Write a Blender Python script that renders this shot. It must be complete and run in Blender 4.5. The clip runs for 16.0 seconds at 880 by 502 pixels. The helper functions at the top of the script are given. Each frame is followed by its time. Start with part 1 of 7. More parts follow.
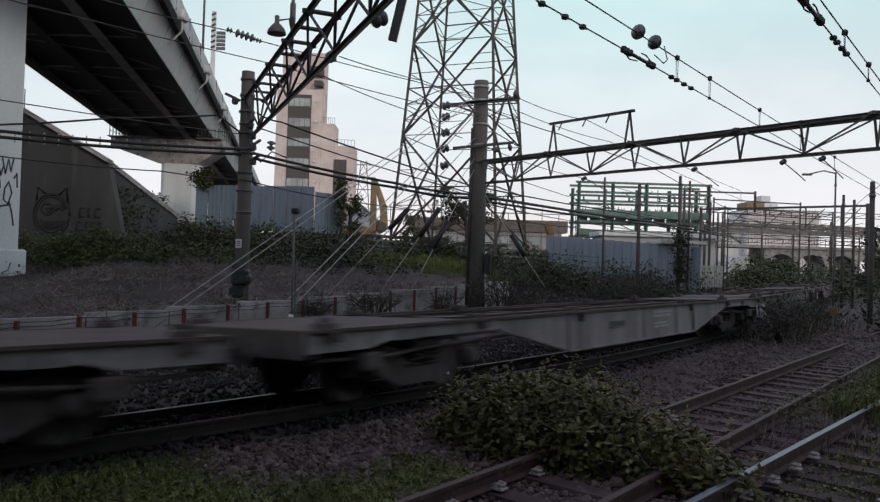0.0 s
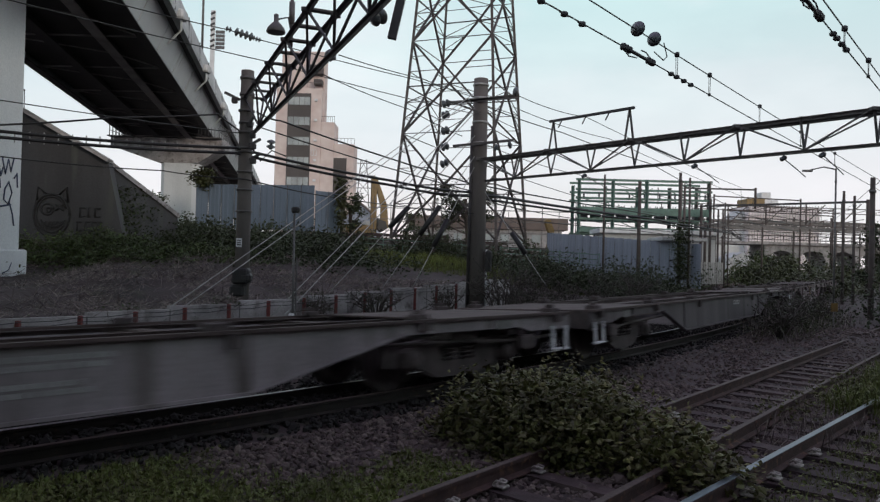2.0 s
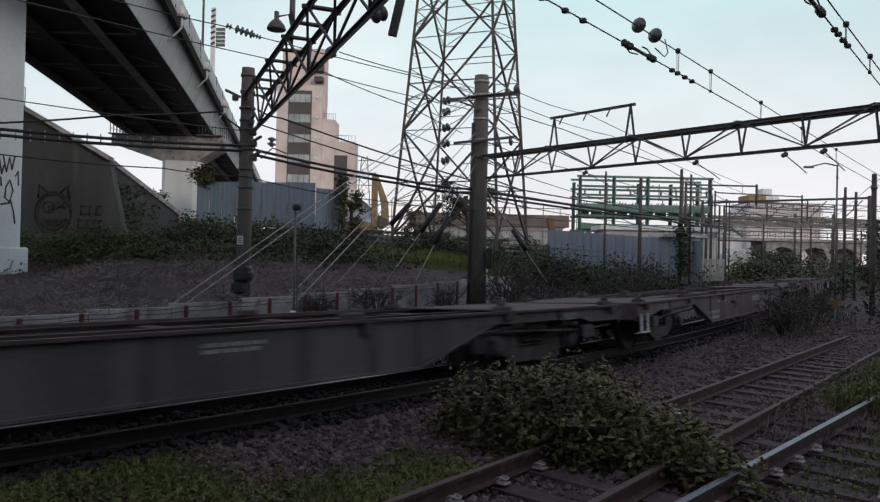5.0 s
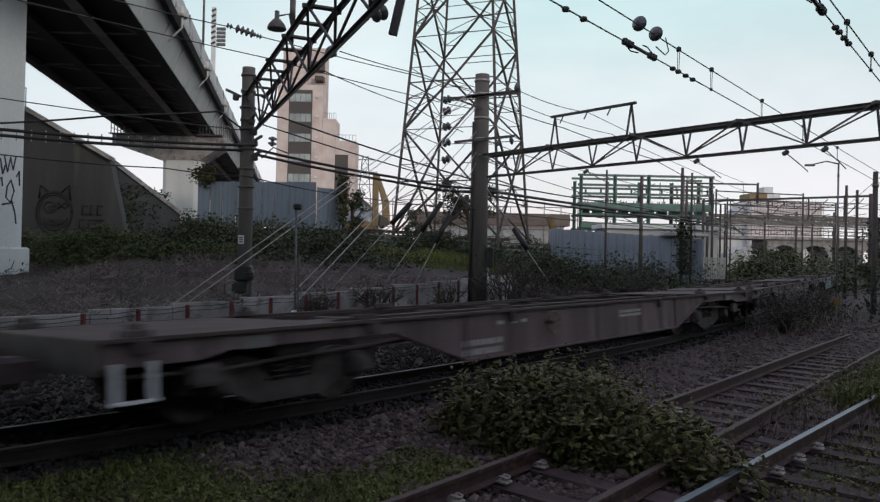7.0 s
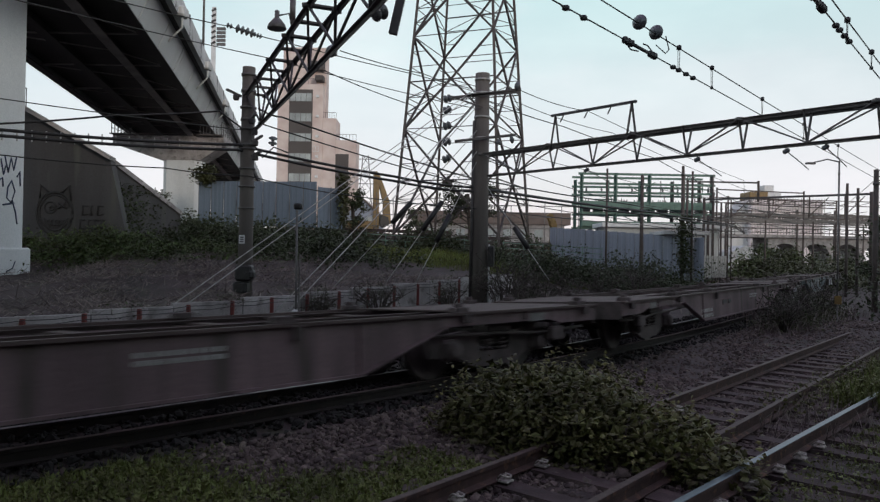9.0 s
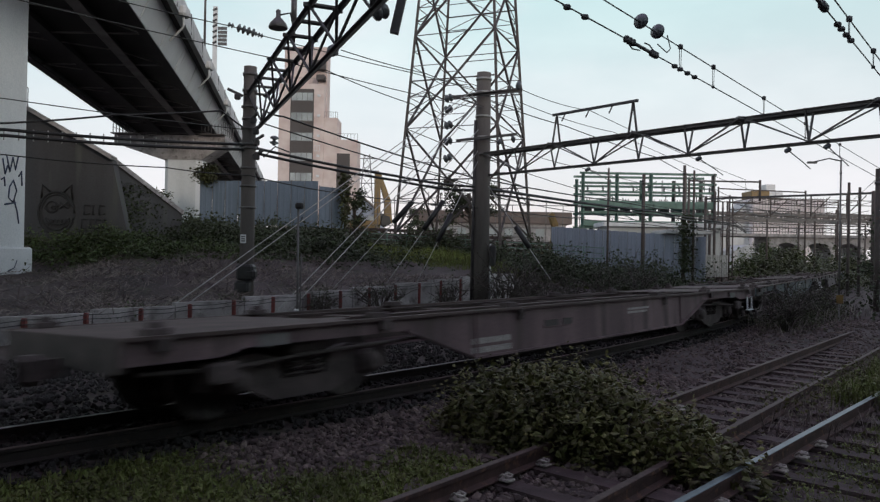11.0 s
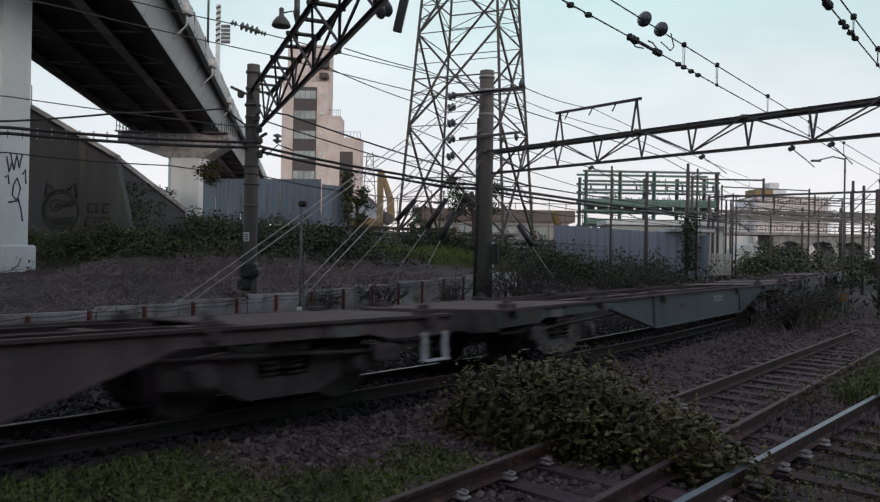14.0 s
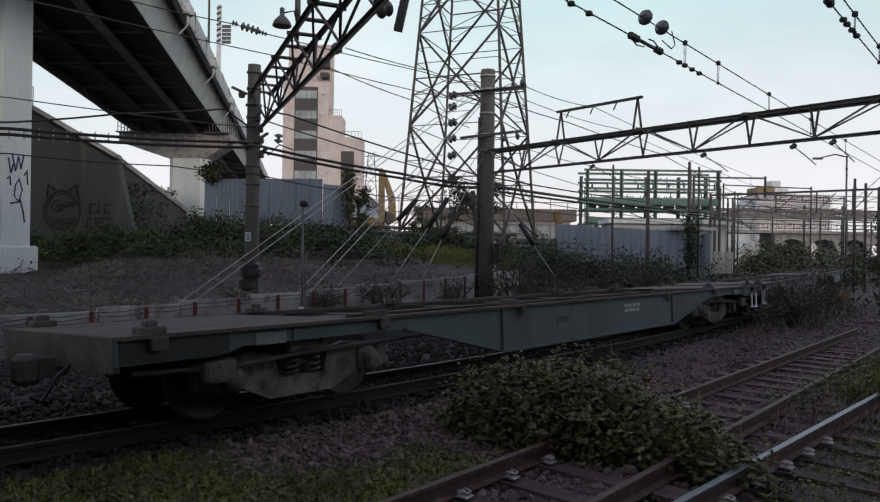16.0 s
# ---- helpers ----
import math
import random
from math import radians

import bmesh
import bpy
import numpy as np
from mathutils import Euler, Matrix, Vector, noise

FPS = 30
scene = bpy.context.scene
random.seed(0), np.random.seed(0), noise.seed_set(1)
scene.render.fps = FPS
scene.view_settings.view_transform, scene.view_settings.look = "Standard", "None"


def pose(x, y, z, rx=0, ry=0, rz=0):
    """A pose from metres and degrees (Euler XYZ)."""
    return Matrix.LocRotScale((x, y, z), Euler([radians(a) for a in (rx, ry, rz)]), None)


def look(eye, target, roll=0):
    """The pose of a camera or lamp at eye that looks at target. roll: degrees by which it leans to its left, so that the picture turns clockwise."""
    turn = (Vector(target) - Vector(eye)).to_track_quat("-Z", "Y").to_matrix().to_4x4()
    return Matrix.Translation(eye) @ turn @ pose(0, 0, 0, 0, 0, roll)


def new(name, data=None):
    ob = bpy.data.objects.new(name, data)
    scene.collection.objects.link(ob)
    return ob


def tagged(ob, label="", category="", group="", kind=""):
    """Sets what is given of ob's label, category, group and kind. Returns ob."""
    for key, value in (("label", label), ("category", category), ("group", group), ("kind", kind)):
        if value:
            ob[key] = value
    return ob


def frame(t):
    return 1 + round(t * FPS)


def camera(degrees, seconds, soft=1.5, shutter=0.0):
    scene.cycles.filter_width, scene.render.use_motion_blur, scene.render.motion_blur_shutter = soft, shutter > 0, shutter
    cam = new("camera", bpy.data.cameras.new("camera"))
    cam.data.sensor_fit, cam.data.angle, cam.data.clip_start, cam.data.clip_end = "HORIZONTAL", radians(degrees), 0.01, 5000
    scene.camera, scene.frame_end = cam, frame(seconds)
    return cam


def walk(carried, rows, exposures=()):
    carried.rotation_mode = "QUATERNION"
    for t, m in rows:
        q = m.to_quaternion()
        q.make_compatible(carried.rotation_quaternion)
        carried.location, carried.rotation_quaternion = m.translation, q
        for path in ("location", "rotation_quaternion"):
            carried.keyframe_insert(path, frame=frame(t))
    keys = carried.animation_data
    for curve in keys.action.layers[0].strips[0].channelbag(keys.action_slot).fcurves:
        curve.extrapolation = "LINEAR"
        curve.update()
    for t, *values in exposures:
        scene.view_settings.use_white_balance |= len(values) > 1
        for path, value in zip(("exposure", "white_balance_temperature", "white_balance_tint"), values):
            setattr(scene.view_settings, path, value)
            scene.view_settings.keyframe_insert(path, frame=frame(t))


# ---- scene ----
EYE = (0.0, 0.0, 1.735)
cam = camera(62.96, 16.0, soft=1.3, shutter=0.9)


def aim(yaw, pitch, roll):
    """A pose at EYE; yaw to the right of +Y, pitch up, roll clockwise in the picture (degrees)."""
    y, p = radians(yaw), radians(pitch)
    t = (EYE[0] + math.sin(y) * math.cos(p), EYE[1] + math.cos(y) * math.cos(p), EYE[2] + math.sin(p))
    return look(EYE, t, roll)


SWAY = [
    (0.0, 0.000, 0.804, 1.743), (0.5, -0.005, 0.774, 1.627), (1.0, -0.004, 0.741, 1.504),
    (1.5, -0.014, 0.700, 1.424), (2.0, -0.028, 0.651, 1.470), (2.5, -0.029, 0.605, 1.579),
    (3.0, -0.035, 0.563, 1.564), (3.5, -0.051, 0.524, 1.461), (4.0, -0.075, 0.475, 1.389),
    (6.5, -0.160, 0.370, 1.307), (7.0, -0.181, 0.343, 1.221), (7.5, -0.178, 0.332, 1.162),
    (8.0, -0.178, 0.326, 1.115), (8.5, -0.194, 0.313, 1.086), (9.0, -0.235, 0.277, 1.063),
    (11.5, -0.380, 0.208, 1.081), (12.0, -0.410, 0.182, 1.147), (12.5, -0.433, 0.158, 1.137),
    (13.0, -0.471, 0.128, 1.060), (13.5, -0.517, 0.100, 1.068), (14.0, -0.568, 0.072, 1.096),
    (14.5, -0.622, 0.041, 1.018), (15.0, -0.667, 0.017, 0.921), (15.5, -0.688, 0.012, 0.885),
    (16.0, -0.692, 0.015, 0.879)]
walk(cam, [(t, aim(a, b, c)) for t, a, b, c in SWAY])

# ---- world and sun ----
SUN_EL, SUN_AZ = 11.0, 150.0        # azimuth clockwise from +Y
world = bpy.data.worlds.new("sky_world")
scene.world = world
world.use_nodes = True
wn, wl = world.node_tree.nodes, world.node_tree.links
wn.clear()
sky = wn.new("ShaderNodeTexSky")
sky.sky_type, sky.sun_disc = "NISHITA", False
sky.sun_elevation, sky.sun_rotation = radians(SUN_EL), radians(SUN_AZ)
sky.air_density, sky.dust_density, sky.ozone_density = 1.0, 1.2, 1.2
tc = wn.new("ShaderNodeTexCoord")
mp = wn.new("ShaderNodeMapping")
mp.inputs["Scale"].default_value = (1.0, 1.0, 2.6)
wl.new(tc.outputs["Generated"], mp.inputs["Vector"])
cn = wn.new("ShaderNodeTexNoise")
cn.inputs["Scale"].default_value, cn.inputs["Detail"].default_value, cn.inputs["Roughness"].default_value = 2.1, 7.0, 0.55
wl.new(mp.outputs["Vector"], cn.inputs["Vector"])
cr = wn.new("ShaderNodeValToRGB")
cr.color_ramp.elements[0].position, cr.color_ramp.elements[1].position = 0.40, 0.68
cr.color_ramp.elements[0].color, cr.color_ramp.elements[1].color = (0.80, 0.80, 0.80, 1), (1.0, 1.0, 1.0, 1)
wl.new(cn.outputs["Fac"], cr.inputs["Fac"])
# pale evening cloud veil: bluish overhead, faintly pink near the horizon
sep = wn.new("ShaderNodeSeparateXYZ")
wl.new(tc.outputs["Generated"], sep.inputs["Vector"])
hr = wn.new("ShaderNodeValToRGB")
hr.color_ramp.elements[0].position, hr.color_ramp.elements[1].position = 0.02, 0.36
hr.color_ramp.elements[0].color, hr.color_ramp.elements[1].color = (0.965, 0.868, 0.915, 1), (0.628, 0.86, 0.868, 1)
zen = hr.color_ramp.elements.new(0.85)
zen.color = (0.405, 0.32, 0.55, 1)
wl.new(sep.outputs["Z"], hr.inputs["Fac"])
vm = wn.new("ShaderNodeVectorMath")
vm.operation = "SCALE"
vm.inputs["Scale"].default_value = 9.7
cn2 = wn.new("ShaderNodeTexNoise")
cn2.inputs["Scale"].default_value, cn2.inputs["Detail"].default_value, cn2.inputs["Roughness"].default_value = 3.4, 6.0, 0.5
wl.new(mp.outputs["Vector"], cn2.inputs["Vector"])
cr2 = wn.new("ShaderNodeValToRGB")
cr2.color_ramp.elements[0].position, cr2.color_ramp.elements[1].position = 0.46, 0.66
cr2.color_ramp.elements[0].color, cr2.color_ramp.elements[1].color = (0, 0, 0, 1), (0.55, 0.55, 0.55, 1)
wl.new(cn2.outputs["Fac"], cr2.inputs["Fac"])
puff = wn.new("ShaderNodeMix")
puff.data_type = "RGBA"
wl.new(cr2.outputs["Color"], puff.inputs[0])
wl.new(hr.outputs["Color"], puff.inputs[6])
puff.inputs[7].default_value = (0.86, 0.90, 0.93, 1)
wl.new(puff.outputs[2], vm.inputs[0])
mix = wn.new("ShaderNodeMix")
mix.data_type = "RGBA"
wl.new(cr.outputs["Color"], mix.inputs[0])
wl.new(sky.outputs["Color"], mix.inputs[6])
wl.new(vm.outputs["Vector"], mix.inputs[7])
bg = wn.new("ShaderNodeBackground")
bg.inputs["Strength"].default_value = 0.11
wl.new(mix.outputs[2], bg.inputs["Color"])
wo = wn.new("ShaderNodeOutputWorld")
wl.new(bg.outputs["Background"], wo.inputs["Surface"])

sun = new("sun", bpy.data.lights.new("sun", "SUN"))
sun.data.energy, sun.data.angle, sun.data.color = 1.0, radians(10), (1.0, 0.86, 0.74)
sun_to = Vector((math.sin(radians(SUN_AZ)) * math.cos(radians(SUN_EL)), math.cos(radians(SUN_AZ)) * math.cos(radians(SUN_EL)), math.sin(radians(SUN_EL))))
sun.matrix_world = look(sun_to * 50, (0, 0, 0))
scene.view_settings.exposure = 0.0

# ---- materials ----
def mat(name, col, rough=0.8, metal=0.0, var=0.35, scale=3.0, fine=40.0, bump=0.25, tint=None, spots=0.0, rnd=0.0, streak=False, bdist=0.02):
    """A procedural surface: base colour varied by a broad and a fine noise, with bump, optional stain colour and streaks."""
    m = bpy.data.materials.new(name)
    m.use_nodes = True
    n, l = m.node_tree.nodes, m.node_tree.links
    b = n["Principled BSDF"]
    b.inputs["Metallic"].default_value = metal
    t = n.new("ShaderNodeTexCoord")
    src = t.outputs["Object"]
    if streak:
        s = n.new("ShaderNodeMapping")
        s.inputs["Scale"].default_value = (1.0, 1.0, 0.12)
        l.new(src, s.inputs["Vector"])
        ssrc = s.outputs["Vector"]
    else:
        ssrc = src
    n1 = n.new("ShaderNodeTexNoise")
    n1.inputs["Scale"].default_value, n1.inputs["Detail"].default_value = scale, 5.0
    l.new(ssrc, n1.inputs["Vector"])
    n2 = n.new("ShaderNodeTexNoise")
    n2.inputs["Scale"].default_value, n2.inputs["Detail"].default_value = fine, 4.0
    l.new(src, n2.inputs["Vector"])
    dark = tuple(c * (1 - var) for c in col)
    lite = tuple(min(1.0, c * (1 + var)) for c in col)
    r1 = n.new("ShaderNodeValToRGB")
    r1.color_ramp.elements[0].position, r1.color_ramp.elements[1].position = 0.32, 0.70
    r1.color_ramp.elements[0].color, r1.color_ramp.elements[1].color = (*dark, 1), (*lite, 1)
    l.new(n1.outputs["Fac"], r1.inputs["Fac"])
    m2 = n.new("ShaderNodeMix")
    m2.data_type, m2.blend_type = "RGBA", "OVERLAY"
    m2.inputs[0].default_value = 0.45
    l.new(r1.outputs["Color"], m2.inputs[6])
    l.new(n2.outputs["Fac"], m2.inputs[7])
    out = m2.outputs[2]
    if tint:
        n3 = n.new("ShaderNodeTexNoise")
        n3.inputs["Scale"].default_value, n3.inputs["Detail"].default_value = scale * 2.3, 6.0
        l.new(ssrc, n3.inputs["Vector"])
        r3 = n.new("ShaderNodeValToRGB")
        r3.color_ramp.elements[0].position, r3.color_ramp.elements[1].position = 0.62 - spots, 0.78 - spots
        l.new(n3.outputs["Fac"], r3.inputs["Fac"])
        m3 = n.new("ShaderNodeMix")
        m3.data_type = "RGBA"
        l.new(r3.outputs["Color"], m3.inputs[0])
        l.new(out, m3.inputs[6])
        m3.inputs[7].default_value = (*tint, 1)
        out = m3.outputs[2]
    if rnd:
        g = n.new("ShaderNodeNewGeometry")
        oi = n.new("ShaderNodeObjectInfo")
        ad = n.new("ShaderNodeMath")
        ad.operation = "ADD"
        l.new(g.outputs["Random Per Island"], ad.inputs[0])
        l.new(oi.outputs["Random"], ad.inputs[1])
        fr = n.new("ShaderNodeMath")
        fr.operation = "FRACT"
        l.new(ad.outputs[0], fr.inputs[0])
        mr = n.new("ShaderNodeMapRange")
        mr.inputs["To Min"].default_value, mr.inputs["To Max"].default_value = 1 - rnd, 1 + rnd
        l.new(fr.outputs[0], mr.inputs["Value"])
        hs = n.new("ShaderNodeHueSaturation")
        l.new(mr.outputs["Result"], hs.inputs["Value"])
        hm = n.new("ShaderNodeMapRange")
        hm.inputs["To Min"].default_value, hm.inputs["To Max"].default_value = 0.5 - rnd * 0.05, 0.5 + rnd * 0.05
        l.new(fr.outputs[0], hm.inputs["Value"])
        l.new(hm.outputs["Result"], hs.inputs["Hue"])
        l.new(out, hs.inputs["Color"])
        out = hs.outputs["Color"]
    l.new(out, b.inputs["Base Color"])
    rr = n.new("ShaderNodeMapRange")
    rr.inputs["To Min"].default_value, rr.inputs["To Max"].default_value = max(0.05, rough - 0.12), min(1.0, rough + 0.12)
    l.new(n2.outputs["Fac"], rr.inputs["Value"])
    l.new(rr.outputs["Result"], b.inputs["Roughness"])
    if bump:
        bp = n.new("ShaderNodeBump")
        bp.inputs["Strength"].default_value, bp.inputs["Distance"].default_value = bump, bdist
        l.new(n2.outputs["Fac"], bp.inputs["Height"])
        l.new(bp.outputs["Normal"], b.inputs["Normal"])
    return m


def leaf_mat(name, col, rnd=0.45):
    m = mat(name, col, rough=0.55, var=0.3, scale=1.2, fine=15.0, bump=0.0, rnd=rnd)
    b = m.node_tree.nodes["Principled BSDF"]
    b.inputs["Specular IOR Level"].default_value = 0.3
    return m


CONC = mat("concrete_pale", (0.50, 0.51, 0.51), 0.85, var=0.18, scale=0.5, fine=25, tint=(0.22, 0.22, 0.21), spots=0.02, streak=True)
CONC_PIER = mat("concrete_pier", (0.60, 0.625, 0.645), 0.8, var=0.12, scale=0.5, fine=25, tint=(0.33, 0.33, 0.32), spots=-0.02, streak=True)
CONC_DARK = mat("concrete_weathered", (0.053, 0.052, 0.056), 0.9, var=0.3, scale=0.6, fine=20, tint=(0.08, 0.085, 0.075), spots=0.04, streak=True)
CONC_POLE = mat("concrete_pole", (0.125, 0.112, 0.105), 0.9, var=0.25, scale=2, fine=60, tint=(0.10, 0.09, 0.085), spots=0.03, streak=True)
CONC_WALL = mat("concrete_low_wall", (0.30, 0.285, 0.285), 0.9, var=0.35, scale=1.2, fine=30, tint=(0.13, 0.12, 0.115), spots=0.06)
STEEL_DARK = mat("steel_dark_painted", (0.055, 0.052, 0.055), 0.6, var=0.3, scale=6, tint=(0.09, 0.055, 0.04), spots=0.0)
STEEL_GREY = mat("steel_galvanised", (0.125, 0.12, 0.12), 0.55, 0.3, var=0.25, scale=5, tint=(0.13, 0.09, 0.07), spots=-0.02)
# the shade below the deck is put into this near-black colour
GIRDER_SHADED = mat("girder_shaded_underside", (0.035, 0.030, 0.029), 0.7, var=0.3, scale=1)
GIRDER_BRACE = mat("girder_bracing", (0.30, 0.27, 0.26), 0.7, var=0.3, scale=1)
STEEL_GIRDER_PALE = mat("girder_pale_paint", (0.48, 0.50, 0.51), 0.6, var=0.12, scale=0.6, tint=(0.2, 0.19, 0.18), spots=-0.03, streak=True)
RUST = mat("rail_rust", (0.055, 0.030, 0.027), 0.85, var=0.35, scale=5, fine=80, tint=(0.16, 0.085, 0.05), spots=0.05)
SHINE = mat("rail_head_polished", (0.11, 0.125, 0.165), 0.36, 1.0, var=0.1, scale=20, bump=0.05)
RAILTOP = mat("rail_head_dull", (0.070, 0.047, 0.043), 0.7, 0.2, var=0.3, scale=20, bump=0.1)
SLEEPER = mat("sleeper_grey_wood", (0.061, 0.041, 0.042), 0.9, var=0.4, scale=4, fine=60, tint=(0.07, 0.06, 0.055), spots=0.05, rnd=0.3)
CLIP = mat("clip_pale_metal", (0.34, 0.32, 0.29), 0.6, 0.3, var=0.25, scale=20)
BALLAST = mat("ballast_stone", (0.094, 0.071, 0.066), 0.9, var=0.4, scale=10, fine=70, rnd=0.55)
EARTH = mat("ground_soil", (0.045, 0.032, 0.032), 0.95, var=0.45, scale=0.5, fine=9.0, bump=0.6, bdist=0.06, tint=(0.045, 0.05, 0.025), spots=0.05)
LEAF = leaf_mat("leaf_knotweed", (0.074, 0.074, 0.024))
LEAF_TIP = leaf_mat("leaf_young_tip", (0.112, 0.102, 0.038))
LEAF_DK = leaf_mat("leaf_ivy_dark", (0.034, 0.045, 0.020), rnd=0.35)
LEAF_IVY = leaf_mat("leaf_ivy_green", (0.050, 0.068, 0.023))
LEAF_MID = leaf_mat("leaf_shrub", (0.047, 0.052, 0.020))
GRASS = leaf_mat("grass_green", (0.094, 0.112, 0.025))
DRY = leaf_mat("grass_dry", (0.168, 0.138, 0.132), rnd=0.65)
TWIG = mat("twig_bark", (0.055, 0.045, 0.04), 0.9, var=0.3, scale=8)
CABLE = mat("cable_black", (0.02, 0.02, 0.022), 0.6, var=0.2, scale=10, bump=0)
WIRE = mat("wire_dull_copper", (0.06, 0.065, 0.065), 0.6, 0.4, var=0.2, scale=10, bump=0)
STAY = mat("stay_wire_zinc", (0.36, 0.36, 0.35), 0.5, 0.5, var=0.2, scale=10, bump=0)
PORC = mat("porcelain_grey", (0.10, 0.11, 0.12), 0.25, var=0.15, scale=10, bump=0)
HOARD = mat("hoarding_bluegrey", (0.14, 0.182, 0.24), 0.5, 0.1, var=0.12, scale=0.8, tint=(0.10, 0.12, 0.15), spots=0.0, streak=True, rnd=0.12)
HOARD2 = mat("hoarding_pale_blue", (0.28, 0.31, 0.38), 0.5, 0.1, var=0.12, scale=0.8, tint=(0.14, 0.16, 0.2), spots=0.0, streak=True, rnd=0.12)
PINK = mat("tower_render_pink", (0.60, 0.50, 0.465), 0.85, var=0.04, scale=0.1, fine=0.4, bump=0.0)
TAUPE = mat("tower_band_taupe", (0.085, 0.075, 0.072), 0.8, var=0.1, scale=0.2)
GLASSY = mat("window_glass_dull", (0.34, 0.37, 0.37), 0.12, 0.0, var=0.3, scale=0.3, bump=0)
WHITE = mat("paint_white", (0.62, 0.63, 0.64), 0.6, var=0.1, scale=2)
GREEN = mat("substation_green", (0.10, 0.175, 0.145), 0.6, var=0.25, scale=1, tint=(0.06, 0.10, 0.085), spots=0.03)
YELLOW = mat("machine_yellow", (0.17, 0.105, 0.03), 0.5, var=0.2, scale=2, tint=(0.2, 0.12, 0.05), spots=0.0)
REDP = mat("paint_red_faded", (0.13, 0.028, 0.026), 0.7, var=0.3, scale=8)
SPRAY = mat("spray_paint_dark", (0.02, 0.02, 0.022), 0.7, var=0.2, scale=5, bump=0)
SPRAY_BLUE = mat("spray_paint_blue", (0.035, 0.05, 0.10), 0.7, var=0.2, scale=5, bump=0)
BLACKBOX = mat("plastic_black", (0.015, 0.015, 0.016), 0.5, var=0.2, scale=8)
SCAF = mat("scaffold_sheet_pink", (0.78, 0.71, 0.73), 0.8, var=0.12, scale=0.3)
W_GREY = mat("wagon_paint_grey", (0.233, 0.208, 0.214), 0.75, var=0.32, scale=1.3, fine=30, tint=(0.10, 0.085, 0.075), spots=0.06, streak=True)
W_BROWN = mat("wagon_paint_brown", (0.140, 0.098, 0.104), 0.75, var=0.4, scale=1.3, fine=30, tint=(0.06, 0.048, 0.044), spots=0.08, streak=True)
W_DARK = mat("wagon_paint_dark_grey", (0.099, 0.086, 0.090), 0.75, var=0.36, scale=1.3, fine=30, tint=(0.05, 0.045, 0.042), spots=0.06, streak=True)
W_TEAL = mat("wagon_paint_teal", (0.068, 0.090, 0.095), 0.7, var=0.22, scale=1.0, fine=30, tint=(0.06, 0.055, 0.05), spots=0.02, streak=True)
W_DECK = mat("wagon_deck_steel", (0.072, 0.052, 0.048), 0.8, var=0.3, scale=2, fine=40, tint=(0.07, 0.05, 0.04), spots=0.03)
BOGIE = mat("bogie_grime", (0.072, 0.058, 0.056), 0.85, var=0.35, scale=4, fine=40, tint=(0.03, 0.027, 0.025), spots=0.04)
BOGIE_PALE = mat("bogie_dusty", (0.13, 0.112, 0.106), 0.85, var=0.5, scale=3, fine=30, tint=(0.035, 0.03, 0.028), spots=0.12)
TYRE = mat("wheel_steel", (0.055, 0.046, 0.043), 0.6, 0.4, var=0.3, scale=6)
ROOF = mat("roof_brown_sheet", (0.13, 0.10, 0.09), 0.7, var=0.2, scale=0.5)
# near-black stone colour holds the shade under and behind the train
BALLAST_SHADED = mat("ballast_shaded", (0.013, 0.0105, 0.010), 0.8, var=0.4, scale=10, fine=70, rnd=0.5)
PYLON = mat("pylon_steel_dark", (0.050, 0.042, 0.042), 0.6, 0.1, var=0.25, scale=2, tint=(0.10, 0.065, 0.05), spots=0.0)
# rusty rail sides of the freight track, darkened to paint in their shade
RAIL_SHADED = mat("rail_side_shaded", (0.019, 0.014, 0.012), 0.8, var=0.35, scale=5, fine=80, tint=(0.07, 0.035, 0.022), spots=0.0)
LEAF_LOW = leaf_mat("leaf_low_weed", (0.092, 0.104, 0.030))
POLE_RUST = mat("pole_rusty", (0.072, 0.058, 0.054), 0.8, var=0.3, scale=2, fine=40, tint=(0.09, 0.05, 0.035), spots=0.02)
PLATE = mat("plate_dull", (0.17, 0.165, 0.16), 0.7, var=0.3, scale=12)
CINDER = mat("cinder_ballast", (0.037, 0.024, 0.025), 0.9, var=0.4, scale=10, fine=70, rnd=0.5)
RAIL_DIM = mat("rail_head_worn", (0.26, 0.25, 0.25), 0.38, 0.8, var=0.2, scale=20, bump=0.05)


# ---- small mesh helpers ----
def part(name, bm, material, parent=None, label=""):
    """Links a bmesh, or a (verts, faces) pair, as one mesh object under a thing."""
    me = bpy.data.meshes.new(name)
    if isinstance(bm, tuple):
        me.from_pydata([tuple(v) for v in bm[0]], [], [tuple(f) for f in bm[1]])
    else:
        bm.to_mesh(me)
        bm.free()
    me.materials.append(material)
    me.update()
    ob = new(name, me)
    if parent is not None:
        ob.parent = parent
    if label:
        ob["label"] = label
    return ob


def thing(name, m, label, category, group="", kind=""):
    ob = new(name)
    ob.empty_display_size = 0.2
    ob.matrix_basis = m if isinstance(m, Matrix) else pose(*m)
    return tagged(ob, label, category, group, kind)


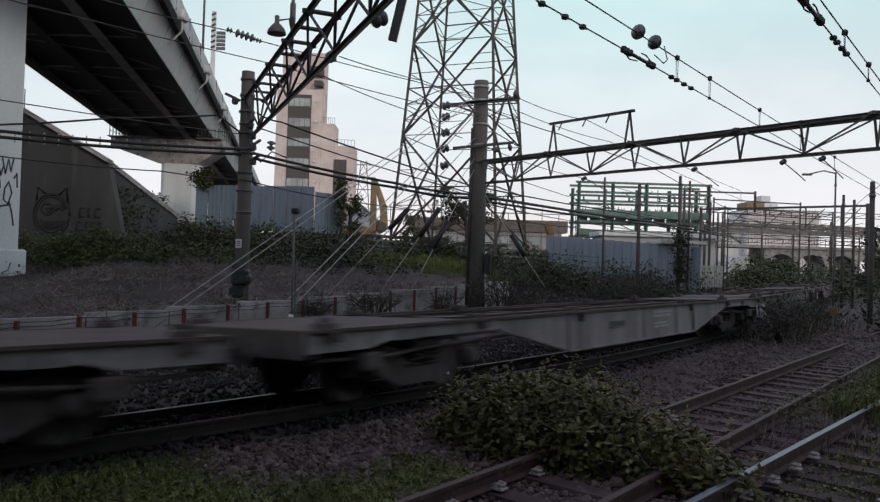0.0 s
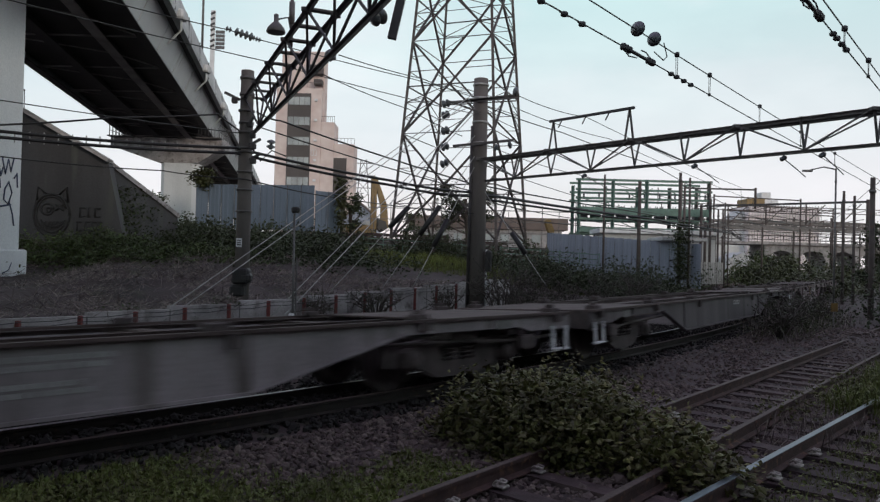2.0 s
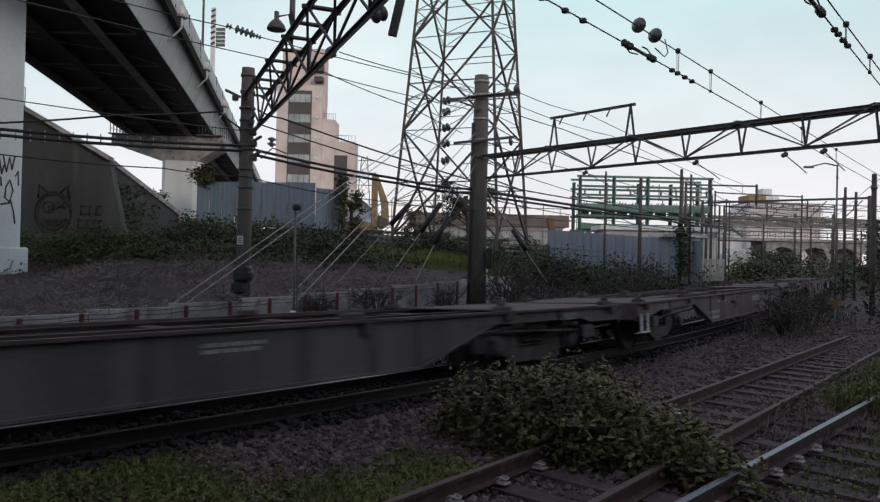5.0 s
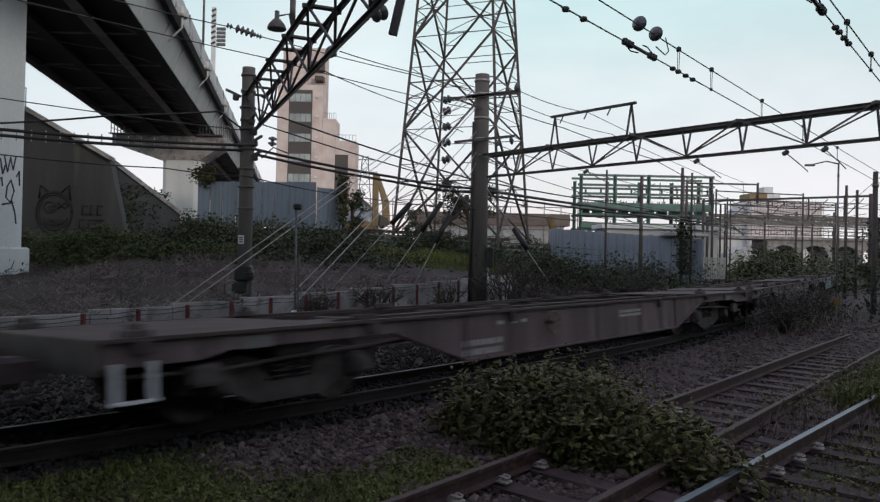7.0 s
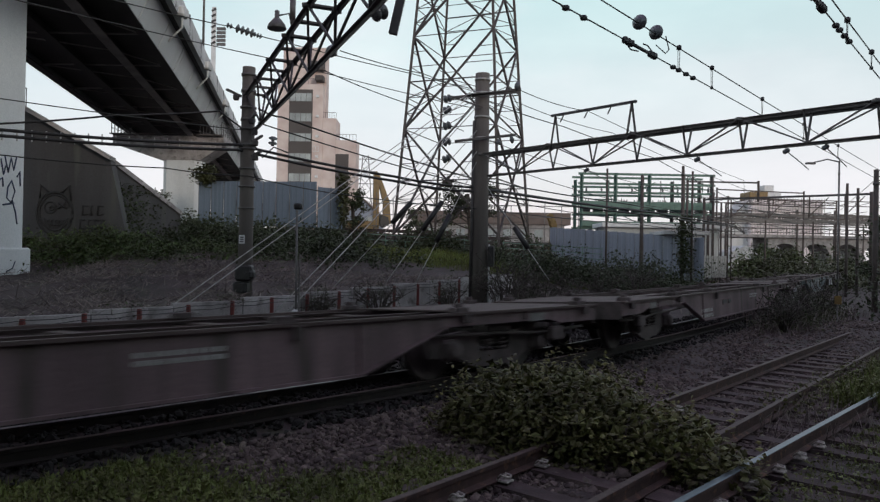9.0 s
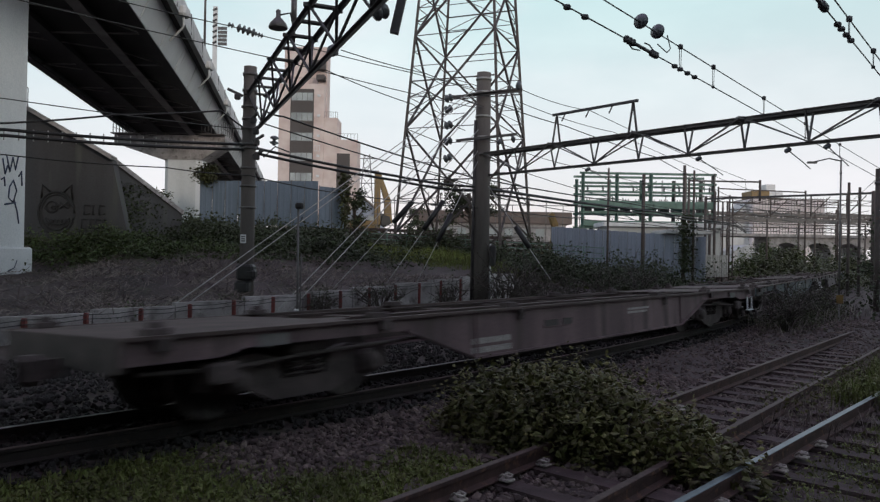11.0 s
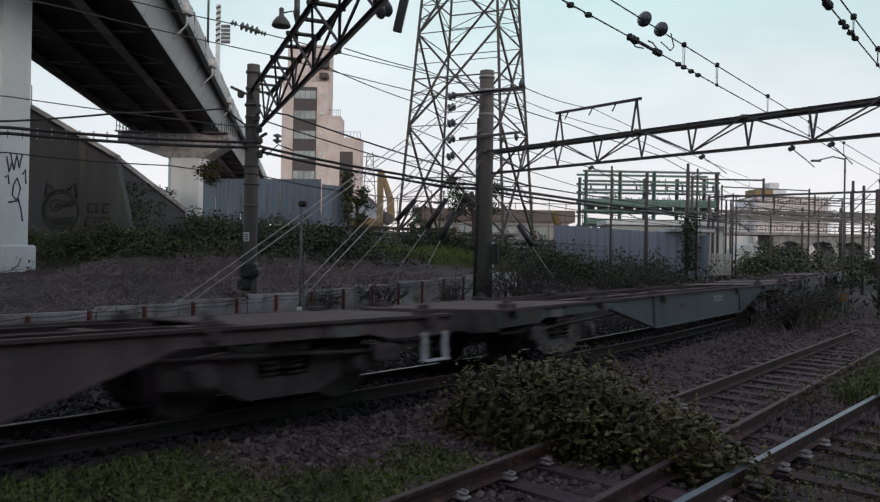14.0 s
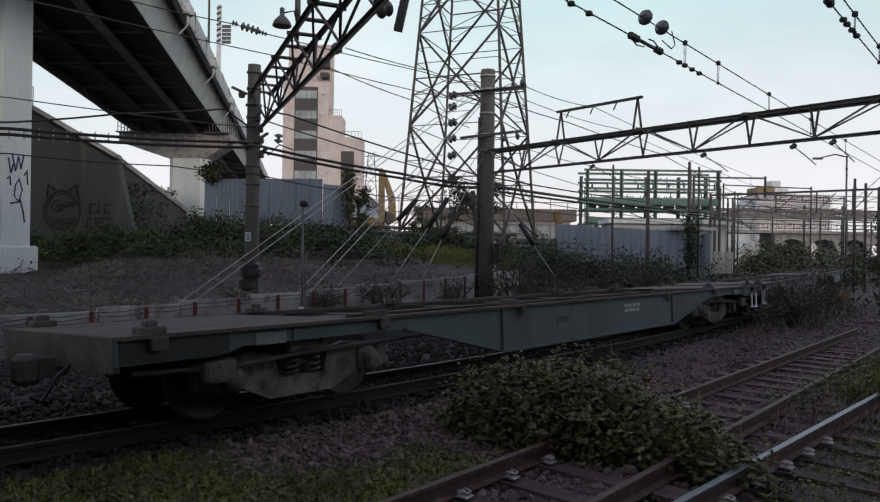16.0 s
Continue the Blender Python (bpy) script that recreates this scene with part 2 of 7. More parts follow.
def box(bm, c, s, bev=0.0, m=None):
    """A box of centre c and size s with chamfered upright edges; m places it."""
    x, y, z = s[0] / 2, s[1] / 2, s[2] / 2
    b = min(bev, x * 0.6, y * 0.6, z * 0.6)
    if b <= 0:
        co = [(-x, -y, -z), (x, -y, -z), (x, y, -z), (-x, y, -z), (-x, -y, z), (x, -y, z), (x, y, z), (-x, y, z)]
        fs = [(3, 2, 1, 0), (4, 5, 6, 7), (0, 1, 5, 4), (1, 2, 6, 5), (2, 3, 7, 6), (3, 0, 4, 7)]
    else:
        ring = [(-x + b, -y), (x - b, -y), (x, -y + b), (x, y - b), (x - b, y), (-x + b, y), (-x, y - b), (-x, -y + b)]
        k = 1 - b / max(x, y) * 0.8
        co = [(u * k, v * k, -z) for u, v in ring] + [(u, v, -z + b) for u, v in ring] + [(u, v, z - b) for u, v in ring] + [(u * k, v * k, z) for u, v in ring]
        fs = [tuple(range(7, -1, -1)), tuple(range(24, 32))]
        for r in range(3):
            fs += [(r * 8 + i, r * 8 + (i + 1) % 8, r * 8 + 8 + (i + 1) % 8, r * 8 + 8 + i) for i in range(8)]
    vs = []
    for p in co:
        q = Vector(p) + Vector(c)
        vs.append(bm.verts.new(m @ q if m is not None else q))
    for f in fs:
        bm.faces.new([vs[i] for i in f])


def frame_of(a, b):
    d = (Vector(b) - Vector(a))
    L = d.length
    x = d.normalized()
    up = Vector((0, 0, 1)) if abs(x.z) < 0.95 else Vector((0, 1, 0))
    y = up.cross(x).normalized()
    z = x.cross(y)
    return Matrix(((x.x, y.x, z.x, a[0]), (x.y, y.y, z.y, a[1]), (x.z, y.z, z.z, a[2]), (0, 0, 0, 1))), L


def bar(bm, a, b, w, h=None):
    """A straight bar of section w x h from a to b."""
    m, L = frame_of(a, b)
    box(bm, (L / 2, 0, 0), (L, w, h or w), 0, m)


def angle_bar(bm, a, b, w, t=0.012):
    """An L-section bar."""
    m, L = frame_of(a, b)
    box(bm, (L / 2, 0, 0), (L, w, t), 0, m)
    box(bm, (L / 2, w / 2 - t / 2, -w / 2 - t / 2 - 0.001), (L, t, w), 0, m)


def tube(bm, a, b, r0, r1=None, n=8, cap=True):
    r1 = r0 if r1 is None else r1
    m, L = frame_of(a, b)
    A = [bm.verts.new(m @ Vector((0, r0 * math.cos(2 * math.pi * i / n), r0 * math.sin(2 * math.pi * i / n)))) for i in range(n)]
    B = [bm.verts.new(m @ Vector((L, r1 * math.cos(2 * math.pi * i / n), r1 * math.sin(2 * math.pi * i / n)))) for i in range(n)]
    for i in range(n):
        f = bm.faces.new((A[i], A[(i + 1) % n], B[(i + 1) % n], B[i]))
        f.smooth = n > 6
    if cap:
        bm.faces.new(A[::-1])
        bm.faces.new(B)


def path_tube(bm, pts, r, n=5):
    """A tube along points."""
    rings = []
    for i, p in enumerate(pts):
        a, b = Vector(pts[max(0, i - 1)]), Vector(pts[min(len(pts) - 1, i + 1)])
        m, _ = frame_of(a, b)
        m.translation = Vector(p)
        rings.append([bm.verts.new(m @ Vector((0, r * math.cos(2 * math.pi * k / n), r * math.sin(2 * math.pi * k / n)))) for k in range(n)])
    for A, B in zip(rings, rings[1:]):
        for k in range(n):
            bm.faces.new((A[k], A[(k + 1) % n], B[(k + 1) % n], B[k])).smooth = True
    bm.faces.new(rings[0][::-1])
    bm.faces.new(rings[-1])


def sagged(a, b, sag, n=14):
    a, b = Vector(a), Vector(b)
    return [a.lerp(b, i / n) - Vector((0, 0, sag * 4 * (i / n) * (1 - i / n))) for i in range(n + 1)]


def lathe(bm, prof, m, n=12):
    """Turns (radius, height) pairs round z, placed by m."""
    rings = [[bm.verts.new(m @ Vector((r * math.cos(2 * math.pi * i / n), r * math.sin(2 * math.pi * i / n), z))) for i in range(n)] for r, z in prof]
    for A, B in zip(rings, rings[1:]):
        for i in range(n):
            bm.faces.new((A[i], A[(i + 1) % n], B[(i + 1) % n], B[i])).smooth = True
    bm.faces.new(rings[0][::-1])
    bm.faces.new(rings[-1])


def prism(bm, poly, y0, y1, m=None):
    """An outline in x-z, swept from y0 to y1."""
    A = [bm.verts.new((m or Matrix()) @ Vector((x, y0, z))) for x, z in poly]
    B = [bm.verts.new((m or Matrix()) @ Vector((x, y1, z))) for x, z in poly]
    k = len(poly)
    bm.faces.new(A)
    bm.faces.new(B[::-1])
    for i in range(k):
        bm.faces.new((A[i], B[i], B[(i + 1) % k], A[(i + 1) % k]))


RNG = np.random.default_rng(7)


def rot_many(n, tilt=1.0, lean=0.0):
    """n random turns as 3x3 matrices; tilt 0 keeps z up."""
    az = RNG.uniform(0, 2 * np.pi, n)
    ti = RNG.normal(lean, tilt, n)
    tw = RNG.uniform(0, 2 * np.pi, n)
    def rz(a):
        c, s, o, i = np.cos(a), np.sin(a), np.zeros(n), np.ones(n)
        return np.stack([np.stack([c, -s, o], 1), np.stack([s, c, o], 1), np.stack([o, o, i], 1)], 1)
    c, s, o, i = np.cos(ti), np.sin(ti), np.zeros(n), np.ones(n)
    rx = np.stack([np.stack([i, o, o], 1), np.stack([o, c, -s], 1), np.stack([o, s, c], 1)], 1)
    return rz(az) @ rx @ rz(tw)


def scatter(tmpl, faces, pos, size, tilt=1.0, lean=0.0):
    """Copies of a small template at many places, as one vertex and face list."""
    n, t = len(pos), np.asarray(tmpl, float)
    v = np.einsum("nij,kj->nki", rot_many(n, tilt, lean), t) * np.asarray(size)[:, None, None] + np.asarray(pos)[:, None, :]
    k = len(t)
    f = (np.arange(n) * k)[:, None, None] + np.asarray(faces)[None]
    return v.reshape(-1, 3), f.reshape(-1, len(faces[0])).tolist()


LEAF_T = [(0, 0, 0), (0.34, 0.4, -0.10), (0, 1.0, -0.05), (-0.34, 0.4, -0.10), (0, 0.45, 0.05)]
LEAF_F = [(0, 1, 4), (1, 2, 4), (2, 3, 4), (3, 0, 4)]
def stone_shape(seed):
    """A rough twelve-cornered stone."""
    r = random.Random(seed)
    p = (1 + 5 ** 0.5) / 2
    base = [(-1, p, 0), (1, p, 0), (-1, -p, 0), (1, -p, 0), (0, -1, p), (0, 1, p), (0, -1, -p), (0, 1, -p), (p, 0, -1), (p, 0, 1), (-p, 0, -1), (-p, 0, 1)]
    return [(x * 0.55 * r.uniform(0.6, 1.4), y * 0.45 * r.uniform(0.6, 1.4), z * 0.36 * r.uniform(0.6, 1.4)) for x, y, z in base]


STONES = [stone_shape(i) for i in range(4)]
STONE_F = [(0, 11, 5), (0, 5, 1), (0, 1, 7), (0, 7, 10), (0, 10, 11), (1, 5, 9), (5, 11, 4), (11, 10, 2), (10, 7, 6), (7, 1, 8), (3, 9, 4), (3, 4, 2), (3, 2, 6), (3, 6, 8), (3, 8, 9), (4, 9, 5), (2, 4, 11), (6, 2, 10), (8, 6, 7), (9, 8, 1)]
BLADE_T = [(-0.03, 0, 0), (0.03, 0, 0), (0.02, 0.10, 0.55), (-0.02, 0.10, 0.55), (0.0, 0.32, 1.0)]
BLADE_F = [(0, 1, 2), (0, 2, 3), (3, 2, 4)]


def blob_points(n, c, r, hollow=0.55):
    """Points in the outer shell of an uneven heap."""
    d = RNG.normal(size=(n, 3))
    d /= np.linalg.norm(d, axis=1)[:, None]
    k = RNG.uniform(hollow, 1.0, n) * (1 + 0.22 * np.sin(d[:, 0] * 5 + c[0]) * np.cos(d[:, 1] * 4 + c[1]) + 0.15 * np.sin(d[:, 2] * 7 + c[0] * 3))
    p = d * k[:, None] * np.asarray(r) + np.asarray(c)
    return p


# ---- lines of the three tracks (bearing in radians from +Y towards +X) ----
S0, DS = -60.0, 0.25


def bend(s):
    return 0.0097 if s < 18 else max(0.001, 0.0097 - (s - 18) / 11 * 0.0087)


def curve_table():
    """Centre line of the freight track: place and bearing by arc length."""
    th, d = 0.7617, 7.454
    n0, n1 = int((4 - S0) / DS), int(190 / DS)
    tab = [None] * n1
    x, y, h = -d * math.cos(th) + 4 * math.sin(th), d * math.sin(th) + 4 * math.cos(th), th
    for i in range(n0, n1):
        tab[i] = (x, y, h)
        h -= bend(S0 + i * DS) * DS
        x, y = x + DS * math.sin(h), y + DS * math.cos(h)
    x, y, h = tab[n0]
    for i in range(n0 - 1, -1, -1):
        x, y = x - DS * math.sin(h), y - DS * math.cos(h)
        h += bend(S0 + i * DS) * DS
        tab[i] = (x, y, h)
    return tab


TAB = curve_table()
TABN = np.array(TAB)


def on_track(s, off=0.0):
    """Place and bearing at arc length s, off metres to the right."""
    k = (s - S0) / DS
    i = max(0, min(len(TAB) - 2, int(k)))
    f = k - i
    a, b = TAB[i], TAB[i + 1]
    x, y, h = (a[j] + (b[j] - a[j]) * f for j in range(3))
    return x + off * math.cos(h), y - off * math.sin(h), h


def straight(th, lat):
    """A straight track: a function of s and the offset to the right."""
    def at(s, off=0.0):
        l = lat + off
        return l * math.cos(th) + s * math.sin(th), -l * math.sin(th) + s * math.cos(th), th
    return at


SIDING = straight(0.6862, -2.942)
MAIN = straight(0.748, -1.72)


def smooth(a, b, v):
    t = np.clip((v - a) / (b - a), 0, 1)
    return t * t * (3 - 2 * t)


def height(x, y):
    """Ground level; the land climbs beyond the freight track."""
    x, y = np.asarray(x, float), np.asarray(y, float)
    sh = x.shape
    q = np.stack([x.ravel(), y.ravel()], 1)
    t = TABN[::6]
    d2 = ((q[:, None, :] - t[None, :, :2]) ** 2).sum(2)
    i = d2.argmin(1)
    n = t[i]
    d = (-(q[:, 0] - n[:, 0]) * np.cos(n[:, 2]) + (q[:, 1] - n[:, 1]) * np.sin(n[:, 2]))
    d = np.where(q[:, 1] < -20, -1, d)
    fx = 1 - 0.75 * smooth(2, 10, q[:, 0])
    fl = 1 - 0.5 * smooth(10.5, 13.5, -q[:, 0]) * (1 - smooth(25, 29, q[:, 1]))
    z = -0.21 + 0.5 * smooth(8.42, 9.1, d) * (1 - smooth(2, 12, q[:, 0])) * (1 - smooth(60, 110, q[:, 1])) + (1.55 * smooth(9.3, 24, d) + 1.6 * smooth(24, 34, d)) * fx * fl * (1 - smooth(60, 110, q[:, 1]))
    z += (0.07 * np.sin(q[:, 0] * 1.7 + 0.6 * q[:, 1]) + 0.06 * np.sin(q[:, 0] * 3.3 - 1.9 * q[:, 1])) * smooth(9.2, 11, d) + 0.10 * np.sin(q[:, 0] * 0.55) * smooth(10, 16, d)
    # bank of weeds between the tracks further along
    z += 0.30 * np.exp(-(((q[:, 0] - 11.5) / 2.2) ** 2 + ((q[:, 1] - 18.0) / 4.0) ** 2))
    return z.reshape(sh)


def hz(x, y):
    return float(height(np.array([x]), np.array([y]))[0])


def ground_sheet():
    u = np.linspace(-1, 1, 171)
    X = np.sign(u) * (np.abs(u) * 25 + np.abs(u) ** 5 * 1400)
    v = np.linspace(-1, 1, 181)
    Y = 14 + np.sign(v) * (np.abs(v) * 36 + np.abs(v) ** 5 * 1500)
    xx, yy = np.meshgrid(X, Y)
    zz = height(xx, yy) + 0.025 * np.sin(xx * 3.1 + yy * 1.3) * np.cos(yy * 2.7)
    k = len(X)
    vs = np.stack([xx.ravel(), yy.ravel(), zz.ravel()], 1)
    fs = [(j * k + i, j * k + i + 1, (j + 1) * k + i + 1, (j + 1) * k + i) for j in range(len(Y) - 1) for i in range(k - 1)]
    ob = part("ground", (vs, fs), EARTH)
    for p in ob.data.polygons:
        p.use_smooth = True
    tagged(ob, "dark soil and cinders of a railway yard", "ground", kind="structure")


ground_sheet()

RAIL_PROF = [(-0.062, -0.150), (0.062, -0.150), (0.062, -0.138), (0.012, -0.120), (0.010, -0.045), (0.032, -0.034), (0.032, -0.004), (0.026, 0.0), (-0.026, 0.0), (-0.032, -0.004), (-0.032, -0.034), (-0.010, -0.045), (-0.012, -0.120), (-0.062, -0.138)]


def rail(at, s0, s1, off, step, head, parent, dz=0.0, side=None):
    vs, fs, top = [], [], []
    n = max(2, int((s1 - s0) / step) + 1)
    k = len(RAIL_PROF)
    for i in range(n):
        s = s0 + (s1 - s0) * i / (n - 1)
        for u, z in RAIL_PROF:
            x, y, _ = at(s, off + u)
            vs.append((x, y, z + dz))
    for i in range(n - 1):
        for j in range(k):
            fs.append((i * k + j, i * k + (j + 1) % k, (i + 1) * k + (j + 1) % k, (i + 1) * k + j))
    ob = part("rail", (vs, fs), side or RUST, parent)
    ob.data.materials.append(head)
    for f in ob.data.polygons:
        if f.index % k in (6, 7, 8):
            f.material_index = 1


def track(name, at, s0, s1, step, head, pitch, label, jitter=0.03, sleepers=None, fas=None, cant=0.0, sink=0.0, side=None, head2=None):
    t = tagged(new(name), label, "railway track", kind="structure")
    for off in (-0.5335, 0.5335):
        rail(at, s0, s1, off, step, head if off < 0 else head2 or head, t, -cant if off < 0 else 0.0, side)
    bm = bmesh.new()
    box(bm, (0, 0, 0), (2.1, 0.21, 0.14), 0.02)
    me = bpy.data.meshes.new("sleeper")
    bm.to_mesh(me)
    bm.free()
    me.materials.append(SLEEPER)
    rr = random.Random(5)
    a, b = sleepers or (s0, s1)
    s = a
    fb = bmesh.new()
    box(fb, (0, 0, 0.0), (0.12, 0.10, 0.02), 0.006)
    path_tube(fb, [(-0.05, -0.035, 0.01), (-0.02, -0.035, 0.045), (0.04, -0.03, 0.04), (0.05, 0.0, 0.03), (0.04, 0.03, 0.04), (-0.02, 0.035, 0.045), (-0.05, 0.035, 0.01)], 0.011, 6)
    tube(fb, (0.0, 0, 0.01), (0.0, 0, 0.05), 0.014, n=6)
    fme = bpy.data.meshes.new("rail_fastening")
    fb.to_mesh(fme)
    fb.free()
    fme.materials.append(CLIP)
    while s < b:
        x, y, h = at(s)
        o = new("sleeper", me)
        o.parent = t
        o.matrix_basis = Matrix.Translation((x + rr.uniform(-jitter, jitter), y, -0.222 - sink + rr.uniform(-0.012, 0.008))) @ Matrix.Rotation(-h + rr.uniform(-0.03, 0.03), 4, "Z")
        if fas and fas[0] < s < fas[1]:
            for off, sg in ((-0.43, 1), (0.43, -1)):
                x, y, h = at(s, off)
                o = new("rail_fastening", fme)
                o.parent = t
                o.matrix_basis = Matrix.Translation((x, y, -0.135)) @ Matrix.Rotation(-h + (math.pi if sg < 0 else 0), 4, "Z")
        s += pitch * rr.uniform(0.94, 1.06)
    return t


track("track_1", on_track, -30, 90, 1.0, RAIL_DIM, 0.62, "freight track with worn rails on dark ballast", sleepers=(-24, 80), cant=0.056, sink=0.05, side=RAIL_SHADED, head2=RAILTOP)
track("track_2", SIDING, -6, 42, 4.0, RAILTOP, 0.62, "rusty siding with grey timber sleepers", sleepers=(-5, 40), fas=(1.5, 9), sink=0.012)
track("track_4", straight(0.462, -6.7), 57, 140, 8.0, RAILTOP, 0.9, "far rusty track running on beyond the shed", sleepers=(57, 110))
track("track_3", MAIN, -8, 60, 4.0, SHINE, 0.62, "running line with polished rail heads", sleepers=(-7, 44), fas=(1.0, 8), sink=0.014)


# ---- ballast and weeds between the tracks ----
def lane_points(n, s0, s1, o0, o1, at=on_track):
    s, o = RNG.uniform(s0, s1, n), RNG.uniform(o0, o1, n)
    return np.array([at(a, b)[:2] for a, b in zip(s, o)])


def lay(name, tmpl, faces, xy, z, size, m, label, cat, tilt=1.0):
    p = np.column_stack([xy, z])
    ob = part(name, scatter(tmpl, faces, p, size, tilt), m)
    return tagged(ob, label, cat, kind="stuff")


def ballast(name, xy, m, k, label, lift=0.0):
    """Loose stones of four shapes, strewn as one layer."""
    vs, fs, n0 = [], [], 0
    for j in range(4):
        q = xy[j::4]
        p = np.column_stack([q, height(q[:, 0], q[:, 1]) + lift + RNG.uniform(-0.01, 0.02, len(q))])
        v, f = scatter(STONES[j], STONE_F, p, RNG.gamma(4, k, len(q)) + 0.010, 1.0)
        vs.append(v)
        fs += [(a + n0, b + n0, c + n0) for a, b, c in f]
        n0 += len(v)
    tagged(part(name, (np.concatenate(vs), fs), m), label, "ballast", kind="stuff")


ballast("ballast", np.concatenate([lane_points(16000, 3.3, 11, 1.0, 5.2), lane_points(8000, 10, 26, 1.0, 6.0)]), BALLAST, 0.0048, "grey-brown crushed stone beside the freight track")
# stones between the freight rails and beyond, coloured dark for the train's shade
ballast("ballast", np.concatenate([lane_points(5000, -1, 12, -1.4, 1.05), lane_points(3000, 11, 26, -1.4, 1.1), lane_points(12000, -1, 22, -6.0, -1.4)]), BALLAST_SHADED, 0.0052, "ballast under and behind the freight train, its shade put into the colour", 0.03)
ballast("ballast", np.concatenate([lane_points(7000, 1.5, 14, -1.3, 1.3, SIDING), lane_points(6000, 1.0, 16, -0.5, 1.4, MAIN)]), CINDER, 0.005, "fine grey-brown cinder ballast of the siding", -0.02)


# ---- freight train ----
HALF = 8.42          # half the length of a wagon body


def wheel_prof():
    return [(0.05, -0.09), (0.12, -0.09), (0.13, -0.02), (0.34, -0.02), (0.36, -0.065), (0.40, -0.065), (0.405, 0.04), (0.445, 0.05), (0.445, 0.07), (0.40, 0.075), (0.34, 0.03), (0.13, 0.05), (0.05, 0.06)]


BOGIE_AT = 6.25      # bogie centres from the middle
DROP = -0.06         # body level on its springs


def wagon(paint, label, holes, ladder_end, plates, belly=3.55, grime=None):
    w = thing("container_wagon", (0, 0, 0), label, "flat wagon", "wagons of the freight train")
    for sg in (-1, 1):
        # side sill with a deep belly between the bogies
        bm = bmesh.new()
        prof = [(-HALF, 1.0), (-HALF, 0.75), (-HALF + 0.95, 0.75), (-HALF + 1.25, 0.82), (-4.95, 0.82), (-belly, 0.36), (belly, 0.36), (4.95, 0.82), (HALF - 1.25, 0.82), (HALF - 0.95, 0.75), (HALF, 0.75), (HALF, 1.0)]
        prism(bm, prof[::-1], sg * 1.28, sg * 1.255)
        part("side_sill", bm, paint, w)
        bm = bmesh.new()
        box(bm, (0, sg * 1.29, 0.985), (2 * HALF, 0.10, 0.035), 0.008)
        part("top_flange", bm, W_DECK, w, "worn steel top flange")
        bm = bmesh.new()
        box(bm, (0, sg * 1.285, 0.365), (2 * belly, 0.11, 0.03), 0.006)
        for k in (-1, 1):
            bar(bm, (k * belly, sg * 1.285, 0.365), (k * 4.95, sg * 1.285, 0.825), 0.11, 0.025)
        part("bottom_flange", bm, paint, w)
        for x in (-belly, belly, 6.6, -6.6):
            bm = bmesh.new()
            z0 = 0.38 if abs(x) < 4 else 0.84
            box(bm, (x, sg * 1.295, (z0 + 0.965) / 2), (0.025, 0.03, 0.965 - z0), 0.003)
            part("stiffener", bm, paint, w)
    for x, ln in holes:
        bm = bmesh.new()
        box(bm, (x, -1.284, 0.715), (ln, 0.008, 0.10), 0.002)
        part("sill_opening", bm, BLACKBOX, w, "dark slot cut through the side sill")
        bm = bmesh.new()
        for dz in (-0.055, 0.055):
            box(bm, (x, -1.288, 0.715 + dz), (ln + 0.03, 0.014, 0.012), 0.002)
        part("slot_rim", bm, paint, w)
    for x, z, wd, ht in plates:
        bm = bmesh.new()
        for r in range(2):
            k = 0
            while k < wd:
                ln = random.uniform(0.05, 0.12)
                box(bm, (x - wd / 2 + k + ln / 2, -1.284, z - r * ht * 0.62), (ln, 0.004, ht * 0.4), 0)
                k += ln + 0.035
        tagged(part("stencil_marking", bm, STAY, w, "faded pale stencil marks"), kind="stuff")
    if grime:
        for sg in (-1, 1):
            bm = bmesh.new()
            box(bm, (sg * (HALF - 0.55), -1.288, 0.87), (1.05, 0.012, 0.21), 0.003)
            part("end_plate", bm, BLACKBOX, w, "black plate at the sill end")
    # frame seen from above
    bm = bmesh.new()
    box(bm, (0, 0, 0.80), (2 * HALF - 0.5, 0.42, 0.30), 0.02)
    part("centre_sill", bm, W_DECK, w)
    for x in (-6.4, -4.6, -2.5, -0.9, 0.9, 2.5, 4.6, 6.4):
        bm = bmesh.new()
        box(bm, (x, 0, 0.90), (0.18, 2.48, 0.13), 0.01)
        part("cross_member", bm, W_DECK, w)
    for sg in (-1, 1):
        bm = bmesh.new()
        box(bm, (sg * (HALF - 1.35), 0, 0.985), (2.7, 2.46, 0.025), 0.006)
        part("end_platform", bm, W_DECK, w, "rusty chequered steel end platform")
        bm = bmesh.new()
        box(bm, (sg * (HALF - 0.02), 0, 0.84), (0.06, 2.5, 0.30), 0.01)
        part("end_beam", bm, BOGIE, w, "grimy dark end beam")
        for y in (-0.62, 0.62):
            bm = bmesh.new()
            box(bm, (0, y, 0.97), (10.5, 0.09, 0.05), 0.01)
            part("deck_stringer", bm, W_DECK, w)
        # coupler and hoses
        bm = bmesh.new()
        bar(bm, (sg * (HALF - 0.1), 0, 0.68), (sg * (HALF + 0.22), 0, 0.68), 0.16, 0.18)
        box(bm, (sg * (HALF + 0.25), 0.03 * sg, 0.68), (0.20, 0.26, 0.28), 0.05)
        part("coupler", bm, BOGIE, w)
        bm = bmesh.new()
        path_tube(bm, [(sg * HALF, -0.4, 0.72), (sg * (HALF + 0.13), -0.4, 0.62), (sg * (HALF + 0.24), -0.38, 0.42), (sg * (HALF + 0.34), -0.36, 0.48)], 0.022, 6)
        part("brake_hose", bm, BLACKBOX, w)
        bogie(sg * BOGIE_AT, w, grime or BOGIE)
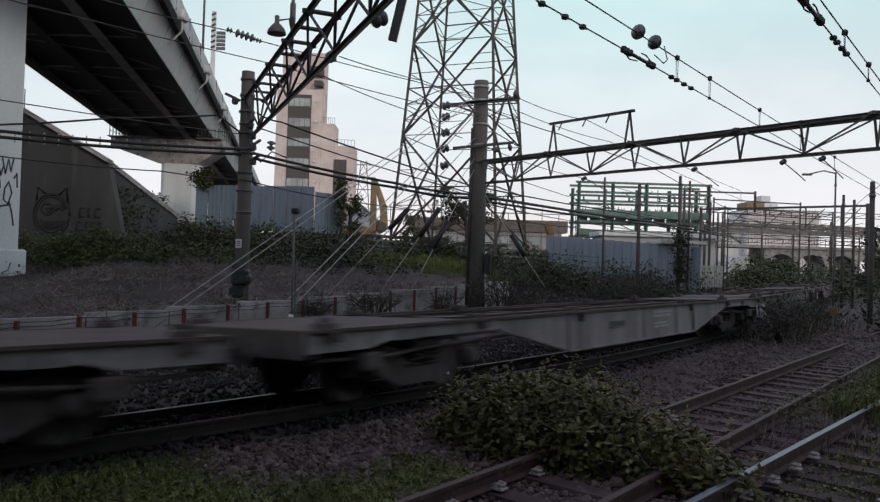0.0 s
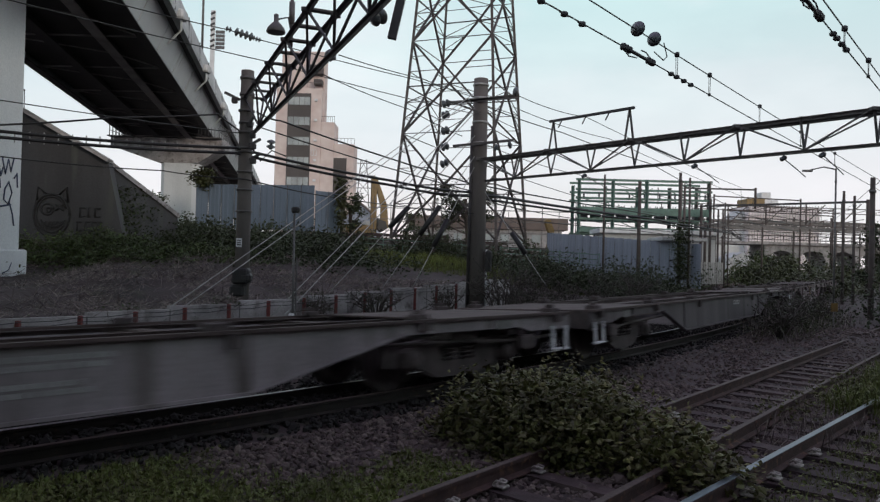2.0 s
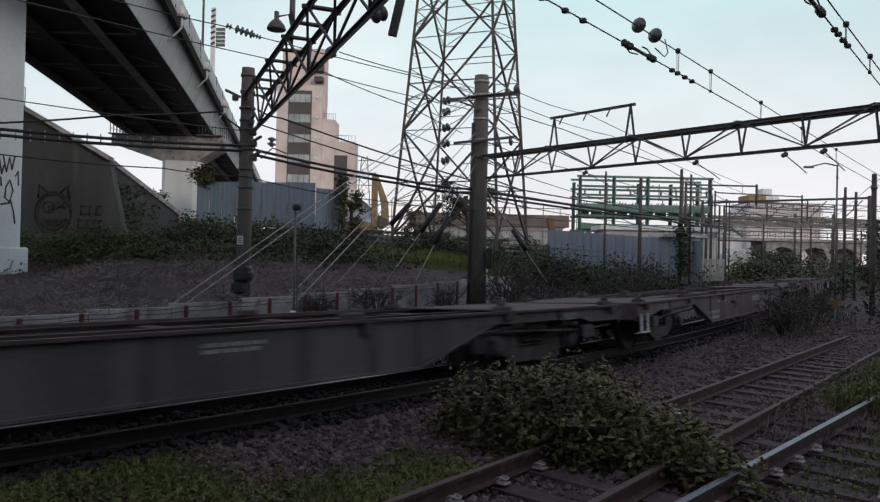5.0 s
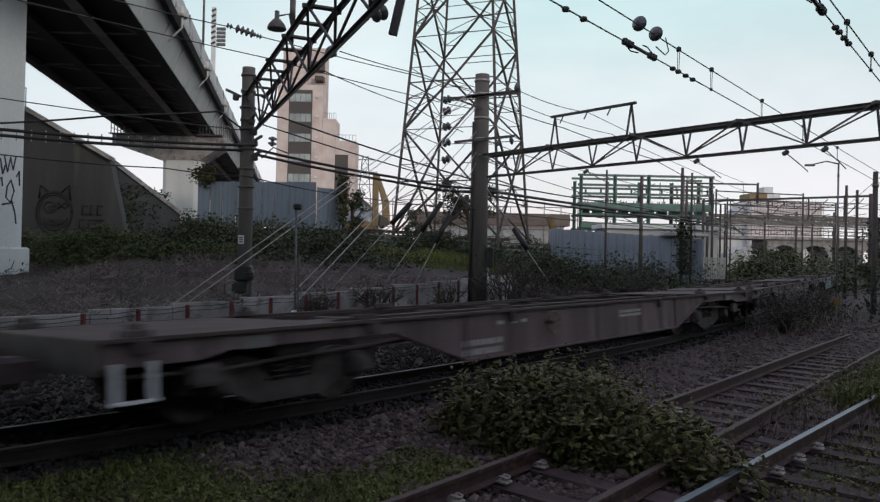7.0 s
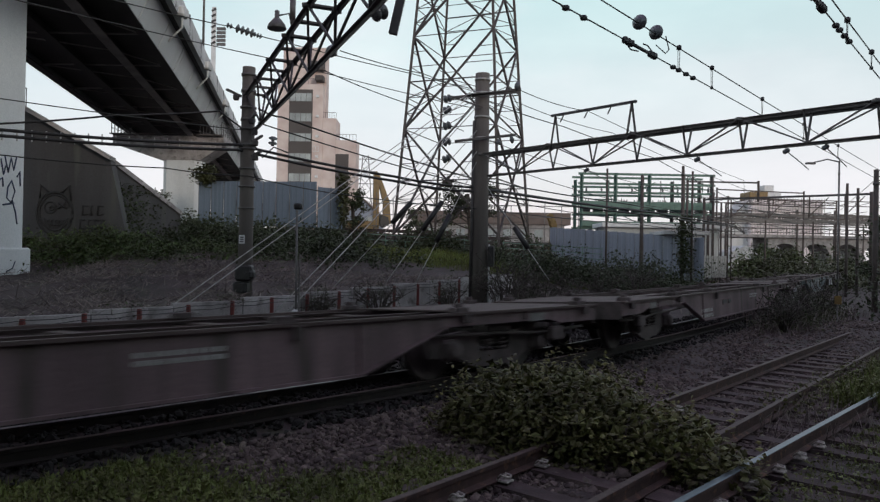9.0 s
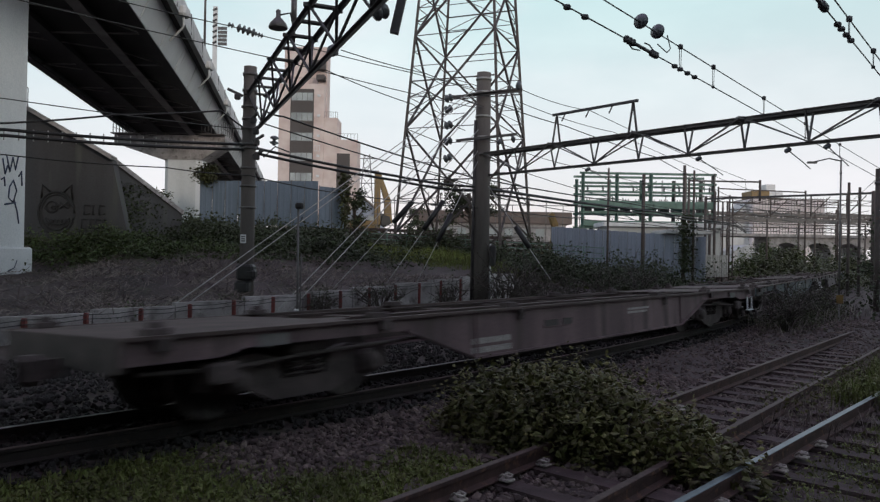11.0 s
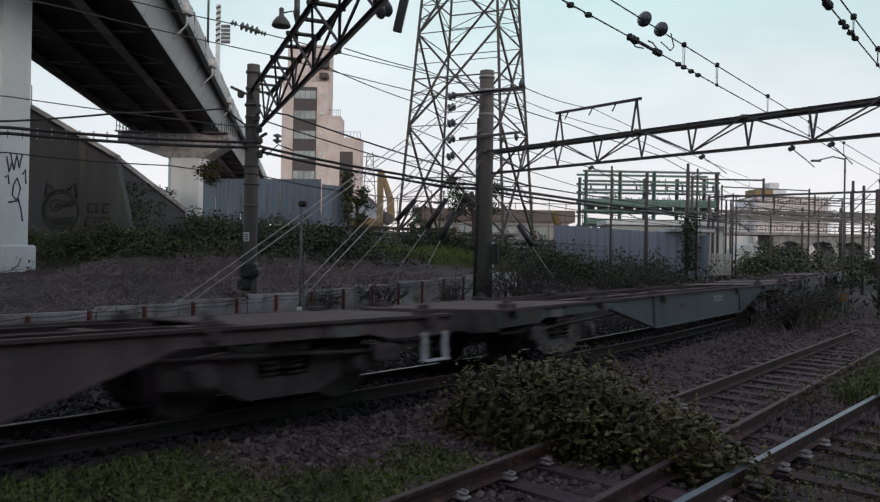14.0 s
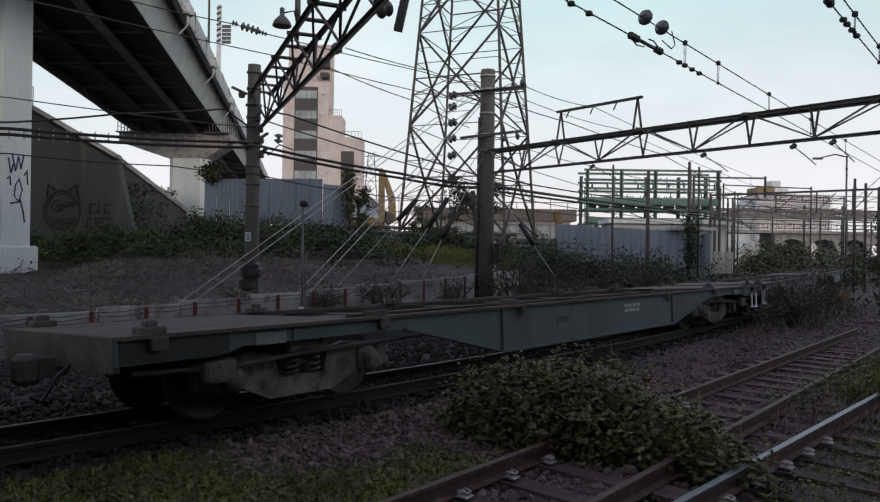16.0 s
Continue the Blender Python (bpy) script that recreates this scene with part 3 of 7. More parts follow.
        for ax in (-0.93, 0.93):
            bm = bmesh.new()
            for y in (-1, 1):
                m = Matrix.Translation((0, y * 0.53, 0)) @ Matrix.Rotation(-y * math.pi / 2, 4, "X")
                lathe(bm, wheel_prof(), m, 20)
            tube(bm, (0, -1.0, 0), (0, 1.0, 0), 0.065, n=10)
            for y in (-1, 1):
                for k in range(3):
                    a = k * 2.0944
                    tube(bm, (0.06 * math.cos(a), y * 1.0, 0.06 * math.sin(a)), (0.06 * math.cos(a), y * 1.045, 0.06 * math.sin(a)), 0.018, n=6)
            ws = part("wheelset", bm, TYRE, w, "steel wheelset with worn treads")
            ws.location = (sg * BOGIE_AT + ax, 0, 0.41)
        for y in (-1, 1):
            for x in (HALF - 0.35, HALF - 3.1):
                bm = bmesh.new()
                box(bm, (sg * x, y * 1.17, 1.03), (0.24, 0.18, 0.07), 0.012)
                box(bm, (sg * x, y * 1.17, 1.09), (0.12, 0.09, 0.06), 0.012)
                box(bm, (sg * x, y * 1.335, 0.92), (0.16, 0.05, 0.12), 0.01)
                part("twistlock", bm, BOGIE, w, "dark twistlock bracket")
    for x in (-2.6, 2.6):
        for y in (-1, 1):
            bm = bmesh.new()
            box(bm, (x, y * 1.17, 1.035), (0.26, 0.18, 0.08), 0.012)
            box(bm, (x + 0.1, y * 1.335, 0.90), (0.10, 0.05, 0.16), 0.01)
            part("twistlock", bm, BOGIE, w, "dark twistlock bracket")
    for sg in (-1, 1):
        bm = bmesh.new()
        path_tube(bm, [(sg * (HALF - 0.2), -1.15, 0.66), (sg * (HALF - 1.2), -1.15, 0.62), (sg * (HALF - 2.0), -1.1, 0.66), (sg * 4.0, -1.1, 0.72)], 0.025, 6)
        part("brake_pipe", bm, BOGIE, w)
        bm = bmesh.new()
        box(bm, (sg * (HALF - 1.0), -1.22, 0.60), (0.34, 0.12, 0.20), 0.03)
        part("brake_lever_box", bm, BOGIE, w)
        bm = bmesh.new()
        box(bm, (sg * (HALF - 1.55), -1.287, 0.87), (0.36, 0.008, 0.12), 0.002)
        part("label_plate", bm, PLATE, w, "small pale label plate")
    # white step for the shunter under the sill end
    bm = bmesh.new()
    e = ladder_end
    for x in (HALF - 0.12, HALF - 0.45):
        box(bm, (e * x, -1.30, 0.62), (0.06, 0.035, 0.34), 0.006)
    box(bm, (e * (HALF - 0.285), -1.30, 0.455), (0.40, 0.10, 0.022), 0.006)
    part("step_ladder", bm, WHITE, w, "white-painted steel step")
    # underfloor brake gear
    bm = bmesh.new()
    tube(bm, (-1.6, -0.55, 0.55), (-0.7, -0.55, 0.55), 0.18, n=12)
    part("brake_reservoir", bm, BOGIE, w)
    bm = bmesh.new()
    box(bm, (0.5, -0.6, 0.55), (0.5, 0.3, 0.3), 0.03)
    part("brake_valve", bm, BOGIE, w)
    for c in w.children:
        if c.name.split(".")[0] not in ("wheelset", "bogie"):
            c.location.z = DROP
    return w


def bogie(x0, w, m):
    """A two-axle bogie: two cast sides, a bolster, springs and axle boxes."""
    bm = bmesh.new()
    box(bm, (x0, 0, 0.55), (0.5, 1.9, 0.22), 0.03)
    b = part("bogie", bm, m, w, "grimy cast bogie")
    for y in (-1, 1):
        bm = bmesh.new()
        prof = [(-1.28, 0.60), (-1.28, 0.34), (-0.75, 0.30), (-0.42, 0.15), (0.42, 0.15), (0.75, 0.30), (1.28, 0.34), (1.28, 0.60), (0.62, 0.66), (0.36, 0.60), (0.30, 0.36), (-0.30, 0.36), (-0.36, 0.60), (-0.62, 0.66)]
        prism(bm, [(x + x0, z) for x, z in prof], y * 0.93 - 0.05, y * 0.93 + 0.05)
        part("side_frame", bm, m, b)
        for ax in (-0.93, 0.93):
            bm = bmesh.new()
            box(bm, (x0 + ax, y * 1.00, 0.43), (0.28, 0.16, 0.28), 0.06)
            lathe(bm, [(0.11, 0.0), (0.12, 0.02), (0.12, 0.06), (0.05, 0.09)], Matrix.Translation((x0 + ax, y * 1.06, 0.42)) @ Matrix.Rotation(-y * math.pi / 2, 4, "X"), 12)
            part("axle_box", bm, m, b)
        for k in (-0.15, 0.15):
            bm = bmesh.new()
            coil = [(x0 + k + 0.075 * math.cos(i * 0.9), y * 0.97 + 0.075 * math.sin(i * 0.9), 0.36 + i * 0.0085) for i in range(29)]
            path_tube(bm, coil, 0.016, 5)
            part("coil_spring", bm, m, b)
        bm = bmesh.new()
        box(bm, (x0, y * 0.95, 0.68), (0.55, 0.30, 0.12), 0.03)
        part("side_bearer", bm, m, b)


PITCH, J0 = 17.63, 73.85
WAGONS = [
    (-4, W_GREY, "pale grey container flat wagon, empty", [(-0.6, 0.42)], -1, [(1.4, 0.84, 0.85, 0.10)]),
    (-3, W_GREY, "pale grey container flat wagon with a slotted sill, empty", [(-1.05, 0.62)], 1, [(1.1, 0.86, 0.85, 0.12), (1.0, 0.64, 0.6, 0.11)]),
    (-2, W_DARK, "dark grey container flat wagon, empty", [], -1, [(1.0, 0.84, 0.6, 0.10)]),
    (-1, W_BROWN, "brown-grey container flat wagon, empty", [], -1, [(-3.2, 0.58, 0.85, 0.20), (1.4, 0.80, 0.8, 0.12)]),
    (0, W_BROWN, "brown-grey container flat wagon with two sill slots, empty", [(-1.60, 0.40), (-1.1, 0.27)], 1, [(-3.2, 0.58, 0.85, 0.20), (1.5, 0.80, 0.8, 0.10)]),
    (1, W_TEAL, "teal container flat wagon with rusty deck, empty", [(-1.3, 0.34)], 1, [(1.15, 0.82, 0.6, 0.14)]),
    (2, W_DARK, "dark grey container flat wagon, empty", [(0.2, 0.5)], -1, [(2.0, 0.8, 0.6, 0.1)]),
    (3, W_TEAL, "teal container flat wagon, empty", [], 1, []),
    (4, W_GREY, "pale grey container flat wagon, empty", [], 1, [])]
train = []
MID = {-4: -4.80, -3: 12.73, -2: 30.05}
for k, paint, label, holes, end, plates in WAGONS:
    belly = {W_GREY: 2.9, W_TEAL: 2.95}.get(paint, 3.55)
    train.append((MID.get(k, J0 + PITCH * k - PITCH / 2), wagon(paint, label, holes, end, plates, belly, BOGIE_PALE if paint is W_TEAL else None)))
    if k == -1:
        # hand brake wheel on the sill
        w = train[-1][1]
        bm = bmesh.new()
        ring = [(-1.5 + 0.17 * math.cos(radians(a)), -1.40, 0.76 + 0.17 * math.sin(radians(a))) for a in range(0, 361, 20)]
        path_tube(bm, ring, 0.013, 6)
        for a in (30, 150, 270):
            tube(bm, (-1.5, -1.38, 0.76), (-1.5 + 0.17 * math.cos(radians(a)), -1.40, 0.76 + 0.17 * math.sin(radians(a))), 0.008, n=5)
        hw = part("brake_handwheel", bm, YELLOW, w, "dull yellow brake handwheel")
        hw.location.z = DROP
        bm = bmesh.new()
        tube(bm, (-1.5, -1.28, 0.76), (-1.5, -1.42, 0.76), 0.028, n=8)
        part("hub", bm, BOGIE, hw)
        for x in (-2.15, -2.40, -2.75):
            bm = bmesh.new()
            box(bm, (x, -1.285, 0.82), (0.13, 0.006, 0.05), 0.001)
            part("label_plate", bm, STAY, w, "small pale label plate").location.z = DROP


T_HALT = 15.17


def rolled(t):
    """How far the train has come at t seconds; it slows a little and then stands."""
    t = min(t, T_HALT)
    return 6.1385 * t - 0.1573 * t * t + 0.0043 * t ** 3


CANT = radians(3.0)   # the track leans into its bend


def wagon_pose(s):
    a, b = on_track(s - BOGIE_AT), on_track(s + BOGIE_AT)
    d = Vector((b[0] - a[0], b[1] - a[1], 0))
    return Matrix.Translation(((a[0] + b[0]) / 2, (a[1] + b[1]) / 2, 0)) @ Matrix.Rotation(math.atan2(d.y, d.x), 4, "Z") @ Matrix.Translation((0, -0.53, 0)) @ Matrix.Rotation(-CANT, 4, "X") @ Matrix.Translation((0, 0.53, 0))


def motions():
    times = [i * 0.5 for i in range(31)] + [15.1, 15.2, 15.3, 15.5, 16.0]
    for s, w in train:
        walk(w, [(t, wagon_pose(s - rolled(t))) for t in times])
        for ws in [c for c in w.children if c.name.split(".")[0] == "wheelset"]:
            loc = Vector(ws.location)
            walk(ws, [(i * 0.1, Matrix.Translation(loc) @ Matrix.Rotation(-rolled(i * 0.1) / 0.405, 4, "Y")) for i in range(161)])


# ---- elevated road: its axis runs along bearing AX ----
AX = -0.206           # sideways metres per metre of depth


def road_x(off, y):
    return off + AX * y


def elevated_road():
    r = thing("elevated_road", (0, 0, 0), "elevated concrete expressway on steel girders, underside coloured dark for shade", "viaduct", kind="structure")
    y0, y1 = -40, 210

    def slab(name, prof, m, label=""):
        bm = bmesh.new()
        A = [bm.verts.new((road_x(x, y0), y0, z)) for x, z in prof]
        B = [bm.verts.new((road_x(x, y1), y1, z)) for x, z in prof]
        k = len(prof)
        bm.faces.new(A)
        bm.faces.new(B[::-1])
        for i in range(k):
            bm.faces.new((A[i], B[i], B[(i + 1) % k], A[(i + 1) % k]))
        return part(name, bm, m, r, label)
    # slab, soffit and inner girders take the painted-in underside shade
    slab("deck_slab", [(-14.0, 11.97), (-5.5, 11.97), (-5.5, 12.2), (-14.0, 12.2)], GIRDER_SHADED)
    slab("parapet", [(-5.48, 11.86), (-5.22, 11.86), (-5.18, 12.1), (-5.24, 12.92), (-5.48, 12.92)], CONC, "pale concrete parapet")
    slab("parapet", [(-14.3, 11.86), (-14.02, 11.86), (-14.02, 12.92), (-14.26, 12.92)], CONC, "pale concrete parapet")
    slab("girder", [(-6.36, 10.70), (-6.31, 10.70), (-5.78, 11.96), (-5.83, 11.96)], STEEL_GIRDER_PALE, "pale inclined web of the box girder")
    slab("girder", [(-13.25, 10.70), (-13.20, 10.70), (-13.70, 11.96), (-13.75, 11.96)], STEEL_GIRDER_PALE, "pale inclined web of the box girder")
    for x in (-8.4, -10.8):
        slab("girder", [(x - 0.02, 10.80), (x + 0.02, 10.80), (x + 0.02, 11.96), (x - 0.02, 11.96)], GIRDER_SHADED)
        slab("girder_flange", [(x - 0.24, 10.74), (x + 0.24, 10.74), (x + 0.24, 10.795), (x - 0.24, 10.795)], GIRDER_BRACE if x > -9 else GIRDER_SHADED)
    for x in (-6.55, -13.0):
        slab("girder_flange", [(x - 0.2, 10.69), (x + 0.2, 10.69), (x + 0.2, 10.735), (x - 0.2, 10.735)], GIRDER_SHADED)
    slab("soffit", [(-13.1, 11.2), (-6.35, 11.2), (-6.35, 11.24), (-13.1, 11.24)], GIRDER_SHADED)
    for k in range(22):
        y = -6 + k * 5.2
        bm = bmesh.new()
        bar(bm, (road_x(-12.9, y), y, 10.85), (road_x(-6.6, y), y, 10.85), 0.09, 0.06)
        bar(bm, (road_x(-12.9, y), y, 10.83), (road_x(-8.4, y + 2.6), y + 2.6, 10.83), 0.07, 0.05)
        bar(bm, (road_x(-8.4, y + 2.6), y + 2.6, 10.82), (road_x(-6.6, y + 5.2), y + 5.2, 10.82), 0.07, 0.05)
        part("cross_bracing", bm, GIRDER_BRACE, r)
    for k in range(28):
        y = 6 + k * 4.0
        bm = bmesh.new()
        box(bm, (road_x(-5.2, y), y, 12.4), (0.03, 0.05, 1.0), 0)
        part("parapet_joint", bm, CONC_DARK, r)
        bm = bmesh.new()
        bar(bm, (road_x(-6.29, y + 2), y + 2, 10.74), (road_x(-5.76, y + 2), y + 2, 11.94), 0.05, 0.05)
        part("web_stiffener", bm, STEEL_GIRDER_PALE, r)
    # drain pipes and light boxes on the parapet
    for y in (31.0, 40.0, 50.0):
        bm = bmesh.new()
        x = road_x(-5.12, y)
        path_tube(bm, [(x + 0.05, y, 11.9), (x + 0.05, y, 11.35), (x - 0.2, y, 11.1), (x - 0.55, y, 10.72)], 0.05, 8)
        part("drain_pipe", bm, STEEL_GIRDER_PALE, r)
        bm = bmesh.new()
        box(bm, (x + 0.05, y, 12.0), (0.34, 0.7, 0.42), 0.08)
        part("drain_box", bm, CONC, r)
    # piers
    for y, c in ((23.9, -10.93), (52.6, -8.2), (92.0, -9.4), (132.0, -9.4)):
        g = hz(road_x(c, y), y)
        bm = bmesh.new()
        top = 10.68 if y < 30 else 9.6
        box(bm, (road_x(c, y), y, (g - 0.4 + top) / 2), (2.7, 1.8, top - g + 0.4), 0.35 if y > 30 else 0.1)
        part("pier_column", bm, CONC_PIER, r, "pale painted concrete column")
        if y < 30:
            continue
        bm = bmesh.new()
        X = road_x(c - 0.9, y)
        prism(bm, [(X - 0.6, 8.2), (X + 2.3, 8.2), (X + 4.0, 9.3), (X + 4.0, 9.95), (X - 4.0, 9.95), (X - 4.0, 9.3)], y - 0.95, y + 0.95)
        # darker concrete here holds both the stains and the cap's shade
        part("pier_cap", bm, CONC_WALL, r, "stained concrete pier cap, darkened for the shade on it")
        bm = bmesh.new()
        for sx in (-3.95, 3.95):
            for k in range(6):
                tube(bm, (X + sx, y - 1.3 + k * 0.5, 9.9), (X + sx, y - 1.3 + k * 0.5, 10.9), 0.025, n=5)
            for z in (10.4, 10.9):
                tube(bm, (X + sx, y - 1.3, z), (X + sx, y + 1.2, z), 0.025, n=5)
            box(bm, (X + sx * 0.8, y - 1.2, 9.97), (1.8, 0.5, 0.06), 0)
            for k in range(7):
                tube(bm, (X + sx * (0.62 + 0.06 * k), y - 1.42, 9.97), (X + sx * (0.62 + 0.06 * k), y - 1.42, 10.7), 0.02, n=5)
        part("inspection_rail", bm, STEEL_GREY, r)
    bm = bmesh.new()
    X = road_x(-10.93, 23.9)
    box(bm, (X + 0.05, 23.9, 0.7), (2.85, 2.3, 2.0), 0.06)
    part("pier_plinth", bm, CONC_PIER, r, "pale concrete pier plinth")
    # sprayed scribbles on the near pier: loops and strokes
    bm = bmesh.new()
    xx = X + 1.362
    for pts in ([(0.55, 4.75), (0.75, 4.2), (0.9, 4.7), (1.05, 4.3), (1.2, 4.75)], [(0.35, 4.6), (0.5, 4.1), (0.62, 4.4)], [(0.75, 3.7), (0.95, 3.95), (1.15, 3.6), (0.95, 3.2), (0.7, 3.35), (0.75, 3.7)],
                [(1.0, 3.3), (1.2, 2.9), (1.3, 2.5)], [(0.5, 3.1), (1.1, 3.2)], [(1.25, 4.1), (1.4, 4.3), (1.45, 3.8)], [(0.3, 3.9), (0.45, 4.0), (0.5, 3.7)]):
        path_tube(bm, [(xx, 23.05 + p, q) for p, q in pts], 0.03, 4)
    path_tube(bm, [(X + 1.482, 23.6, 0.9), (X + 1.482, 23.95, 1.0), (X + 1.482, 24.1, 1.25)], 0.02, 4)
    part("graffiti_scribble", bm, SPRAY_BLUE, r, "dark blue spray-paint scribble")
    # sign with chequered marker pole on the parapet
    s = thing("marker_sign", (road_x(-5.3, 44.4), 44.4, 12.9), "tall striped marker post with a louvred plate", "sign")
    bm = bmesh.new()
    box(bm, (0, 0, 1.9), (0.26, 0.12, 4.0), 0.01)
    part("post", bm, WHITE, s)
    for k in range(7):
        bm = bmesh.new()
        bar(bm, (-0.13, -0.07, 1.6 + k * 0.34), (0.13, -0.07, 1.74 + k * 0.34), 0.02, 0.13)
        part("stripe", bm, STEEL_DARK, s)
    for k in range(5):
        bm = bmesh.new()
        box(bm, (0.46, 0, 1.6 + k * 0.24), (0.56, 0.06, 0.19), 0.01)
        part("louvre", bm, STEEL_GREY, s)
    s = thing("lamp_mast", (road_x(-5.3, 39.6), 39.6, 12.9), "grey lighting mast on the parapet", "mast")
    bm = bmesh.new()
    tube(bm, (0, 0, 0), (0, 0, 6.5), 0.07, 0.05, 8)
    part("pole", bm, STEEL_GREY, s)


elevated_road()


# ---- ramp wall with sprayed face ----
def ramp_wall():
    w = thing("wall_ramp", (0, 0, 0), "weathered grey ramp wall with spray-painted face", "retaining wall", kind="structure")
    bm = bmesh.new()
    m = Matrix.Translation((-24.0, 30.0, 0)) @ Matrix.Rotation(radians(6), 4, "Z")
    prism(bm, [(0, 1.0), (10.6, 1.0), (9.6, 5.55), (6.0, 7.65), (0, 10.2)][::-1], 0, 0.6, m)
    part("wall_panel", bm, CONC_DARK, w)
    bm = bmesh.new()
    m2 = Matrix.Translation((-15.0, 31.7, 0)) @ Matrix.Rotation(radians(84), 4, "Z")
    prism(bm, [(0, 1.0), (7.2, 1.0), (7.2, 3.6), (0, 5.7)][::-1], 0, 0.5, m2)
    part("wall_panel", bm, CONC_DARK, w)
    bm = bmesh.new()
    bar(bm, m @ Vector((0, -0.06, 10.26)), m @ Vector((6.0, -0.06, 7.7)), 0.75, 0.12)
    bar(bm, m2 @ Vector((0, 0.2, 5.8)), m2 @ Vector((7.2, 0.2, 3.7)), 0.6, 0.22)
    bar(bm, m @ Vector((6.0, -0.06, 7.7)), m @ Vector((9.7, -0.06, 5.6)), 0.7, 0.14)
    part("coping", bm, CONC_WALL, w, "stained concrete coping")
    bm = bmesh.new()
    for k in range(16):
        x = 6.0 - k * 0.4
        z = 7.7 + k * 0.17
        tube(bm, m @ Vector((x, 0.2, z)), m @ Vector((x, 0.2, z + 0.85)), 0.02, n=5)
    tube(bm, m @ Vector((6.0, 0.2, 8.55)), m @ Vector((0.0, 0.2, 11.1)), 0.03, n=6)
    part("handrail", bm, STEEL_DARK, w)
    # sprayed round face with ears: rings and strokes
    bm = bmesh.new()
    c = (7.35, 3.20)

    def P(u, v):
        return m @ Vector((c[0] + u, -0.012, c[1] + v))

    def arc(cx, cz, rx, rz, a0, a1, n=20):
        return [P(cx + rx * math.cos(radians(a0 + (a1 - a0) * i / n)), cz + rz * math.sin(radians(a0 + (a1 - a0) * i / n))) for i in range(n + 1)]
    path_tube(bm, arc(0, 0, 0.74, 0.90, 0, 358, 32), 0.055, 4)
    path_tube(bm, arc(0, 0.02, 0.62, 0.76, 20, 330, 28), 0.04, 4)
    path_tube(bm, [P(-0.62, 0.62), P(-0.58, 1.18), P(-0.25, 0.88)], 0.055, 4)
    path_tube(bm, [P(0.28, 0.88), P(0.60, 1.20), P(0.66, 0.55)], 0.055, 4)
    path_tube(bm, arc(-0.18, 0.25, 0.24, 0.24, 0, 350, 16), 0.048, 4)
    path_tube(bm, arc(-0.12, 0.22, 0.09, 0.09, 0, 350, 10), 0.04, 4)
    path_tube(bm, [P(0.15, 0.2), P(0.5, 0.5)], 0.048, 4)
    path_tube(bm, [P(0.15, 0.45), P(0.5, 0.2)], 0.048, 4)
    path_tube(bm, arc(0.05, -0.2, 0.48, 0.3, 180, 360, 16), 0.048, 4)
    for k in range(6):
        path_tube(bm, [P(-0.4 + k * 0.16, -0.28), P(-0.34 + k * 0.16, -0.62), P(-0.26 + k * 0.16, -0.3)], 0.048, 4)
    part("graffiti_face", bm, SPRAY, w, "black spray-paint round face")
    bm = bmesh.new()
    for r, row in enumerate((((0, 0.3), (0.35, 0.1), (0.62, 0.3)), ((-0.1, 0.25), (0.25, 0.2), (0.5, 0.25), (0.78, 0.2)))):
        for u, wd in row:
            z = 0.35 - r * 0.6
            path_tube(bm, [P(1.15 + u, z), P(1.15 + u, z - 0.42)], 0.04, 4)
            path_tube(bm, [P(1.15 + u, z), P(1.15 + u + wd * 0.8, z - 0.02)], 0.028, 4)
            path_tube(bm, [P(1.15 + u, z - 0.40), P(1.15 + u + wd * 0.8, z - 0.36)], 0.028, 4)
    part("graffiti_strokes", bm, SPRAY, w, "dark unreadable spray-paint strokes")


ramp_wall()


# ---- hoardings ----
def hoarding(name, a, b, n, z0a, z0b, h, m, label):
    f = thing(name, (0, 0, 0), label, "fence", kind="structure")
    a, b = Vector(a), Vector(b)
    d = (b - a) / n
    ang = math.atan2(d.y, d.x)
    bm = bmesh.new()
    L = d.length
    box(bm, (L / 2, 0, h / 2), (L - 0.06, 0.03, h), 0.004)
    for k in range(3):
        box(bm, (L * (k + 0.5) / 3, -0.026, h / 2), (0.10, 0.022, h - 0.06), 0.006)
    me = bpy.data.meshes.new("panel")
    bm.to_mesh(me)
    bm.free()
    me.materials.append(m)
    for i in range(n):
        p = a + d * i
        o = new("panel", me)
        o.parent = f
        o.matrix_basis = Matrix.Translation((p.x, p.y, z0a + (z0b - z0a) * i / n)) @ Matrix.Rotation(ang, 4, "Z")
        bm = bmesh.new()
        tube(bm, (p.x, p.y + 0.08, z0a + (z0b - z0a) * i / n - 0.5), (p.x, p.y + 0.08, z0a + (z0b - z0a) * i / n + h + 0.05), 0.03, n=6)
        part("post", bm, STEEL_GREY, f)
    return f


hoarding("fence_1", (-15.4, 45.0), (-7.6, 43.0), 9, 3.3, 3.2, 2.75, HOARD, "blue-grey corrugated steel site hoarding")
hoarding("fence_2", (-7.55, 43.0), (-6.25, 44.5), 2, 3.2, 3.2, 2.45, HOARD, "blue-grey corrugated steel site hoarding")
hoarding("fence_3", (8.9, 60.0), (16.9, 46.5), 18, 1.25, 0.2, 2.9, HOARD2, "pale blue steel hoarding round the substation")


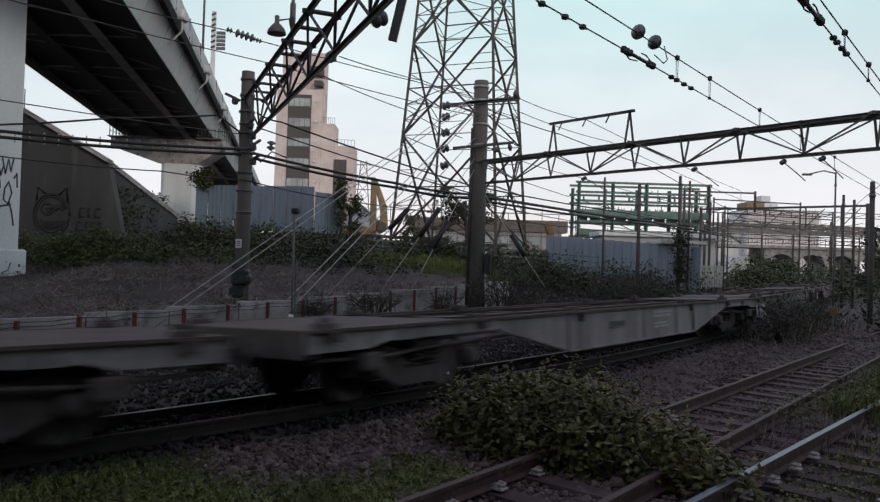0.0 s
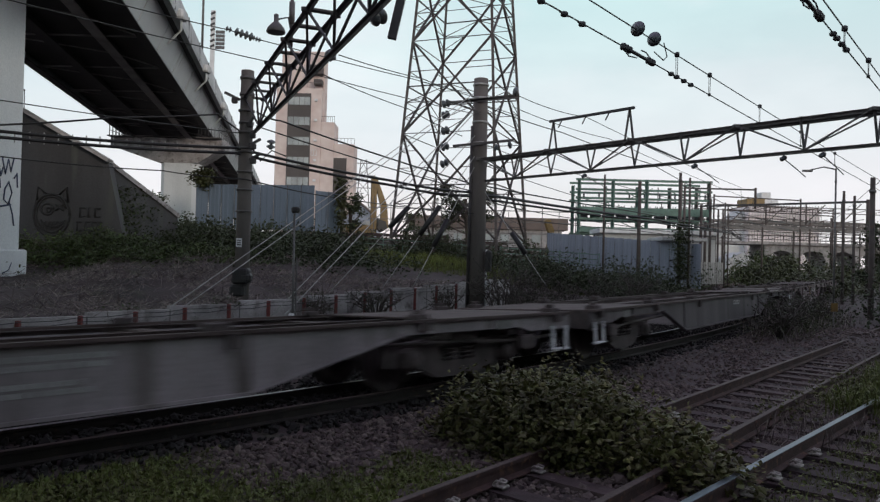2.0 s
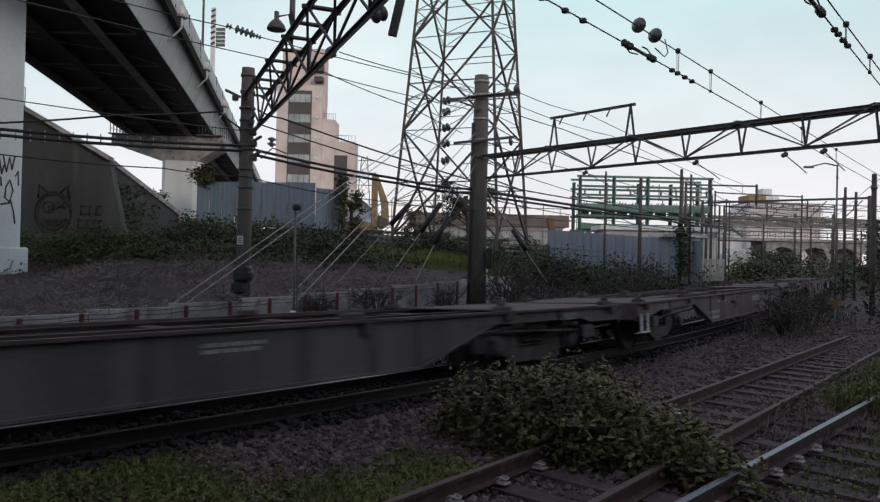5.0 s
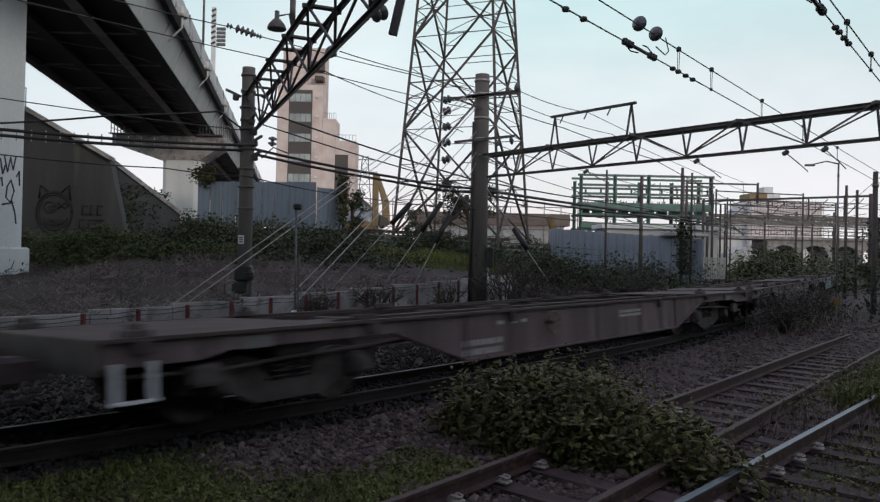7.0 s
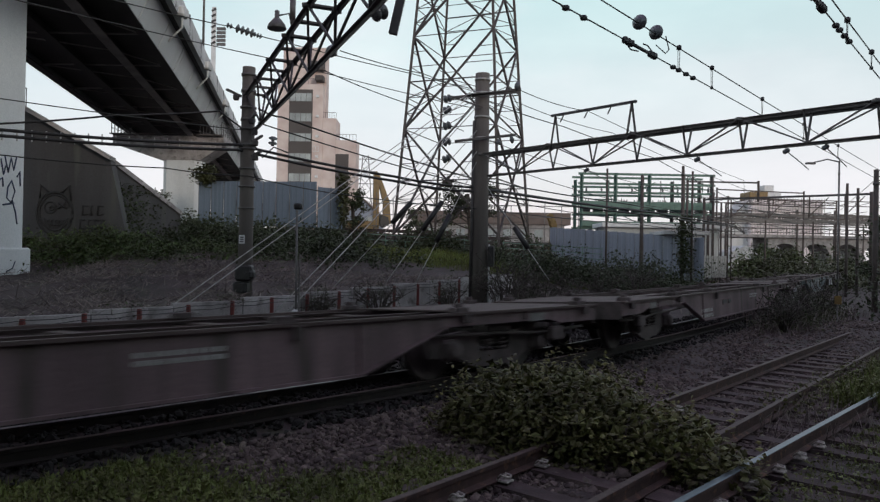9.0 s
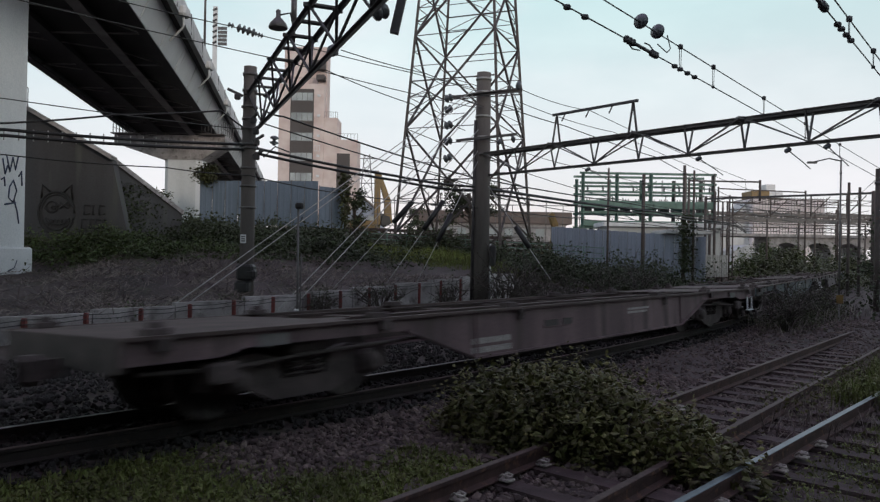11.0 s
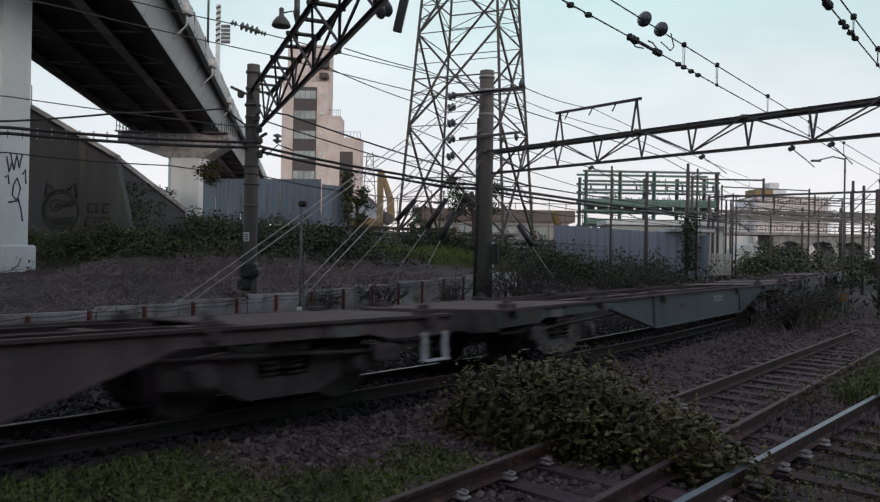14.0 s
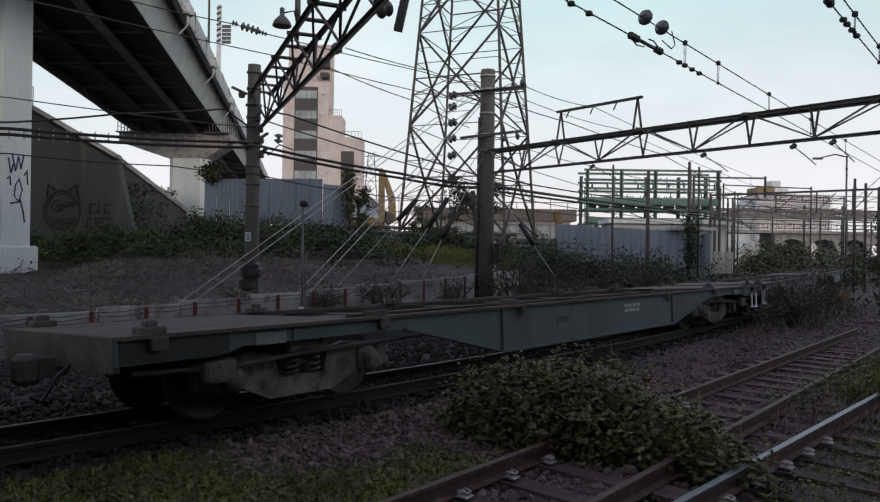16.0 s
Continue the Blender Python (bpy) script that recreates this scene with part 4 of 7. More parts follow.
# ---- tall pink building ----
def tower_block():
    b = thing("apartment_tower", (-26.5, 120, 0), "slim pink-rendered apartment tower with taupe window bands", "building")
    def blk(x0, x1, z1, d=5.0, y=0.0, name="wall", m=PINK):
        bm = bmesh.new()
        box(bm, ((x0 + x1) / 2, y + d / 2, (z1 - 1) / 2), (x1 - x0, d, z1 + 1), 0.04)
        return part(name, bm, m, b)
    blk(-1.6, 6.0, 29.8)
    blk(6.0, 8.2, 24.2, 4.8, 0.15)
    blk(8.2, 11.6, 20.6, 4.6, 0.3)
    blk(-1.2, 6.1, 36.5, 3.0, 1.9, "stair_head")
    bm = bmesh.new()
    box(bm, (5.2, 1.8, 31.0), (1.4, 3.2, 0.9), 0.1)
    box(bm, (4.6, 2.2, 33.2), (2.6, 3.0, 1.6), 0.1)
    part("roof_plant", bm, TAUPE, b)
    for x0, x1, y, z in ((-1.6, 6.0, 0, 29.8), (6.0, 8.2, 0.15, 24.2), (8.2, 11.6, 0.3, 20.6)):
        bm = bmesh.new()
        for k in range(7):
            x = x0 + (x1 - x0) * k / 6
            tube(bm, (x, y + 0.2, z), (x, y + 0.2, z + 1.0), 0.03, n=4)
        tube(bm, (x0, y + 0.2, z + 1.0), (x1, y + 0.2, z + 1.0), 0.035, n=4)
        part("roof_rail", bm, STEEL_GREY, b)
    bm = bmesh.new()
    box(bm, (2.3, -0.05, 14.3), (3.9, 0.10, 29.2), 0.02)
    part("window_band", bm, TAUPE, b, "dark taupe cladding band")
    bm = bmesh.new()
    box(bm, (9.1, 0.28, 9.0), (2.6, 0.10, 18.5), 0.02)
    part("window_band", bm, TAUPE, b, "dark taupe cladding band")
    for k in range(8):
        z = 27.6 - k * 3.36
        wn_ = part("window", _win(2.3, -0.12, z, 3.7, 1.45), STEEL_GREY, b)
        for i in range(4):
            bm = bmesh.new()
            box(bm, (2.3 - 1.35 + i * 0.9, -0.13, z), (0.84, 0.03, 1.3), 0)
            part("pane", bm, GLASSY, wn_)
        bm = bmesh.new()
        box(bm, (5.1, -0.1, z + 0.2), (0.5, 0.3, 0.4), 0.03)
        part("vent_hood", bm, WHITE, b)
    part("stair_sign", _win(4.9, -0.06, 19.0, 0.9, 0.9), WHITE, b)


def _win(x, y, z, w, h):
    bm = bmesh.new()
    for dx in (-w / 2, 0, w / 2):
        box(bm, (x + dx, y, z), (0.08, 0.08, h), 0)
    for dz in (-h / 2, h / 2):
        box(bm, (x, y - 0.002, z + dz), (w + 0.1, 0.09, 0.08), 0)
    return bm


tower_block()


# ---- lattice pylon ----
def pylon():
    p = thing("lattice_pylon", (1.42, 50, 1.2), "tall dark steel lattice transmission pylon", "pylon")
    ph = radians(23.5)
    levels = [-1.6, 1.8, 5.4, 8.9, 12.1, 15.2, 18.1, 20.9, 23.5, 26.0, 28.4]

    def corner(k, z):
        r = 5.35 - (5.35 - 3.64) * z / 18.8
        a = ph + k * math.pi / 2
        # local lean of the axis is nil
        return Vector((r * math.cos(a), r * math.sin(a), z))
    for k in range(4):
        bm = bmesh.new()
        bar(bm, corner(k, levels[0]), corner(k, levels[-1]), 0.17, 0.17)
        part("leg", bm, PYLON, p)
    for i, (z0, z1) in enumerate(zip(levels, levels[1:])):
        for k in range(4):
            a0, b0, a1, b1 = corner(k, z0), corner(k + 1, z0), corner(k, z1), corner(k + 1, z1)
            mem = [("strut", a1, b1, 0.075 if i % 2 else 0.05)]
            if i % 2 == 1:
                mid = a1.lerp(b1, 0.5)
                mem += [("brace", a0, mid, 0.125), ("brace", b0, mid, 0.125)]
            else:
                mid = a0.lerp(b0, 0.5)
                mem += [("brace", mid, a1, 0.125), ("brace", mid, b1, 0.125)]
            for t in (0.33, 0.66):
                if i % 2 == 1:
                    mem += [("lacing", a0.lerp(a1, t), a0.lerp(mid, t), 0.042), ("lacing", b0.lerp(b1, t), b0.lerp(mid, t), 0.042)]
                    mem += [("lacing", a0.lerp(a1, t), a0.lerp(mid, min(1, t + 0.33)), 0.042), ("lacing", b0.lerp(b1, t), b0.lerp(mid, min(1, t + 0.33)), 0.042)]
                else:
                    mem += [("lacing", a0.lerp(a1, t), mid.lerp(a1, t), 0.042), ("lacing", b0.lerp(b1, t), mid.lerp(b1, t), 0.042)]
            for nm, u, v, wd in mem:
                bm = bmesh.new()
                bar(bm, u, v, wd, wd)
                part(nm, bm, PYLON, p)
    for k in range(4):
        bm = bmesh.new()
        c = corner(k, 0)
        box(bm, c - Vector((0, 0, 0.3)), (0.9, 0.9, 1.2), 0.08)
        part("footing", bm, CONC_DARK, p)


pylon()


# ---- catenary poles and beams ----
def concrete_pole(x, y, z1, r0, r1, label):
    g = -0.2
    p = thing("catenary_pole", (x, y, g), label, "pole", "catenary poles")
    bm = bmesh.new()
    tube(bm, (0, 0, -0.4), (0, 0, z1 - g), r0, r1, 20)
    part("shaft", bm, CONC_POLE, p)
    for z in (z1 - g - 0.25, z1 - g - 0.7, z1 - g - 1.5, z1 - g - 2.2):
        bm = bmesh.new()
        tube(bm, (0, 0, z), (0, 0, z + 0.07), r1 + 0.03, n=20)
        part("steel_band", bm, STAY if r0 > 0.28 else STEEL_GREY, p)
    return p


pa = concrete_pole(-5.5, 20.0, 6.85, 0.21, 0.175, "weathered concrete catenary pole with cable boxes")
pb = concrete_pole(1.22, 24.0, 7.8, 0.30, 0.235, "thick weathered concrete catenary pole")
pc = concrete_pole(5.2, -4.7, 6.85, 0.21, 0.175, "weathered concrete catenary pole")
pd = concrete_pole(15.9, 6.9, 6.2, 0.25, 0.2, "weathered concrete catenary pole")
for ob, h0 in ((pa, 0.93),):
    bm = bmesh.new()
    box(bm, (0.06, -0.26, h0 + 0.40), (0.46, 0.42, 0.44), 0.06)
    box(bm, (0.20, -0.30, h0 + 0.36), (0.30, 0.36, 0.26), 0.07)
    box(bm, (-0.03, -0.24, h0), (0.40, 0.40, 0.32), 0.06)
    tube(bm, (0.0, -0.22, h0 + 0.12), (0.0, -0.22, h0 + 0.16), 0.20, n=12)
    part("cable_box", bm, BLACKBOX, ob, "black plastic cable box")
    for z in (3.1, 3.7, 4.2, 4.75, 5.3, 5.9):
        bm = bmesh.new()
        tube(bm, (0, 0, z), (0, 0, z + 0.05), 0.225, n=20)
        part("steel_band", bm, STEEL_GREY, ob)
    for z, a in ((4.95, 0.3), (5.25, -0.5), (5.55, 0.9), (4.55, -0.2), (6.2, 2.6)):
        bm = bmesh.new()
        bar(bm, (0.18 * math.cos(a), -0.18, z), (0.55 * math.cos(a), -0.5, z + 0.12), 0.06, 0.06)
        box(bm, (0.3 * math.cos(a), -0.3, z - 0.05), (0.16, 0.14, 0.16), 0.03)
        part("bracket", bm, STEEL_DARK, ob)
    bm = bmesh.new()
    path_tube(bm, [(0.15, -0.2, 5.0), (0.5, -0.3, 4.5), (0.8, -0.3, 4.8), (1.2, -0.3, 4.65)], 0.02, 5)
    part("cable_loop", bm, CABLE, ob)
    bm = bmesh.new()
    box(bm, (-0.05, -0.215, 2.25), (0.16, 0.012, 0.24), 0.002)
    part("number_plate", bm, WHITE, ob, "small white plate with dark bars")
    bm = bmesh.new()
    for k in range(3):
        box(bm, (-0.05, -0.223, 2.31 - k * 0.06), (0.10, 0.004, 0.03), 0)
    part("plate_bars", bm, BLACKBOX, ob)


def lattice_beam(a, b, hgt, wid, pitch, m, label, tri=False, heavy=False):
    """A lattice gantry beam; the lower chords run from a to b."""
    a, b = Vector(a), Vector(b)
    L = (b - a).length
    t = thing("gantry_beam", (0, 0, 0), label, "gantry", "catenary gantries")
    d = (b - a) / L
    s = Vector((d.y, -d.x, 0)).normalized() * wid / 2
    up = Vector((0, 0, hgt))
    n = int(L / pitch)
    low = [Vector()] if tri else [s, -s]
    for o in low:
        bm = bmesh.new()
        angle_bar(bm, a + o, b + o, 0.07 if heavy else 0.065)
        part("chord", bm, m, t)
    for o in (s, -s):
        bm = bmesh.new()
        angle_bar(bm, a + o + up, b + o + up, 0.08 if heavy else 0.07)
        part("chord", bm, m, t)
    for i in range(n + 1):
        p = a + d * (i * L / n)
        q = a + d * min(L, (i + 1) * L / n)
        bm = bmesh.new()
        for j, o in enumerate((s, -s)):
            lo = low[min(j, len(low) - 1)]
            if not heavy:
                bar(bm, p + lo, p + o + up, 0.045, 0.03)
            if i < n:
                if i % 2 == 0:
                    bar(bm, p + o + up, q + lo, 0.045, 0.03)
                else:
                    bar(bm, p + lo, q + o + up, 0.045, 0.03)
        bar(bm, p + s + up, p - s + up, 0.14 if heavy else 0.06, 0.04)
        if not tri:
            bar(bm, p + s, p - s, 0.05, 0.03)
            if i < n:
                bar(bm, p + s, q - s, 0.04, 0.03)
        if i < n and not heavy:
            bar(bm, p + s + up, q - s + up, 0.04, 0.03)
        part("lattice_panel", bm, m, t)
        if i % 2 == 0:
            bm = bmesh.new()
            for o in (s, -s):
                box(bm, p + o + up - Vector((0, 0, 0.02)), (0.17, 0.17, 0.08), 0.01)
            part("gusset", bm, m, t)
    return t


lattice_beam((-5.3, 20.0, 5.15), (5.05, -4.4, 5.15), 0.95, 0.52, 0.98, STEEL_DARK, "dark steel lattice gantry beam over the tracks", tri=True, heavy=True)
lattice_beam((1.35, 23.9, 4.40), (15.75, 7.05, 4.36), 0.70, 0.44, 1.40, STEEL_GREY, "grey steel triangular gantry truss over the tracks", tri=True)


# ---- ground cover and shrubs ----
def wall_top(s):
    """The wall's crest climbs gently along the track."""
    return max(0.2, 0.32 + 0.037 * (s - 4.1))


def bush(name, heaps, n, size, m, label, stems=True, hollow=0.5, cat="bush", tips=None):
    """A shrub: branching stems and many small leaves in uneven heaps."""
    x, y = heaps[0][0][:2]
    g = hz(x, y)
    b = thing(name, (x, y, g), label, cat)
    tot = sum(h[1][0] * h[1][1] for h in heaps)
    pts = []
    for c, r in heaps:
        k = int(n * r[0] * r[1] / tot)
        p = blob_points(k, c, r, hollow)
        pts.append(p[p[:, 2] > height(p[:, 0], p[:, 1]) - 0.02])
    pts = np.concatenate(pts) - np.array([x, y, g])
    part("foliage", scatter(LEAF_T, LEAF_F, pts, RNG.uniform(0.6, 1.3, len(pts)) * size, 1.0), m, b)
    if tips:
        p = np.concatenate([blob_points(int(n * 0.12 * r[0] * r[1] / tot), c, [v * 1.07 for v in r], 0.9) for c, r in heaps])
        p = p[p[:, 2] > height(p[:, 0], p[:, 1]) + 0.15] - np.array([x, y, g])
        tall = []
        for c, r in heaps[:6]:
            for k in range(9):
                q = np.array([c[0] + RNG.normal(0, r[0] * 0.55), c[1] + RNG.normal(0, r[1] * 0.55)])
                u = ((q - np.array(c[:2])) ** 2 / np.array(r[:2]) ** 2).sum()
                z0 = c[2] + r[2] * math.sqrt(max(0.05, 1 - u)) * 0.85
                lean = RNG.normal(0, 0.10, 2)
                for j in range(11):
                    e = j / 10 * RNG.uniform(0.16, 0.30)
                    tall.append((*(q + lean * e * 3 + RNG.normal(0, 0.02, 2)), z0 + e))
        p = np.concatenate([p, np.array(tall) - np.array([x, y, g])])
        part("young_leaves", scatter(LEAF_T, LEAF_F, p, RNG.uniform(0.5, 1.0, len(p)) * size * 0.8, 0.7), tips, b, "yellowish young leaves at the shoot tips")
    if stems:
        bm = bmesh.new()
        for c, r in heaps:
            for k in range(9):
                q = blob_points(1, c, [0.75 * v for v in r], 0.6)[0]
                base = (c[0] + RNG.normal(0, r[0] * 0.25), c[1] + RNG.normal(0, r[1] * 0.25))
                p0 = Vector((base[0] - x, base[1] - y, hz(*base) - g - 0.05))
                p2 = Vector((q[0] - x, q[1] - y, max(q[2], c[2]) - g))
                p1 = p0.lerp(p2, 0.5) + Vector((RNG.normal(0, 0.1), RNG.normal(0, 0.1), 0.1))
                path_tube(bm, [p0, p1, p2], 0.006 + 0.004 * r[2], 5)
        part("stemwork", bm, TWIG, b)
    return b


# broad-leaved bush sprawling over the siding
bush("knotweed_bush", [((1.25, 7.3, 0.05), (0.95, 0.75, 0.62)), ((0.75, 7.75, 0.0), (0.75, 0.60, 0.50)), ((1.75, 6.9, 0.0), (0.80, 0.62, 0.50)), ((0.45, 8.0, -0.1), (0.55, 0.45, 0.38)),
                       ((2.15, 6.45, -0.05), (0.55, 0.45, 0.38)), ((1.4, 7.9, 0.1), (0.7, 0.5, 0.5)), ((2.4, 6.1, -0.12), (0.40, 0.32, 0.25)), ((1.2, 6.9, -0.05), (0.6, 0.4, 0.42))],
     10500, 0.088, LEAF, "sprawling green broad-leaved bush grown over the rails", hollow=0.60, tips=LEAF_TIP)


def leafbank(name, n, fn, size, m, label, cat="ivy"):
    p = fn(n)
    ob = part(name, scatter(LEAF_T, LEAF_F, p, RNG.uniform(0.6, 1.4, len(p)) * size, 0.9), m)
    return tagged(ob, label, cat, kind="stuff")


def heap_line(n, a, b, w, hgt, lumps=9, base=None):
    """Leaf places along a bank from a to b, in uneven lumps."""
    t = RNG.uniform(0, 1, n)
    x = a[0] + (b[0] - a[0]) * t + RNG.normal(0, w, n)
    y = a[1] + (b[1] - a[1]) * t + RNG.normal(0, w, n)
    lump = 0.55 + 0.45 * np.sin(t * lumps * 3.1 + np.sin(t * lumps * 1.7 + 1.0) * 2.0) * np.cos(y * 0.9)
    patch = np.sin(x * 0.9 + y * 0.7) + 0.7 * np.sin(x * 2.3 - y * 1.7) + 0.5 * np.sin(x * 4.1 + y * 3.3)
    z = height(x, y) + RNG.uniform(0, 1, n) ** 0.7 * hgt * np.clip(lump * (1 + 0.35 * patch), 0.06, 1.3)
    k = patch + RNG.normal(0, 0.4, n) > -0.8
    return np.stack([x, y, z], 1)[k]


leafbank("ivy_bank", 15000, lambda n: heap_line(n, (-16.5, 27.2), (-9.5, 29.5), 1.3, 0.8), 0.13, LEAF_IVY, "dark ivy and bramble below the ramp wall")
leafbank("bramble_bank", 24000, lambda n: heap_line(n, (-14.0, 41.0), (-4.5, 37.0), 1.8, 1.25, 12), 0.18, LEAF_DK, "dense dark bramble below the hoarding", "bramble")
leafbank("bramble_bank", 13000, lambda n: heap_line(n, (-13.0, 33.5), (-6.5, 33.0), 1.2, 1.3, 9), 0.14, LEAF_DK, "dark bramble on the bank", "bramble")
leafbank("ivy_curtain", 800, lambda n: np.stack([RNG.normal(-14.9, 0.36, n), RNG.normal(44.6, 0.2, n), 6.45 + RNG.normal(0, 0.30, n)], 1), 0.2, LEAF_MID, "ivy climbing over the end of the hoarding")
leafbank("ivy_curtain", 650, lambda n: np.stack([RNG.normal(-6.1, 0.16, n), RNG.normal(43.6, 0.3, n), 3.3 + RNG.uniform(0, 1, n) ** 0.8 * 3.2], 1), 0.22, LEAF_MID, "ivy climbing over a hoarding post")
leafbank("shrub_bank", 9000, lambda n: heap_line(n, (5.6, 40.0), (8.4, 40.6), 0.9, 1.9, 5), 0.16, LEAF_DK, "tall dark shrubs in front of the pale hoarding", "shrub")
leafbank("shrub_bank", 12000, lambda n: heap_line(n, (8.0, 40.0), (14.5, 44.0), 1.2, 1.9, 9), 0.16, LEAF_DK, "dark shrubs in front of the pale hoarding", "shrub")
leafbank("shrub_bank", 6000, lambda n: heap_line(n, (4.5, 46.0), (9.0, 50.0), 1.6, 1.3, 8), 0.2, LEAF_DK, "dark shrubs beside the pylon", "shrub")
# weeds and bushes between the siding and the freight track further along
leafbank("weed_thicket", 8000, lambda n: heap_line(n, (8.9, 18.7), (13.8, 26.0), 0.5, 0.75, 7), 0.06, LEAF_MID, "thicket of weeds between the tracks", "weeds")
leafbank("weed_thicket", 7000, lambda n: heap_line(n, (14.3, 20.5), (20.4, 30.0), 1.1, 2.2, 6), 0.13, LEAF_DK, "tall dark bushes beside the line", "weeds")
leafbank("weed_thicket", 6000, lambda n: heap_line(n, (33.0, 82.0), (42.0, 84.0), 1.2, 3.4, 6), 0.3, LEAF_IVY, "green bushes beside the far rails", "weeds")
leafbank("weed_thicket", 5000, lambda n: heap_line(n, (22, 46), (34, 62), 2.0, 2.4, 7), 0.28, LEAF_MID, "bushes between the far tracks", "weeds")
leafbank("weed_thicket", 5000, lambda n: heap_line(n, (40, 80), (62, 86), 3.0, 3.0, 9), 0.5, LEAF_DK, "bushes in the distance", "weeds")


def grass(name, n, fn, hgt, m, label, tilt=0.35, lean=0.0):
    p = fn(n)
    ob = part(name, scatter(BLADE_T, BLADE_F, p, RNG.uniform(0.4, 1.3, len(p)) * hgt, tilt, lean), m)
    return tagged(ob, label, "grass", kind="stuff")


def field(x0, x1, y0, y1, keep=None):
    def fn(n):
        x, y = RNG.uniform(x0, x1, n), RNG.uniform(y0, y1, n)
        if keep is not None:
            k = keep(x, y)
            x, y = x[k], y[k]
        return np.stack([x, y, height(x, y) - 0.01], 1)
    return fn


def far_side(x, y):
    t = TABN[::8]
    i = ((x[:, None] - t[None, :, 0]) ** 2 + (y[:, None] - t[None, :, 1]) ** 2).argmin(1)
    d = -(x - t[i, 0]) * np.cos(t[i, 2]) + (y - t[i, 1]) * np.sin(t[i, 2])
    return (d > 8.75) & (np.sin(x * 1.3) * np.cos(y * 0.9 + x * 0.4) + RNG.normal(0, 0.5, len(x)) > -0.2)


grass("dry_grass", 120000, field(-18, 9, 12, 34, far_side), 0.30, DRY, "matted dry grass and straw on the bank", 0.22, 1.22)
def wall_growth(n):
    """Matted dead stems hanging in tufts over the low wall."""
    a, o = RNG.uniform(1.5, 22, n), RNG.normal(-8.52, 0.16, n)
    k = np.sin(a * 2.1) + np.sin(a * 5.3 + 1) * 0.7 + RNG.normal(0, 0.35, n) > 0.55
    a, o = a[k], o[k]
    q = np.array([on_track(u, v)[:2] for u, v in zip(a, o)])
    top = np.array([wall_top(u) for u in a])
    return np.column_stack([q, top + RNG.uniform(-0.25, 0.12, len(a))])


grass("dry_grass", 8000, wall_growth, 0.26, DRY, "dead matted stems hanging over the low wall", 0.5, 1.5)
leafbank("low_weeds", 2500, wall_growth, 0.07, LEAF_IVY, "creeping weeds over the low wall", "weeds")
grass("dry_grass", 1500, field(-12, 10, 13, 30, far_side), 0.40, DRY, "tall dry stalks on the bank", 0.45)
grass("dry_grass", 1500, field(8.5, 16.5, 16.5, 26, lambda x, y: x * 0.774 - y * 0.6336 < -4.4), 0.5, DRY, "tall dry stalks between the tracks", 0.35)
grass("green_grass", 9000, field(-4, 8, 38.5, 46, None), 0.32, GRASS, "tall green grass below the pylon", 0.3)


def weeds_near(n):
    a = np.concatenate([lane_points(n, -0.5, 3.7, 1.0, 3.3), lane_points(n // 3, 3.4, 5.0, 2.3, 3.6)])
    k = (np.sin(a[:, 0] * 1.9 + 1.0) + np.cos(a[:, 1] * 2.3) + RNG.normal(0, 0.6, len(a)) > -0.45)
    a = a[k]
    return np.column_stack([a, height(a[:, 0], a[:, 1]) - 0.01])


grass("green_weeds", 9000, weeds_near, 0.13, GRASS, "low green weeds on the near cess", 0.7)
leafbank("low_weeds", 15000, lambda n: weeds_near(n) + np.column_stack([np.zeros((1, 2)), [[0.05]]]), 0.05, LEAF_LOW, "low creeping weeds beside the ballast", "weeds")
leafbank("low_weeds", 3000, lambda n: np.column_stack([lane_points(n, 2.5, 16, -0.35, 0.35, MAIN), RNG.uniform(-0.21, -0.10, n)]), 0.04, LEAF_LOW, "weeds growing between the rails", "weeds")
leafbank("low_weeds", 2600, lambda n: np.column_stack([lane_points(n, 9.0, 21, -1.5, -0.75, MAIN), RNG.uniform(-0.2, 0.12, n)]), 0.05, LEAF, "weeds between the siding and the running line", "weeds")
grass("green_weeds", 7000, lambda n: np.column_stack([lane_points(n, 11.0, 24, -1.25, -0.7, MAIN), np.full(n, -0.21)]), 0.16, GRASS, "grass between the siding and the running line", 0.4)
grass("green_weeds", 4000, lambda n: np.column_stack([lane_points(n, 2.5, 14, -0.3, 0.35, MAIN), np.full(n, -0.21)]), 0.10, GRASS, "low grass between the rails", 0.6)
grass("green_weeds", 5000, lambda n: np.column_stack([lane_points(n, 8, 24, 4.3, 6.5), np.full(n, -0.21)]), 0.22, DRY, "thin dry weeds on the ballast edge", 0.5)


